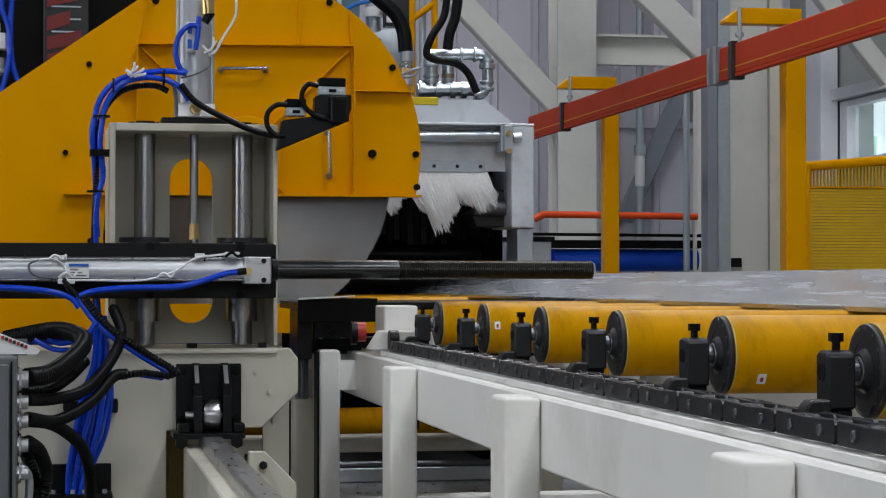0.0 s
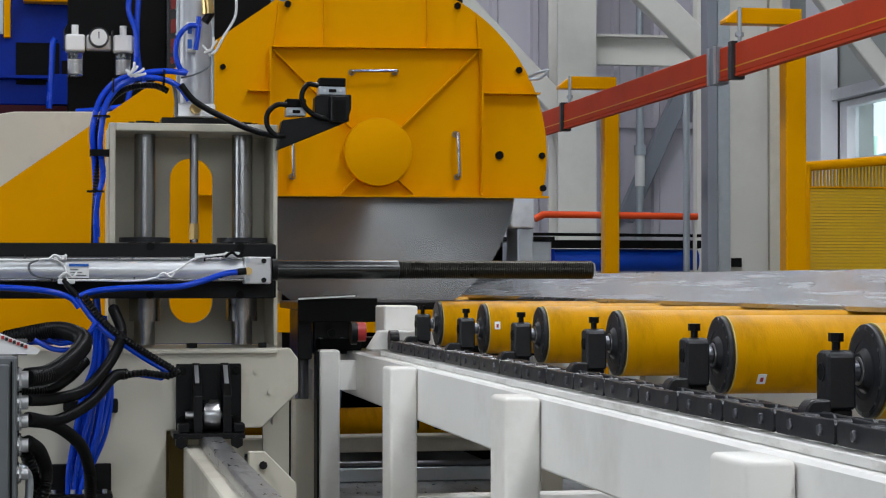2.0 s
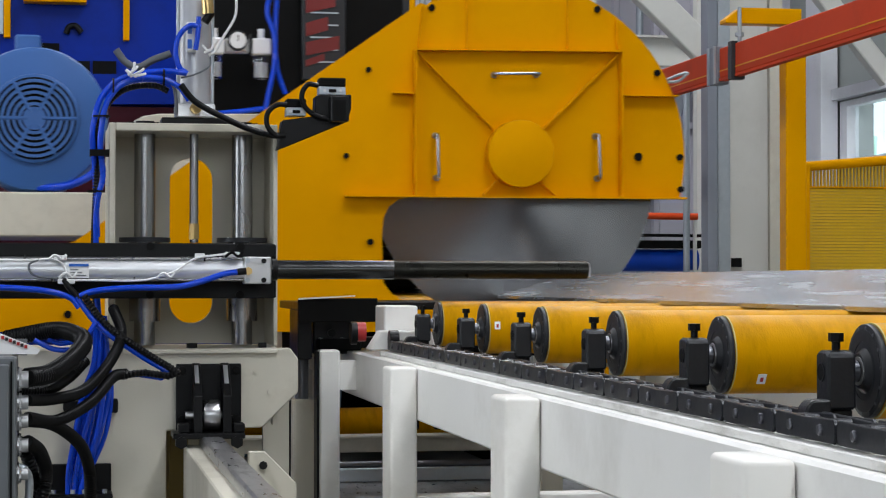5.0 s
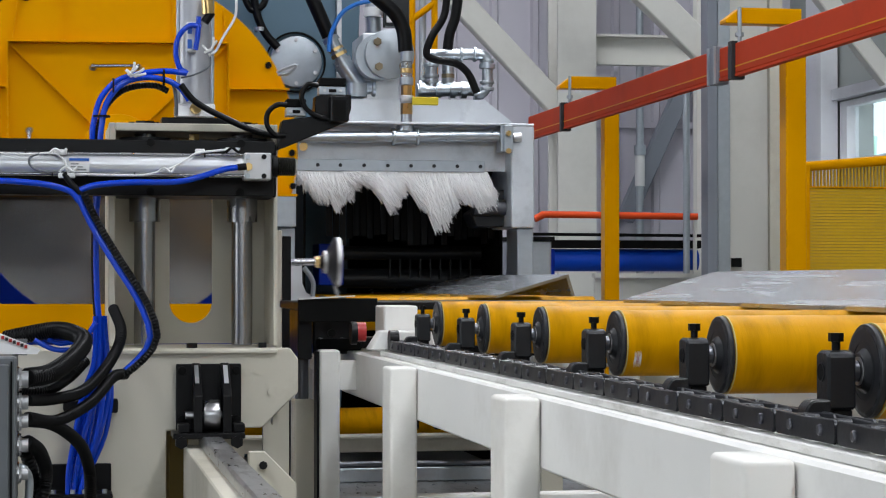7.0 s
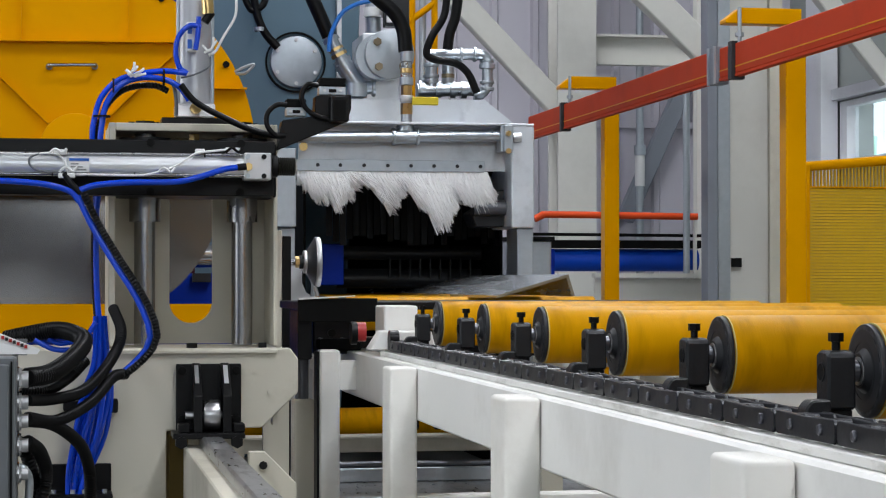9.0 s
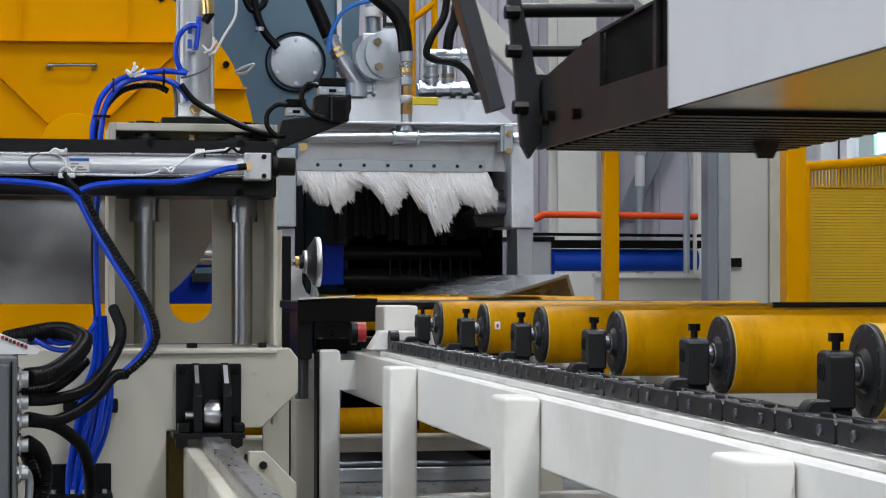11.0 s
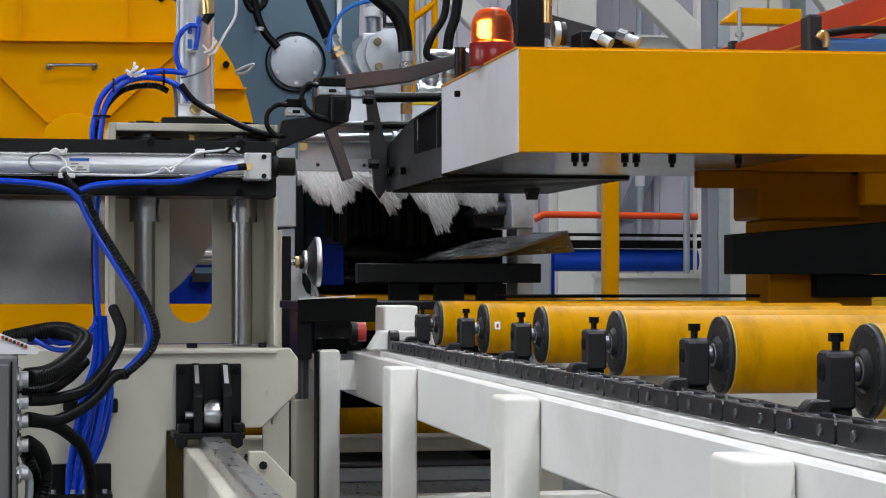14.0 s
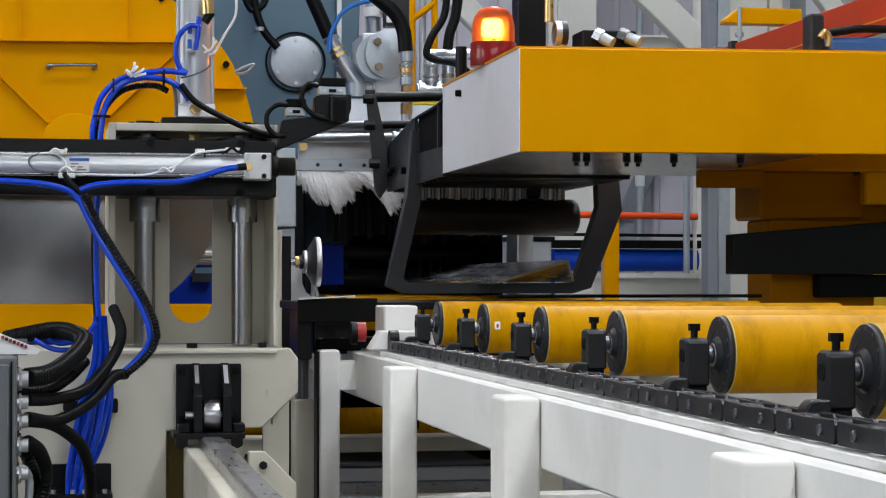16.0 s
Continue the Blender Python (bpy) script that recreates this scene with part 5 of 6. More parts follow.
    for k in range(6):
        part("grille_ring", ring((mx, 8.091, mz), "y", mr * (0.10 + 0.08 * k) if k else 0.001, mr * (0.10 + 0.08 * k) + 0.012 if k else mr * 0.16, 0.008, seg=44), BLUE_MOTOR, m)
    for k in range(6):
        a = radians(60 * k)
        d = Vector((math.cos(a), 0, math.sin(a)))
        part("grille_spoke", rod(Vector((mx, 8.09, mz)) + d * mr * 0.1, Vector((mx, 8.09, mz)) + d * mr * 0.57, 0.007, seg=6), BLUE_MOTOR, m)
    part("terminal_box", box(-0.387, -0.286, 8.2, 8.5, mz + mr * 0.9, mz + mr * 1.2, 0.008), BLUE_MOTOR, m)
    part("motor_cable", tube([(-0.349, 8.150, 1.286), (-0.207, 8.120, 1.285), (-0.110, 8.120, 1.319), (-0.052, 8.120, 1.371)], 0.016), BLUE_HOSE, m, smooth=True)
    # black cabinet with a printed clear door
    k = part("cabinet", box(0.386, 1.235, 8.6, 8.89, 1.565, 2.440, 0.006), BLACK_MATT, g, "matt black cabinet")
    part("door", box(0.796, 0.982, 8.56, 8.599, 1.768, 2.246, 0.004), GUNMETAL, k, "printed door with red bars")
    for za, zb2, w in ((38, 62, 0.6), (72, 96, 0.9), (-20, 20, 0.8), (104, 116, 0.5)):
        x0, x1 = 0.811, 0.968
        z0, z1 = 0.91 + (500 - zb2) * 8.55 / 3600, 0.91 + (500 - za) * 8.55 / 3600
        part("print_bar", prism([(x0, z0), (x0 + (x1 - x0) * w, z0 + 0.03), (x0 + (x1 - x0) * w, z1 + 0.03), (x0, z1)], "y", 8.553, 8.5595), PRINT_RED, k)
    for i in range(5):
        z = 0.91 + (500 - 20 - 22 * i) * 8.55 / 3600
        part("print_line", box(0.830, 0.949, 8.5545, 8.5595, z, z + 0.006), ZINC, k)
    part("feed_tube", tube([(0.336, 8.500, 1.913), (0.326, 8.500, 1.882), (0.322, 8.500, 1.776), (0.313, 8.500, 1.624)], 0.012), BLUE_HOSE, k, smooth=True)
    part("blue_hose", tube([(0.650, 8.400, 2.123), (0.631, 8.400, 2.029), (0.660, 8.400, 1.936), (0.662, 8.400, 1.819), (0.639, 8.400, 1.702), (0.623, 8.400, 1.620)], 0.011), BLUE_HOSE, k, smooth=True)
    part("blue_hose", tube([(0.675, 8.420, 2.126), (0.666, 8.420, 1.938), (0.675, 8.420, 1.798), (0.710, 8.420, 1.693)], 0.011), BLUE_HOSE, k, smooth=True)
    part("blue_hose", tube([(0.421, 8.420, 1.607), (0.525, 8.420, 1.618), (0.634, 8.420, 1.634)], 0.011), BLUE_HOSE, k, smooth=True)
    # air preparation unit
    for a in (297, 381):
        x = across(a, 8.45)
        part("filter_head", box(x - 0.04, x + 0.04, 8.42, 8.5, 1.855, 1.923, 0.006), WHITE_PLASTIC, k)
        part("filter_bowl", rod((x, 8.46, 1.754), (x, 8.46, 1.852), 0.031, seg=20), SIGHT_GLASS, k, smooth=True)
        part("filter_core", rod((x, 8.46, 1.764), (x, 8.46, 1.824), 0.02, seg=16), WHITE_PLASTIC, k, smooth=True)
        part("filter_clip", box(x - 0.047, x - 0.041, 8.42, 8.49, 1.862, 1.941), GUNMETAL, k)
        part("knob", rod((x, 8.46, 1.925), (x, 8.46, 1.965), 0.014, seg=14), WHITE_PLASTIC, k, smooth=True)
    x = 0.512
    part("regulator", box(x - 0.05, x + 0.05, 8.44, 8.52, 1.866, 1.923, 0.005), WHITE_PLASTIC, k)
    gz = 1.911
    part("gauge", rod((x, 8.41, gz), (x, 8.439, gz), 0.042, seg=28), GUNMETAL, k, smooth=True)
    part("gauge_face", rod((x, 8.406, gz), (x, 8.4095, gz), 0.034, seg=28), WHITE_PLASTIC, k)
    part("gauge_needle", box(x - 0.002, x + 0.002, 8.4035, 8.4058, gz - 0.004, gz + 0.022), INK, k)
    return c, blade


# ---- blue machine frame that stands behind the carriage ----
def blue_frame():
    y = 9.7
    t = thing("blue_press_frame", (-0.143, 9.9, 0), "deep blue painted press frame with yellow straps", "machine frame")
    part("body", box(-2.039, 0.606, y, 10.3, 1.735, 2.525, 0.01), BLUE_PAINT, t)
    part("skirt", box(-2.018, 0.600, 9.62, 10.2, 0.0, 1.732), MAROON, t, "dark red skirt")
    part("ledge", box(-1.054, 0.564, 9.64, 9.699, 1.858, 1.874, 0.003), BLUE_PAINT, t)
    # flat black patches paint the dark of hollows onto the body face
    for x0, x1, z0, z1 in ((-0.228, -0.029, 1.835, 2.031), (-0.018, 0.112, 1.886, 1.950), (0.125, 0.235, 1.888, 1.952)):
        part("recess_dark_patch", box(x0, x1, 9.69, 9.6995, z0, z1), BLACK_MATT, t)
    part("low_block", prism([(-0.088, 1.736), (-0.088, 1.836), (-0.052, 1.877), (0.560, 1.888), (0.561, 1.747)], "y", 9.6, 9.639), BLUE_PAINT, t)
    for x0, x1, z0 in ((-0.284, -0.253, 2.049), (0.266, 0.295, 2.048)):
        part("strap", box(x0, x1, 9.66, 9.6995, z0, 2.490, 0.003), YELLOW, t, "yellow strap")
    part("top_bar", box(-0.194, 0.096, 9.6, 9.6995, 2.213, 2.266, 0.004), YELLOW, t, "yellow bar")
    part("lifting_eye", tube([(0.002, 9.680, 2.075), (0.015, 9.680, 2.107), (0.046, 9.680, 2.113), (0.072, 9.680, 2.082)], 0.014), BLACK, t, smooth=True)
    part("grey_hose", tube([(0.228, 9.500, 1.985), (0.272, 9.500, 1.929), (0.331, 9.500, 1.906), (0.401, 9.500, 1.942), (0.479, 9.500, 1.972)], 0.017), GREY_BOX, t, smooth=True)
    part("white_trim", box(-0.318, -0.287, 9.67, 9.6995, 2.068, 2.385), ZINC, t)


# ---- static: vise housing, hood, tassels ----
TASSELS = []


def chip_hood():
    v = thing("vise_housing", (1.221, 11.0, 0), "blue grey painted machine housing with a round cover", "machine housing")
    y = 10.6
    part("body", prism([(0.618, 0.0), (1.414, 0.0), (1.504, 1.802), (1.533, 2.579), (0.618, 2.579)], "y", y, y + 0.5, bevel=0.01), BLUE_GREY, v)
    cx, cz = 1.183, 2.062
    s = 10.58 * 1.02 / 3600
    cov = part("round_cover", rod((cx, 10.56, cz), (cx, 10.599, cz), 45 * s, seg=48, bevel=0.006), ZINC, v, "silver round cover", smooth=True)
    part("cover_ring", ring((cx, 10.59, cz), "y", 50 * s, 53 * s, 0.02, seg=48), BLACK_MATT, cov)
    for k in range(6):
        a = radians(60 * k + 30)
        part("screw", rod((cx + 38 * s * math.cos(a), 10.5595, cz + 38 * s * math.sin(a)), (cx + 38 * s * math.cos(a), 10.55, cz + 38 * s * math.sin(a)), 3.5 * s, seg=8), STEEL, cov)
    part("edge_trim", box(1.396, 1.420, 10.55, 10.599, 1.945, 2.508), STEEL, v)
    part("cable", tube([(0.952, 10.500, 2.400), (0.976, 10.500, 2.284), (1.017, 10.500, 2.197), (1.081, 10.500, 2.125)], 0.022), RUBBER, v, smooth=True)
    part("cable", tube([(0.900, 10.500, 2.399), (0.944, 10.500, 2.318), (1.002, 10.500, 2.343), (1.022, 10.500, 2.402)], 0.018), RUBBER, v, smooth=True)
    part("cable_tie", ring(Vector((0.985, 10.500, 2.219)), "z", 0.022, 0.03, 0.02, seg=14), ZINC, v)
    y = 9.4
    h = thing("chip_hood", (1.615, 9.6, 0), "stainless steel chip hood over the infeed opening", "hood")
    zt = 1.663
    part("top_rail", box(1.056, 2.188, y, y + 0.4, zt - 0.012, zt, 0.003), STAINLESS, h)
    part("front_panel", box(1.081, 2.117, 9.55, 9.57, 1.443, zt - 0.0125), STAINLESS, h)
    part("right_plate", box(2.078, 2.188, y, y + 0.5, 1.169, zt - 0.0125, 0.006), STAINLESS, h)
    part("left_plate", box(0.964, 1.054, y, y + 0.3, 1.167, 1.533, 0.005), ZINC, h)
    part("left_leg", box(0.985, 1.054, y + 0.05, y + 0.3, 0, 1.164, 0.005), ZINC, h)
    part("right_leg", box(2.117, 2.194, y + 0.05, y + 0.3, 0, 1.167, 0.005), ZINC, h)
    part("back_panel", prism([(1.307, 1.684), (1.335, 1.803), (2.030, 1.809), (2.173, 1.697)], "y", 9.8, 9.82), STAINLESS, h)
    part("tower", box(1.426, 1.610, 9.83, 10.2, 1.796, 2.129, 0.006), STAINLESS, h)
    part("clamp_strip", box(1.065, 1.968, 9.50, 9.549, 1.435, 1.489, 0.002), ZINC, h)
    for px in (562, 602, 644, 686, 727, 768, 809, 850):
        x = across(px, 9.5)
        part("strip_bolt", rod((x, 9.4995, 1.462), (x, 9.49, 1.462), 0.009, seg=8), GUNMETAL, h)
    part("spray_pipe", rod((1.074, 9.450, 1.588), (2.051, 9.450, 1.609), 0.02811, seg=24), PIPE, h, "galvanised spray pipe", smooth=True)
    part("pipe_sleeve", rod((1.523, 9.450, 1.596), (1.626, 9.450, 1.598), 0.03481, seg=24), PIPE, h, smooth=True)
    for pa, pb in ((693, 699), (735, 741)):
        part("pipe_collar", rod((across(pa, 9.45), 9.45, 1.597), (across(pb, 9.45), 9.45, 1.597), 0.0415, seg=24, bevel=0.003), PIPE, h, smooth=True)
    part("tee_branch", rod((1.577, 9.450, 1.613), (1.579, 9.460, 1.659), 0.04016, seg=24, bevel=0.004), PIPE, h, smooth=True)
    part("pipe_flange", box(2.025, 2.046, 9.40, 9.5, 1.527, 1.661, 0.002), ZINC, h)
    part("pipe_bracket", box(2.036, 2.079, 9.37, 9.399, 1.529, 1.652, 0.003), ZINC, h)
    for pz in (230, 262):
        z = 0.91 + (500 - pz) * 9.36 / 3600
        part("flange_nut", rod((2.053, 9.3695, z), (2.053, 9.35, z), 0.014, seg=6), BRASS, h)
    part("end_cap", rod((2.080, 9.380, 1.593), (2.118, 9.380, 1.597), 0.022, seg=16), STEEL, h, smooth=True)
    part("left_nut", rod((1.096, 9.480, 1.545), (1.092, 9.440, 1.543), 0.02, seg=12), BRASS, h, smooth=True)
    part("lower_duct", prism([(1.917, 1.242), (1.944, 1.177), (2.120, 1.178), (2.120, 1.374), (2.050, 1.346)], "y", 9.58, 9.8, bevel=0.005), GUNMETAL, h)
    part("duct_clamp", rod((1.923, 9.550, 1.267), (2.095, 9.550, 1.268), 0.03788, seg=20), SHAFT, h, smooth=True)
    part("rust_bar", tube([(1.914, 9.530, 1.285), (2.035, 9.530, 1.292), (2.071, 9.530, 1.257)], 0.008), MAROON, h, smooth=True)
    part("red_hose", tube([(2.162, 9.700, 1.186), (2.179, 9.700, 1.117), (2.201, 9.700, 1.186)], 0.02), DARK_RED, h, smooth=True)
    # valve column and hoses
    x = 1.586
    def zz(p):
        return 0.91 + (500 - p) * 9.63 / 3600
    part("riser", rod((x, 9.48, zz(236)), (x, 9.48, zz(180)), 0.026, seg=20), PIPE, h, smooth=True)
    part("valve_body", rod((x, 9.48, zz(203)), (x, 9.48, zz(184)), 0.029, seg=8), BRASS, h)
    part("valve_ball", rod((x, 9.47, zz(183)), (x, 9.47, zz(170)), 0.034, seg=20, bevel=0.008), STEEL, h, smooth=True)
    part("valve_neck", rod((x, 9.48, zz(169)), (x, 9.48, zz(152)), 0.027, seg=8), BRASS, h)
    part("valve_collar", rod((x, 9.48, zz(151)), (x, 9.48, zz(138)), 0.033, seg=20), ZINC, h, smooth=True)
    part("sight_tube", rod((x, 9.48, zz(137)), (x, 9.48, zz(110)), 0.027, seg=20), SIGHT_GLASS, h, smooth=True)
    part("sight_band", rod((x, 9.48, zz(130)), (x, 9.48, zz(122)), 0.030, seg=20), BRASS, h, smooth=True)
    part("hose_barb", rod((x, 9.48, zz(109)), (x, 9.48, zz(86)), 0.030, seg=20), ZINC, h, smooth=True)
    part("valve_lever", box(1.606, 1.733, 9.44, 9.47, zz(187), zz(173), 0.004), mat("yellow_vinyl", (0.65, 0.5, 0.02), 0.4), h, "yellow valve lever")
    part("black_hose", tube([(1.582, 9.480, 2.001), (1.571, 9.480, 2.100), (1.533, 9.480, 2.179), (1.457, 9.480, 2.244), (1.371, 9.480, 2.309)], 0.036), RUBBER, h, smooth=True)
    part("black_hose", tube([(1.166, 9.900, 2.350), (1.222, 9.900, 2.226), (1.270, 9.900, 2.116)], 0.036), RUBBER, h, smooth=True)
    part("hose_fitting", rod((1.266, 9.850, 2.110), (1.336, 9.850, 1.982), 0.032, seg=16), PIPE, h, smooth=True)
    ha, hb = Vector((1.266, 9.85, 2.110)), Vector((1.336, 9.85, 1.982))
    for k0, k1, r, m in ((0.05, 0.2, 0.042, PIPE), (0.42, 0.52, 0.038, BRASS), (0.62, 0.74, 0.041, BRASS), (0.84, 0.97, 0.044, PIPE)):
        part("fitting_nut", rod(ha.lerp(hb, k0), ha.lerp(hb, k1), r, seg=6 if m is BRASS else 20), m, h)
    part("elbow", tube([(1.330, 9.850, 1.982), (1.375, 9.850, 1.919), (1.425, 9.850, 1.850)], 0.046), PIPE, h, smooth=True)
    part("elbow_stub", rod((1.40, 9.84, 1.862), (1.485, 9.84, 1.862), 0.034, seg=20), PIPE, h, smooth=True)
    part("elbow_bead", rod((1.47, 9.84, 1.862), (1.49, 9.84, 1.862), 0.045, seg=20, bevel=0.004), PIPE, h, smooth=True)
    part("elbow_collar", rod((1.398, 9.820, 1.880), (1.398, 9.820, 1.814), 0.05, seg=16), ZINC, h, smooth=True)
    part("black_cable", tube([(1.806, 9.600, 2.310), (1.787, 9.600, 2.187), (1.729, 9.600, 2.091), (1.704, 9.600, 2.009), (1.745, 9.600, 1.980), (1.842, 9.600, 1.965), (1.906, 9.600, 1.917), (1.950, 9.600, 1.823)], 0.019), RUBBER, h, smooth=True)
    part("black_hose", tube([(1.890, 9.750, 2.334), (1.873, 9.750, 2.209), (1.845, 9.750, 2.125), (1.834, 9.750, 2.047)], 0.026), RUBBER, h, smooth=True)
    part("blue_tube", tube([(1.257, 9.800, 2.030), (1.268, 9.800, 2.118), (1.318, 9.800, 2.216), (1.390, 9.800, 2.264), (1.459, 9.800, 2.282)], 0.011), LIGHT_HOSE, h, smooth=True)
    part("pipe_run", tube([(1.757, 9.900, 2.037), (1.885, 9.900, 2.040), (2.014, 9.900, 2.043), (2.051, 9.900, 2.029), (2.063, 9.900, 1.979), (2.063, 9.900, 1.894), (2.034, 9.900, 1.849), (1.994, 9.900, 1.842)], 0.028, n=6), PIPE, h, "galvanised pipe run", smooth=True)
    part("pipe_tee", rod((1.709, 9.900, 1.860), (1.994, 9.900, 1.871), 0.034, seg=20), PIPE, h, smooth=True)
    for a in (745, 775, 800, 820):
        q = Vector((across(a, 9.9), 9.9, 1.865))
        part("pipe_collar", rod(q + Vector((-0.014, 0, 0)), q + Vector((0.014, 0, 0)), 0.043, seg=20), PIPE, h, smooth=True)
    part("pipe_up", rod((1.780, 9.900, 1.875), (1.780, 9.900, 1.996), 0.03, seg=16), PIPE, h, smooth=True)
    part("pipe_collar", rod((2.058, 9.880, 1.971), (2.059, 9.880, 1.993), 0.04, seg=16), PIPE, h, smooth=True)
    for q, r in (((1.93, 9.9, 2.0415), 0.036), ((2.0, 9.9, 2.043), 0.037)):
        part("pipe_bead", rod(Vector(q) - Vector((0.008, 0, 0)), Vector(q) + Vector((0.008, 0, 0)), r, seg=20, bevel=0.003), PIPE, h, smooth=True)
    for z in (2.012, 1.905, 1.872):
        part("pipe_bead", rod((2.062, 9.9, z - 0.008), (2.062, 9.9, z + 0.008), 0.037, seg=20, bevel=0.003), PIPE, h, smooth=True)
    for z in (1.905, 1.93, 1.985):
        part("pipe_bead", rod((1.780, 9.9, z - 0.009), (1.780, 9.9, z + 0.009), 0.039, seg=20, bevel=0.003), PIPE, h, smooth=True)
    part("pipe_stub", rod((1.868, 9.92, 1.89), (1.868, 9.92, 2.02), 0.03, seg=18), PIPE, h, smooth=True)
    part("rust_band", rod((1.868, 9.92, 1.925), (1.868, 9.92, 1.945), 0.032, seg=18), RUSTY, h, smooth=True)
    part("rear_pipe", rod((1.509, 10.000, 2.119), (1.503, 10.000, 2.373), 0.036, seg=20), ZINC, h, smooth=True)
    part("rear_collar", rod((1.503, 9.980, 2.229), (1.503, 9.980, 2.274), 0.05, seg=20), WHITE_PLASTIC, h, smooth=True)
    bx, bz = 1.542, 2.014
    part("blind_flange", rod((bx, 9.7, bz), (bx, 9.74, bz), 0.1209, seg=40, bevel=0.004), ZINC, h, "round blind flange", smooth=True)
    part("flange_neck", rod((bx - 0.05, 9.741, bz - 0.01), (bx - 0.05, 9.829, bz - 0.01), 0.1099, seg=40), ZINC, h, smooth=True)
    for k in range(4):
        a = radians(90 * k + 48)
        part("flange_nut", rod((bx + 0.085 * math.cos(a), 9.6995, bz + 0.085 * math.sin(a)), (bx + 0.085 * math.cos(a), 9.675, bz + 0.085 * math.sin(a)), 0.02, seg=6), RUSTY, h)
    part("solenoid", box(1.545, 1.664, 9.86, 9.95, 2.171, 2.333, 0.004), GUNMETAL, h)
    part("label_plate", box(1.549, 1.627, 9.855, 9.8595, 2.187, 2.226), WHITE_PLASTIC, h)
    # yellow ladder-like guard behind
    lad = thing("yellow_guard_rail", (2.096, 12.0, 0), "yellow tubular guard rail behind the hood", "guard rail")
    part("post", rod((2.041, 12, 0), (2.041, 12, 3.0), 0.02, seg=14), YELLOW, lad, smooth=True)
    part("post", rod((2.178, 12, 0), (2.178, 12, 3.0), 0.02, seg=14), YELLOW, lad, smooth=True)
    part("stay", rod((1.992, 12.000, 2.450), (2.181, 12.000, 2.590), 0.02, seg=12), YELLOW, lad, smooth=True)
    part("zinc_post", rod((2.123, 12.1, 0), (2.123, 12.1, 3.0), 0.022, seg=14), ZINC, lad, smooth=True)
    # matt black sheets and strips that keep the opening behind the bristles dark
    t = thing("dark_tunnel", (1.737, 10.2, 0), "tunnel of matt black sheets behind the brushes", "tunnel")
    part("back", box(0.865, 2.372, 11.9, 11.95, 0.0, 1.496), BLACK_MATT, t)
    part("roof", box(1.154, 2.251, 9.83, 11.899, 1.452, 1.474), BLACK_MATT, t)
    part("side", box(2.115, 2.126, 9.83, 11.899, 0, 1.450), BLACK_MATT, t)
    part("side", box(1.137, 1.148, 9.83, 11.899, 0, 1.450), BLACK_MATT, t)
    for zz_, rr_ in ((0.93, 0.05), (1.06, 0.035)):
        part("rear_roller", rod((1.36, 10.3, zz_), (2.11, 10.3, zz_), rr_, seg=20), GUNMETAL, t, "dark feed roller", smooth=True)
    for k in range(9):
        part("fin", box(1.62 + 0.052 * k, 1.628 + 0.052 * k, 10.21, 10.24, 0.93, 1.03), BLACK, t, "dark steel fin")
    part("blue_block", box(1.227, 1.351, 9.95, 10.2, 0.896, 1.100, 0.004), BLUE_PAINT, t)
    rnd = random.Random(8)
    for i in range(26):
        x = 1.252 + (2.093 - 1.252) * i / 25
        l = rnd.uniform(0.30, 0.36)
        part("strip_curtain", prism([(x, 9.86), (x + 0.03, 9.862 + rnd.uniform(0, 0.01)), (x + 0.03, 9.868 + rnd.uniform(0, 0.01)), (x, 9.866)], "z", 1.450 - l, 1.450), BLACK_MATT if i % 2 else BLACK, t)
    # white bristle tufts: ragged, matted hair swept aside by the draught
    ztop = 1.438
    u = 9.5 * 1.015 / 3600 / 1.42
    # top of a lock, and the drift and drop of its tip
    locks = [(-238, 6, 46), (-215, 28, 78), (-185, 34, 94), (-150, 26, 106), (-130, 38, 62), (-120, 44, 32), (-85, 55, 58), (-55, 60, 108), (-25, 44, 90), (5, 40, 46),
             (15, 50, 72), (45, 60, 122), (75, 52, 158), (105, 45, 150), (130, 26, 102), (150, 34, 82), (165, 30, 88), (195, 36, 106), (215, 40, 100), (233, 28, 80)]
    n_tuft = 14
    for i in range(n_tuft):
        a0, a1 = -240 + 474 * i / n_tuft, -240 + 474 * (i + 1) / n_tuft
        verts, faces = [], []
        clumps = [(rnd.uniform(a0, a1), rnd.uniform(-7, 7), rnd.uniform(0.78, 1.08)) for _ in range(9)]
        for k in range(620):
            at = rnd.uniform(a0 - 5, a1 + 5)
            q = max(0, min(len(locks) - 2, sum(1 for w in locks if w[0] <= at) - 1))
            f = max(0.0, min(1.0, (at - locks[q][0]) / (locks[q + 1][0] - locks[q][0])))
            drift = locks[q][1] + (locks[q + 1][1] - locks[q][1]) * f
            drop = locks[q][2] + (locks[q + 1][2] - locks[q][2]) * f
            c = min(clumps, key=lambda w: abs(w[0] - at))
            drop *= c[2] * rnd.uniform(0.62, 1.04)
            drift = drift * rnd.uniform(0.75, 1.12) + (c[0] - at) * 0.45 + c[1]
            y0 = rnd.uniform(-0.012, 0.012)
            r = rnd.uniform(0.0020, 0.0036)
            wob = rnd.uniform(-3, 3)
            base = len(verts)
            rows = 5
            for m in range(rows):
                t = m / (rows - 1)
                x = at + drift * (0.35 * t + 0.65 * t * t) + wob * math.sin(t * 5.0)
                z = -drop * (1.1 * t - 0.1 * t * t)
                rr = r * (1.0 - 0.65 * t * t)
                for j3 in range(3):
                    an = 2.094 * j3 + k
                    verts.append((x * u + rr * math.cos(an), y0 * (1 + 0.8 * t) - 0.02 * math.sin(3.1 * t) + rr * math.sin(an), z * u))
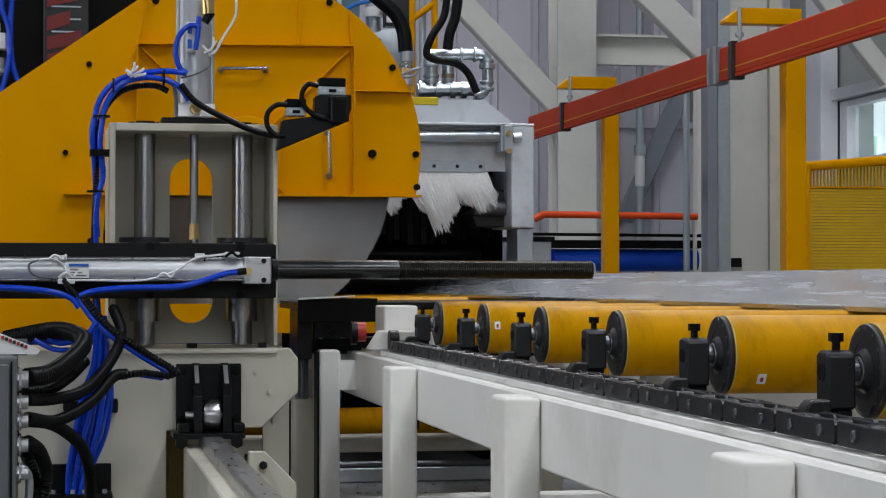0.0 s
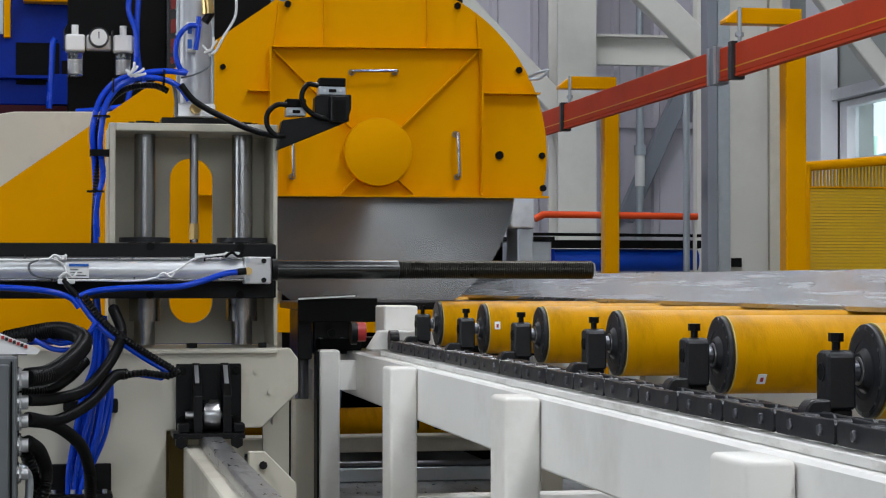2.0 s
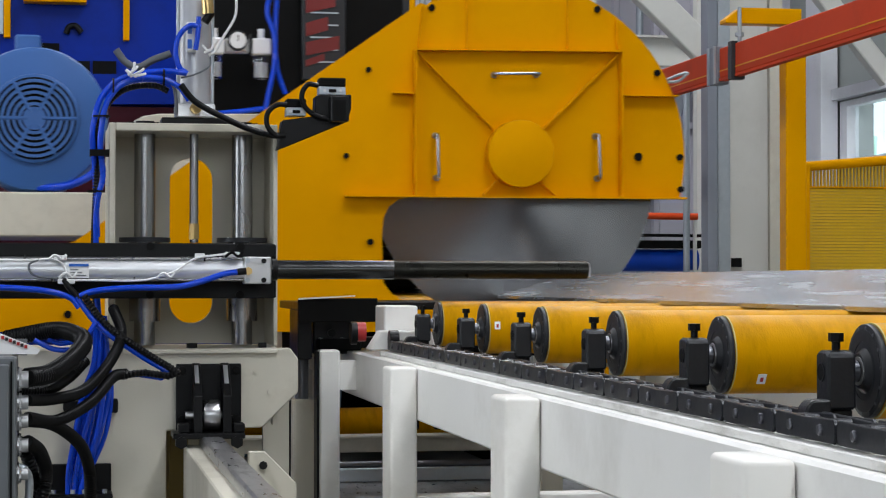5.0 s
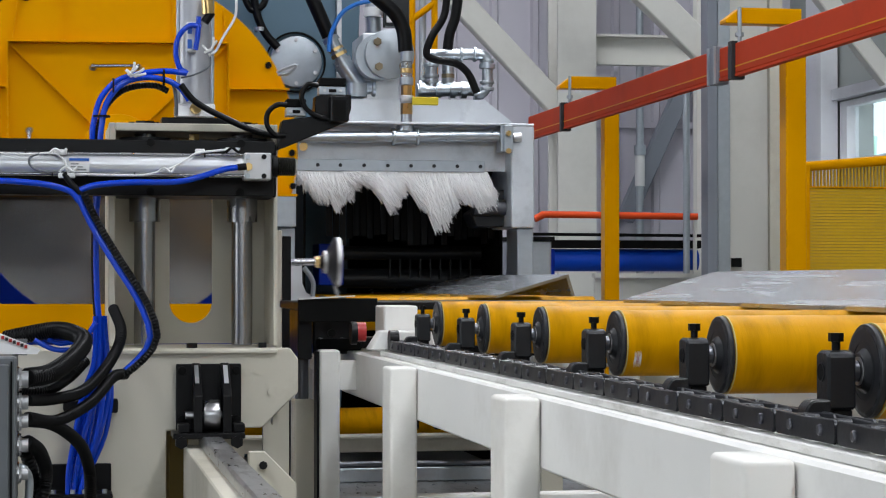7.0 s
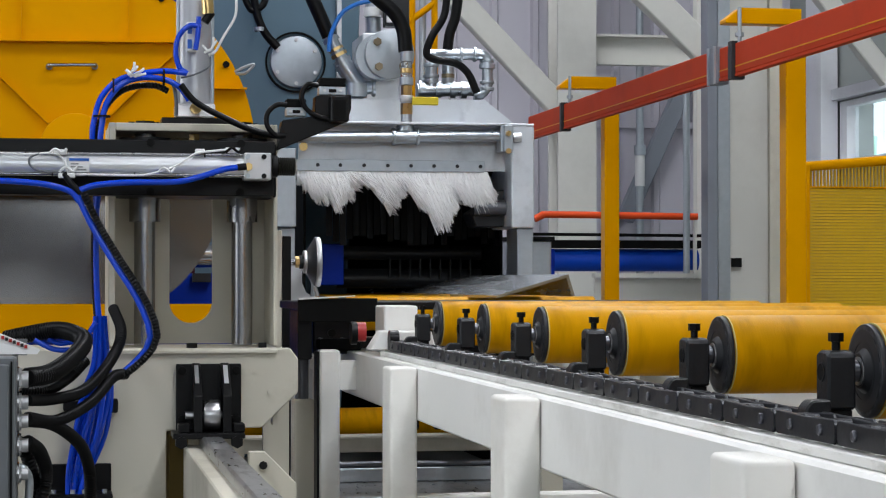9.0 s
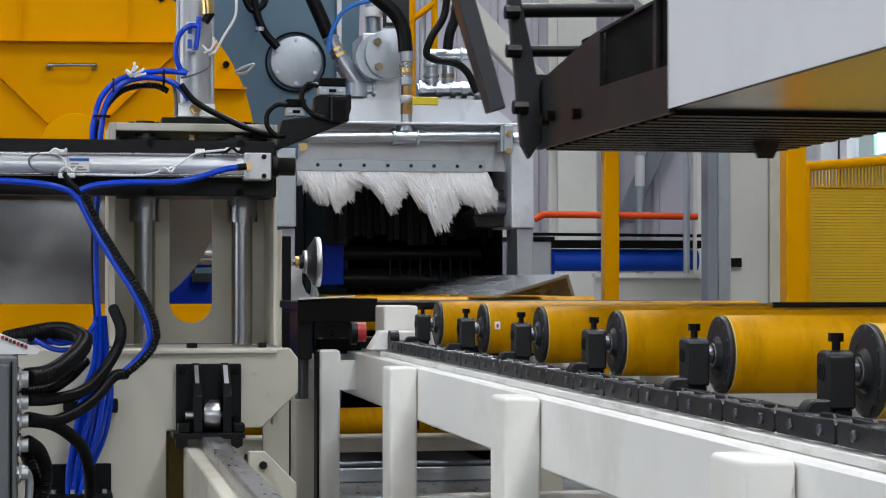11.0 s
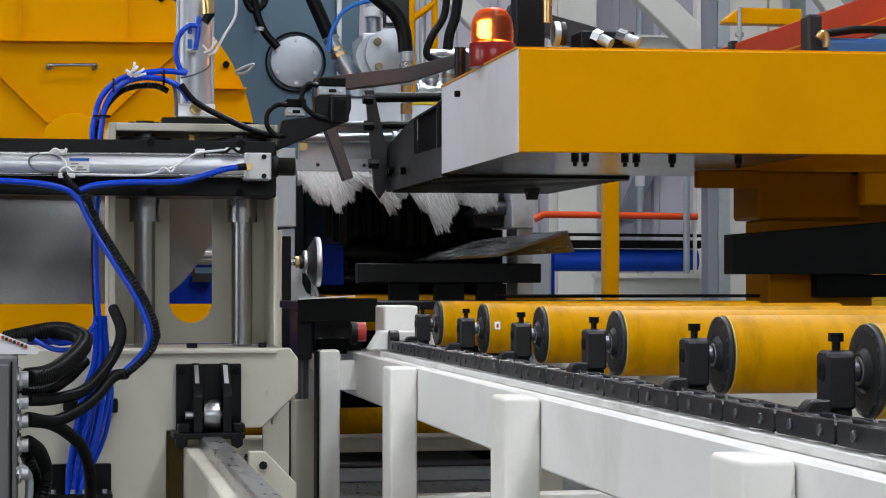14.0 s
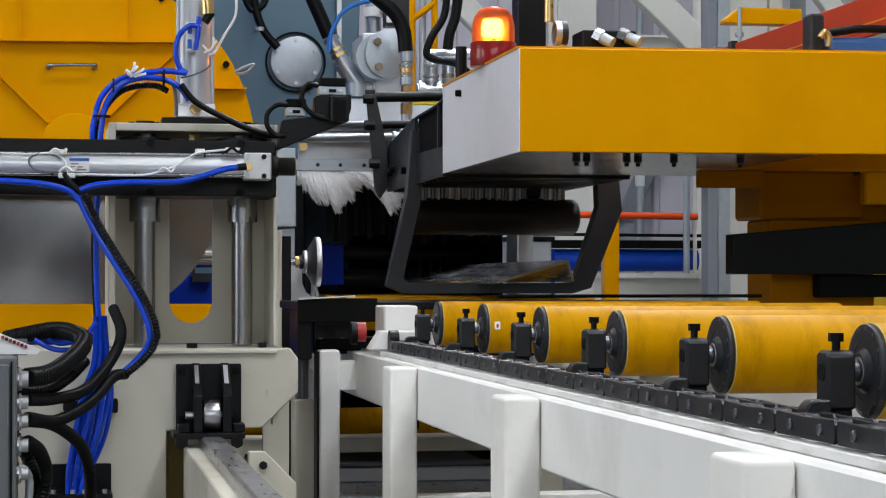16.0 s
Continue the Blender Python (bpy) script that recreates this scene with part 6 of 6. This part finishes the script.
            for m in range(rows - 1):
                for j3 in range(3):
                    p, q2 = base + 3 * m + j3, base + 3 * m + (j3 + 1) % 3
                    faces.append((p, q2, q2 + 3, p + 3))
        me = bpy.data.meshes.new("bristle_tuft")
        mid = (a0 + a1) / 2 * u
        me.from_pydata([(v[0] - mid, v[1], v[2]) for v in verts], [], faces)
        me.materials.append(FUR)
        ob = tagged(new("bristle_tuft", me), "white bristle tuft hanging from the hood's clamp strip", "brush", "bristle tufts")
        ob.location = (1.532 + mid, 9.525, ztop)
        TASSELS.append((ob, i))


def side_stop():
    # blue block and cylinder behind the saw
    k = thing("hydraulic_block", (0.204, 8.9, 0), "deep blue hydraulic block with a bright cylinder behind the saw", "hydraulic unit")
    part("body", box(-1.2, 0.740, 8.85, 9.3, 0.0, 0.949, 0.01), BLUE_PAINT, k)
    part("cylinder", rod((0.278, 8.950, 1.018), (0.756, 8.950, 1.029), 0.05072, seg=28), CHROME, k, smooth=True)
    part("cylinder_saddle", box(0.327, 0.424, 8.9, 9.0, 0.951, 0.984), BLUE_PAINT, k)
    part("bracket", box(0.540, 0.618, 8.80, 8.849, 0.910, 0.949), GUNMETAL, k)
    # round stop disc on a slim rod
    Y = 8.25
    b = thing("stop_housing", (0.881, Y, 0), "black and cream bracket of the side stop", "bracket")
    part("plate", box(0.864, 0.899, 8.2, 8.3, 0.0, 1.097, 0.003), BLACK, b)
    part("rail", box(0.837, 0.862, 8.2, 8.5, 0.0, 1.120, 0.003), CREAM, b)
    part("bracket", prism([(0.919, 0.0), (0.919, 0.975), (0.965, 0.980), (0.968, 0.905), (0.985, 0.866), (1.026, 0.849), (1.026, 0.0)], "y", 8.4, 8.42), WHITE_PAINT, b)
    part("loop", tube([(0.972, 8.390, 0.972), (0.997, 8.390, 0.940), (1.012, 8.390, 0.905), (1.010, 8.390, 0.852)], 0.010), ZINC, b, smooth=True)
    zc = 0.993
    x = 1.013
    d = thing("stop_disc", (x, Y, zc), "machined round steel stop disc on a chrome rod", "stop")
    s = 8.25 * 1.02 / 3600
    part("disc", rod((x - 0.014, Y, zc), (x + 0.008, Y, zc), 43.5 * s, seg=48, bevel=0.003), STEEL, d, smooth=True)
    part("cone", rod((x - 0.045, Y, zc), (x - 0.0145, Y, zc), 20 * s, seg=40, r2=42 * s), SHAFT, d, smooth=True)
    part("hub", rod((x - 0.060, Y, zc), (x - 0.0455, Y, zc), 20 * s, seg=28, bevel=0.002), STEEL, d, smooth=True)
    part("hub_step", rod((x - 0.075, Y, zc), (x - 0.0605, Y, zc), 12 * s, seg=28), GUNMETAL, d, smooth=True)
    part("nut", rod((x - 0.092, Y, zc), (x - 0.0755, Y, zc), 10 * s, seg=6), BRASS, d)
    part("rod", rod((x - 0.55, Y, zc), (x - 0.0925, Y, zc), 6 * s, seg=16), CHROME, d, smooth=True)
    part("guide_pin", rod((x - 0.014, Y - 0.02, zc - 0.10), (x - 0.002, Y - 0.02, zc - 0.14), 0.008), STEEL, d)
    # lift bar that raises the off-cut
    xb0, xb1 = 1.168, 1.933
    l = thing("lift_bar", ((xb0 + xb1) / 2, 8.5, 0.9), "black steel lift bar between the infeed rollers", "lift bar")
    part("bar", box(xb0, xb1, 8.18, 8.26, 0.908, 0.988, 0.004), BLACK, l)
    for a in (1.303, 1.491, 1.668):
        part("post", box(a, a + 0.12, 8.19, 8.25, 0.908 - 0.3, 0.905, 0.003), BLACK_MATT, l)
    return d, l


# ---- travelling gripper ----
def gripper():
    X0 = 1.436
    Y0, Y1 = 6.4, 7.75
    zt, zb = 1.665, 1.331
    g = thing("travelling_gripper", (X0, Y0, zb), "yellow travelling gripper box with a white flank", "gripper")
    part("front_plate", prism([(X0 + 0.004, Y0), (3.6, Y0 - 0.15), (3.6, Y0 - 0.138), (X0 + 0.004, Y0 + 0.012)], "z", zb, zt, bevel=0.002), YELLOW, g)
    part("white_flank", box(X0, X0 + 0.0035, Y0 + 0.004, Y1, zb, zt, 0.0), WHITE_PAINT, g, "white painted flank")
    part("top_cover", prism([(X0 - 0.004, Y0 + 0.0125), (3.6, Y0 - 0.137), (3.6, Y1), (X0 - 0.004, Y1)], "z", zt + 0.0005, zt + 0.008), YELLOW, g)
    part("bottom_plate", box(X0 + 0.02, 2.45, Y0 + 0.013, Y1, zb + 0.0005, zb + 0.012), POLISHED, g, "polished steel underside")
    part("rear_plate", box(X0 + 0.004, 3.6, Y1 - 0.012, Y1, zb + 0.0125, zt - 0.0125), YELLOW, g)
    part("flank_bolt", rod((X0 - 0.0005, 7.38, 1.608), (X0 - 0.02, 7.38, 1.608), 0.012, seg=12), BLACK_MATT, g, smooth=True)
    part("under_beam", box(X0 + 0.02, 2.2, 7.751, 9.2, zb + 0.001, zb + 0.05, 0.0), BLACK_MATT, g)
    for i in range(14):
        y = 7.8 + i * 0.1
        part("under_rib", box(X0 + 0.03, 2.2, y, y + 0.05, zb - 0.012, zb + 0.0005), BLACK, g)
    for px in (1012, 1030, 1100, 1120, 1183, 1300):
        x = across(px, 6.6)
        part("bottom_bolt", rod((x, 6.55, zb), (x, 6.55, zb - 0.022), 0.014, seg=8), BLACK, g)
        part("bolt_tip", rod((x, 6.55, zb - 0.0225), (x, 6.55, zb - 0.036), 0.008, seg=8), BLACK, g)
    # dark side bracket behind the white flank
    sl = prism([(Y1 + 0.001, zb - 0.01), (Y1 + 0.001, 1.438), (8.40, 1.446), (8.40, 1.600), (8.46, 1.600), (9.09, 1.532), (9.15, 1.49), (9.15, zb - 0.01)], "x", X0 + 0.002, X0 + 0.016)
    part("side_bracket", sl, GUNMETAL, g, "dark grey side bracket")
    part("bracket_frame", box(X0 + 0.002, X0 + 0.014, 7.86, 7.885, 1.4395, 1.606), GUNMETAL, g)
    # black sheet stands in for the dark inside of the open pocket
    part("pocket_dark_sheet", prism([(Y1 + 0.001, 1.34), (Y1 + 0.001, 1.63), (7.88, 1.611), (8.399, 1.600), (8.399, 1.34)], "x", X0 + 0.018, X0 + 0.024), BLACK_MATT, g)
    part("bracket_lid", prism([(Y1 + 0.001, 1.622), (Y1 + 0.001, 1.63), (7.88, 1.613), (8.399, 1.602), (8.399, 1.594), (7.88, 1.605)], "x", X0 + 0.002, X0 + 0.017), GUNMETAL, g)
    for q in ((9.0, 1.40), (8.93, 1.41), (8.62, 1.39)):
        part("side_bolt", rod((X0 + 0.0015, q[0], q[1]), (X0 - 0.022, q[0], q[1]), 0.017, seg=8), BLACK, g)
    part("tail_plate", prism([(1.332, 1.779), (1.373, 1.780), (1.430, 1.519), (1.438, 1.345), (1.399, 1.288), (1.374, 1.332), (1.353, 1.575)], "y", 9.09, 9.12, bevel=0.002), GUNMETAL, g)
    for q in ((1.345, 9.080, 1.737), (1.350, 9.080, 1.619), (1.371, 9.080, 1.446)):
        part("tail_bolt", rod(Vector(q) + Vector((-0.025, 0, 0)), Vector(q) + Vector((0.02, 0, 0)), 0.022, seg=8), BLACK, g)
    part("cross_shaft", rod((1.360, 9.130, 1.749), (1.739, 9.130, 1.760), 0.023, seg=16), BLACK, g, smooth=True)
    part("cross_shaft", rod((1.368, 9.130, 1.623), (1.633, 9.130, 1.630), 0.018, seg=16), BLACK, g, smooth=True)
    part("tail_link", box(1.404, 1.477, 9.121, 9.16, 1.347, 1.552), GUNMETAL, g)
    zp0, zp1 = 1.117, 1.277
    sec = [(8.75 + 0.12 * math.cos(radians(a)), (zp0 + zp1) / 2 + 0.08 * math.sin(radians(a))) for a in range(0, 360, 15)]
    press = part("press_shoe", prism(sec, "x", 1.462, 2.214, bevel=0.01), mat("dark_brown_rubber", (0.014, 0.009, 0.006), 0.5), g, "dark brown press roller", pivot=(1.85, 8.75, zp1), smooth=True)
    rp = random.Random(5)
    for k in range(44):
        x = 1.50 + 0.0148 * k
        part("brush_slat", box(x, x + rp.uniform(0.006, 0.012), 8.66 + rp.uniform(0, 0.02), 8.70, zp1 - rp.uniform(0.0, 0.012), zp1 + 0.085), ZINC if k % 3 else ALU, press)
    part("brush_back", box(1.49, 2.16, 8.705, 8.80, zp1 - 0.02, zp1 + 0.085), BLACK_MATT, press)
    part("pointer", prism([(8.6, zb - 0.0125), (8.7, zb - 0.0125), (8.66, zb - 0.06)], "x", 1.98, 2.03), BLACK, g)
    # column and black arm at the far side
    # plate and column carry the box's shade in their colour
    part("mount_plate", box(2.312, 2.563, 7.26, 7.299, 1.262, zb - 0.001, 0.004), SHADED_YELLOW, g, "yellow mounting plate with shade put into its colour")
    part("column_upper", box(2.565, 2.977, 7.3, 7.6, 1.148, zb - 0.001, 0.01), SHADED_YELLOW, g, "yellow column with shade put into its colour")
    part("column_web", box(2.932, 3.3, 7.34, 7.585, 1.132, zb - 0.002, 0.004), SHADED_YELLOW, g)
    part("step_rail", box(2.745, 3.4, 7.2, 7.259, 1.331, zb - 0.001, 0.003), YELLOW, g)
    part("column_bolt", rod((2.943, 7.299, 1.325), (2.943, 7.28, 1.325), 0.009, seg=8), BLACK, g)
    part("column", box(2.612, 3.026, 7.32, 7.59, 0.16, 1.147, 0.006), SHADED_YELLOW, g, "yellow column with shade put into its colour")
    part("feeler_rod", rod((1.58, 7.42, 0.8585), (2.6115, 7.42, 0.8585), 0.0065, seg=12), OILED, g, "thin dark feeler rod", smooth=True)
    for wy in (7.38, 7.55):
        part("wheel", rod((2.65, wy, 0.0785), (2.8, wy, 0.0785), 0.078, seg=28), STEEL, g, smooth=True)
    part("column_step", box(2.961, 3.4, 7.25, 7.6, 1.204, zb - 0.001, 0.008), YELLOW, g)
    part("black_arm", prism([(2.426, 1.088), (3.364, 1.164), (3.364, 0.940), (2.426, 0.940)], "y", 7.20, 7.295, bevel=0.003), BLACK, g)
    part("shoe", box(2.775, 3.06, 7.24, 7.315, 0.855, 0.9385, 0.004), BLACK_MATT, g)
    # things on the lid
    bx, by = 1.478, 7.0
    s = 7.0 * 1.02 / 3600
    def z7(p):
        return 0.91 + (500 - p) * 7.15 / 3600
    part("beacon_base", rod((bx, by, zt + 0.001), (bx, by, z7(76)), 41 * s, seg=36, bevel=0.004), mat("red_plastic", (0.22, 0.006, 0.006), 0.3, coat=0.4), g, "red plastic beacon base", smooth=True)
    bm = bmesh.new()
    rows = []
    prof = [(37.5, 75.8), (38, 60), (37.5, 45), (34, 30), (26, 19), (14, 13.5), (0.5, 12)]
    for r, p in prof:
        rows.append([bm.verts.new((bx + r * s * math.cos(2 * math.pi * j / 36), by + r * s * math.sin(2 * math.pi * j / 36), z7(p))) for j in range(36)])
    for a, c in zip(rows, rows[1:]):
        for j in range(36):
            bm.faces.new((a[j], a[(j + 1) % 36], c[(j + 1) % 36], c[j]))
    bm.faces.new(rows[-1])
    lens = part("beacon_lens", bm, RED_LENS, g, "translucent red rotating beacon dome", smooth=True)
    lens.visible_shadow = False
    # lamp and turning reflector inside the dome
    lz = z7(52)
    rb = bmesh.new()
    rod((bx, by, z7(74)), (bx, by, z7(30)), 0.008, rb, 12)
    mirror = ring((bx, by, lz), "z", 0.050, 0.053, 0.08, rb, seg=24, start=-10, sweep=200)
    refl = part("reflector", rb, CHROME, g, "turning chrome reflector", pivot=(bx, by, lz))
    lamp = rod((bx, by - 0.012, lz - 0.030), (bx, by - 0.012, lz + 0.030), 0.030, seg=20, bevel=0.012)
    part("bulb", lamp, LAMP_GLOW, refl, "glowing orange bulb")
    part("gauge_body", rod((1.686, 6.900, 1.778), (1.716, 6.900, 1.779), 0.042, seg=28), GUNMETAL, g, smooth=True)
    part("gauge_rim", ring(Vector((1.684, 6.900, 1.778)), "x", 0.034, 0.044, 0.02, seg=28), ZINC, g)
    part("gauge_stem", rod((1.700, 6.900, 1.739), (1.700, 6.900, 1.707), 0.012), BRASS, g)
    part("valve_stack", rod((1.655, 6.900, 1.817), (1.655, 6.900, 1.936), 0.016, seg=14), BRASS, g, smooth=True)
    part("dark_mast", box(1.611, 1.716, 7.2, 7.3, zt + 0.001, z7(-60), 0.003), BLACK, g)
    part("back_stop", rod((1.460, 7.5, zt - 0.08), (1.460, 7.5, 1.794), 0.022, seg=16), BLACK, g, smooth=True)
    blk = part("valve_block", box(1.750, 1.942, 6.8, 6.95, zt + 0.001, 1.780, 0.004), BLACK, g)
    for a, b in (((1.790, 6.780, 1.762), (1.840, 6.740, 1.728)), ((1.875, 6.780, 1.764), (1.936, 6.740, 1.733))):
        part("fitting", rod(a, b, 0.02, seg=12), ZINC, g, smooth=True)
        part("fitting_nut", rod(a, Vector(a).lerp(Vector(b), 0.4), 0.026, seg=6), CHROME, g)
    part("grey_valve", box(2.461, 2.512, 6.5, 6.58, zt + 0.001, 1.815, 0.008), GUNMETAL, g)
    part("brass_elbow", tube([(2.487, 6.480, 1.730), (2.503, 6.480, 1.750), (2.519, 6.480, 1.735), (2.515, 6.480, 1.701)], 0.011), BRASS, g, smooth=True)
    part("hose", tube([(2.523, 6.500, 1.749), (2.579, 6.500, 1.758), (2.660, 6.500, 1.767), (2.884, 6.500, 1.765)], 0.014), RUBBER, g, smooth=True)
    part("blue_cover", box(2.528, 2.880, 6.5, 6.7, zt + 0.001, 1.739, 0.02, seg=3), BLUE_MOTOR, g)
    # two hooked claws
    Yc = 8.4
    def claw(C, chain, w, name):
        C3 = Vector((C[0], Yc, C[1]))
        L, Rr = [], []
        P = [Vector(p) for p in chain]
        for i, p in enumerate(P):
            d0 = (P[i] - P[i - 1]).normalized() if i else (P[1] - P[0]).normalized()
            d1 = (P[i + 1] - P[i]).normalized() if i < len(P) - 1 else d0
            d = (d0 + d1).normalized()
            n = Vector((-d.y, d.x)) * w[i] / max(0.6, d.dot(d0))
            L.append(tuple(p + n))
            Rr.append(tuple(p - n))
        bm = prism(L + Rr[::-1], "y", Yc - 0.04, Yc + 0.04, bevel=0.003)
        rod((C[0], Yc - 0.05, C[1]), (C[0], Yc + 0.05, C[1]), 0.05, bm, 20)
        return part(name, bm, CLAW, g, "hooked dark steel claw", pivot=C3)
    cl = claw((1.783, 1.541), [(1.783, 1.541), (1.445, 1.520), (1.430, 1.270), (1.350, 0.912), (1.40, 0.886), (1.757, 0.884)], (0.022, 0.025, 0.031, 0.031, 0.025, 0.021), "claw")
    cr = claw((1.717, 1.533), [(1.717, 1.533), (2.245, 1.560), (2.272, 1.222), (2.157, 0.915), (2.10, 0.886), (1.760, 0.884)], (0.024, 0.04, 0.052, 0.04, 0.024, 0.020), "claw")
    return g, cl, cr, refl, press


# ---- build ----
hall()
steelwork()
red_runway()
mesh_fence()
cut_table()
near_bar = angle_bar("steel_angle", 1.2, 7.94, "long dark steel angle lying on the conveyor rollers")
off_cut = angle_bar("steel_angle", 7.95, 11.6, "cut steel angle end lying under the hood")
clamp_stand()
machine_base()
left_clutter()
beam, push = clamp_beam()
swinging_hose()
carriage, saw_blade = saw_carriage()
chip_hood()
blue_frame()
disc, lifter = side_stop()
grip, claw_a, claw_b, reflector, press_shoe = gripper()
conveyor()


def smooth01(t):
    t = max(0.0, min(1.0, t))
    return t * t * (3 - 2 * t)


def motions():
    # saw carriage
    hx, hy, hz = HUB
    xs = [(0.0, 1.258), (0.5, 1.380), (1.0, 1.508), (1.5, 1.638), (2.0, 1.766), (2.5, 1.888), (3.0, 2.017), (3.5, 2.145),
          (4.0, 2.273), (4.2, 2.320), (4.5, 2.384), (4.7, 2.403), (4.9, 2.384), (5.2, 2.161), (5.6, 1.825), (6.0, 1.483), (6.3, 1.261), (6.5, 1.109),
          (6.8, 0.899), (7.0, 0.771), (7.2, 0.691), (7.5, 0.643), (8.0, 0.617), (8.5, 0.608), (16.0, 0.608)]
    walk(carriage, [(t, pose(hx + x - BASE_X, hy, hz)) for t, x in xs])
    walk(saw_blade, [(i / 15, pose(0, 7.946 - hy, 1.315 - hz, 0, 50 * i, 0)) for i in range(241)])
    # clamp beam, rod and hoses
    bx, by, bz = beam.location
    up = 0.3253
    lift = [(0.0, 0), (5.2, 0), (5.4, 0.12), (5.7, 0.5), (6.0, 0.93), (6.2, 1), (16.0, 1)]
    walk(beam, [(t, pose(bx, by, bz + up * w)) for t, w in lift])
    px, py, pz = push.location
    out = 0.9683
    rodx = [(0.0, 0), (4.9, 0), (5.2, 0.12), (5.4, 0.25), (5.7, 0.43), (6.0, 0.62), (6.2, 0.74), (6.3, 0.81), (6.4, 0.877), (6.5, 0.945), (6.6, 0.99), (6.8, 1.0), (16.0, 1.0)]
    lz = {0.0: 0, 4.9: 0, 5.2: 0, 5.4: 0.12, 5.7: 0.5, 6.0: 0.93}
    walk(push, [(t, pose(px - out * w, py, pz + up * lz.get(t, 1))) for t, w in rodx])
    for ob, (a, b) in HOSE:
        rows = []
        for t, w in lift:
            rows.append((t, Matrix.LocRotScale(a.translation.lerp(b.translation, w), a.to_quaternion().slerp(b.to_quaternion(), w), None)))
        walk(ob, rows)
    # work pieces
    nx, ny, nz = near_bar.location
    run = [(0.0, 7.94), (5.2, 7.94), (5.5, 7.72), (6.3, 6.86), (6.7, 6.42), (7.1, 5.97), (7.5, 5.52), (7.9, 5.05), (8.3, 4.60), (8.6, 4.28), (9.3, 3.5), (10.5, 2.2), (11.0, 1.9), (16.0, 1.9)]
    walk(near_bar, [(t, pose(nx, y, nz)) for t, y in run])
    ox, oy, oz = off_cut.location
    lift2 = [(0.0, 0.0, 0), (13.3, 0.0, 0), (13.5, 0.05, 0), (13.7, 0.12, -1), (13.9, 0.165, -2), (14.1, 0.172, -2), (15.15, 0.172, -2), (15.3, 0.14, -1.5), (15.45, 0.085, -1), (15.6, 0.058, 0), (16.0, 0.058, 0)]
    walk(off_cut, [(t, pose(ox, oy, oz + z, 0, a, 0)) for t, z, a in lift2])
    lx, ly, lzz = lifter.location
    bar = [(0.0, -0.3), (13.1, -0.3), (13.3, -0.14), (13.5, -0.10), (13.7, -0.04), (13.9, 0.0), (15.15, 0.0), (15.3, -0.03), (15.45, -0.08), (15.6, -0.14), (15.8, -0.3), (16.0, -0.3)]
    walk(lifter, [(t, pose(lx, ly, lzz + z)) for t, z in bar])
    dx, dy, dz = disc.location
    far = 1.424 - 1.013
    walk(disc, [(t, pose(dx + far * w, dy, dz)) for t, w in ((0.0, 0), (5.0, 0), (5.6, 0.6), (6.0, 1), (6.5, 1), (6.6, 0.97), (6.7, 0.88), (6.8, 0.68), (6.9, 0.45), (7.0, 0.2), (7.1, 0.05), (7.2, 0), (16.0, 0))])
    # rollers turn while the bar runs
    spin = [(0.0, 0.0), (5.2, 0.0)]
    t, a = 5.2, 0.0
    total = 3600.0
    n = 62
    for i in range(1, n + 1):
        spin.append((5.2 + i / 15, total * smooth01(0.5 + (i / n - 0.5) * 0.98) * 0.15 + total * (i / n) * 0.85))
    spin.append((16.0, total))
    slip = {2: (0.9353, 200.0), 3: (1.0229, 180.0), 4: (1.03, 0.0)}
    for k, r in enumerate(ROLLERS):
        x, y, z = r.location
        walk(r, [(t, pose(x, y, z, a * slip.get(k, (1.0, 0.0))[0] + slip.get(k, (1.0, 0.0))[1] * smooth01((t - 8.5) / 0.83), 0, 0)) for t, a in spin])
    # bristles sway
    for ob, i in TASSELS:
        x, y, z = ob.location
        walk(ob, [(k * 0.8, pose(x, y, z, 5 * math.sin(k * 1.3 + i), 0, 0)) for k in range(21)])
    # gripper runs in, claws close
    gx, gy, gz = grip.location
    go = [(0.0, -9.0), (4.0, -7.2), (6.5, -3.0), (8.0, -0.9), (9.2, 0.75), (10.2, 2.25), (11.3, 3.80), (11.5, 4.07), (12.0, 4.73), (12.5, 5.34), (13.0, 5.89), (13.3, 6.25), (13.5, 6.425), (13.7, 6.42), (14.0, 6.405), (14.5, 6.385), (16.0, 6.385)]
    walk(grip, [(t, pose(gx, y, gz)) for t, y in go])
    swing = [(0.0, 88), (13.6, 88), (14.0, 84), (14.2, 75), (14.4, 63), (14.5, 58), (14.7, 46), (14.8, 39), (14.9, 31), (15.0, 25.5), (15.1, 19.5), (15.2, 13), (15.3, 7.5), (15.4, 3), (15.6, 0), (16.0, 0)]
    for ob, s in ((claw_a, 1), (claw_b, -1)):
        x, y, z = ob.location
        walk(ob, [(t, pose(x, y, z, 0, s * a * 0.83, 0)) for t, a in swing])
    x, y, z = press_shoe.location
    drop = [(0.0, 0.26), (15.1, 0.26), (15.3, 0.205), (15.5, 0.153), (15.6, 0.122), (15.7, 0.09), (15.8, 0.06), (15.9, 0.029), (16.0, 0.0)]
    walk(press_shoe, [(t, pose(x, y, z + h)) for t, h in drop])
    x, y, z = reflector.location
    walk(reflector, [(i / 15, pose(x, y, z, 0, 0, -863.3 * (i / 15 - 14.30))) for i in range(241)])


motions()
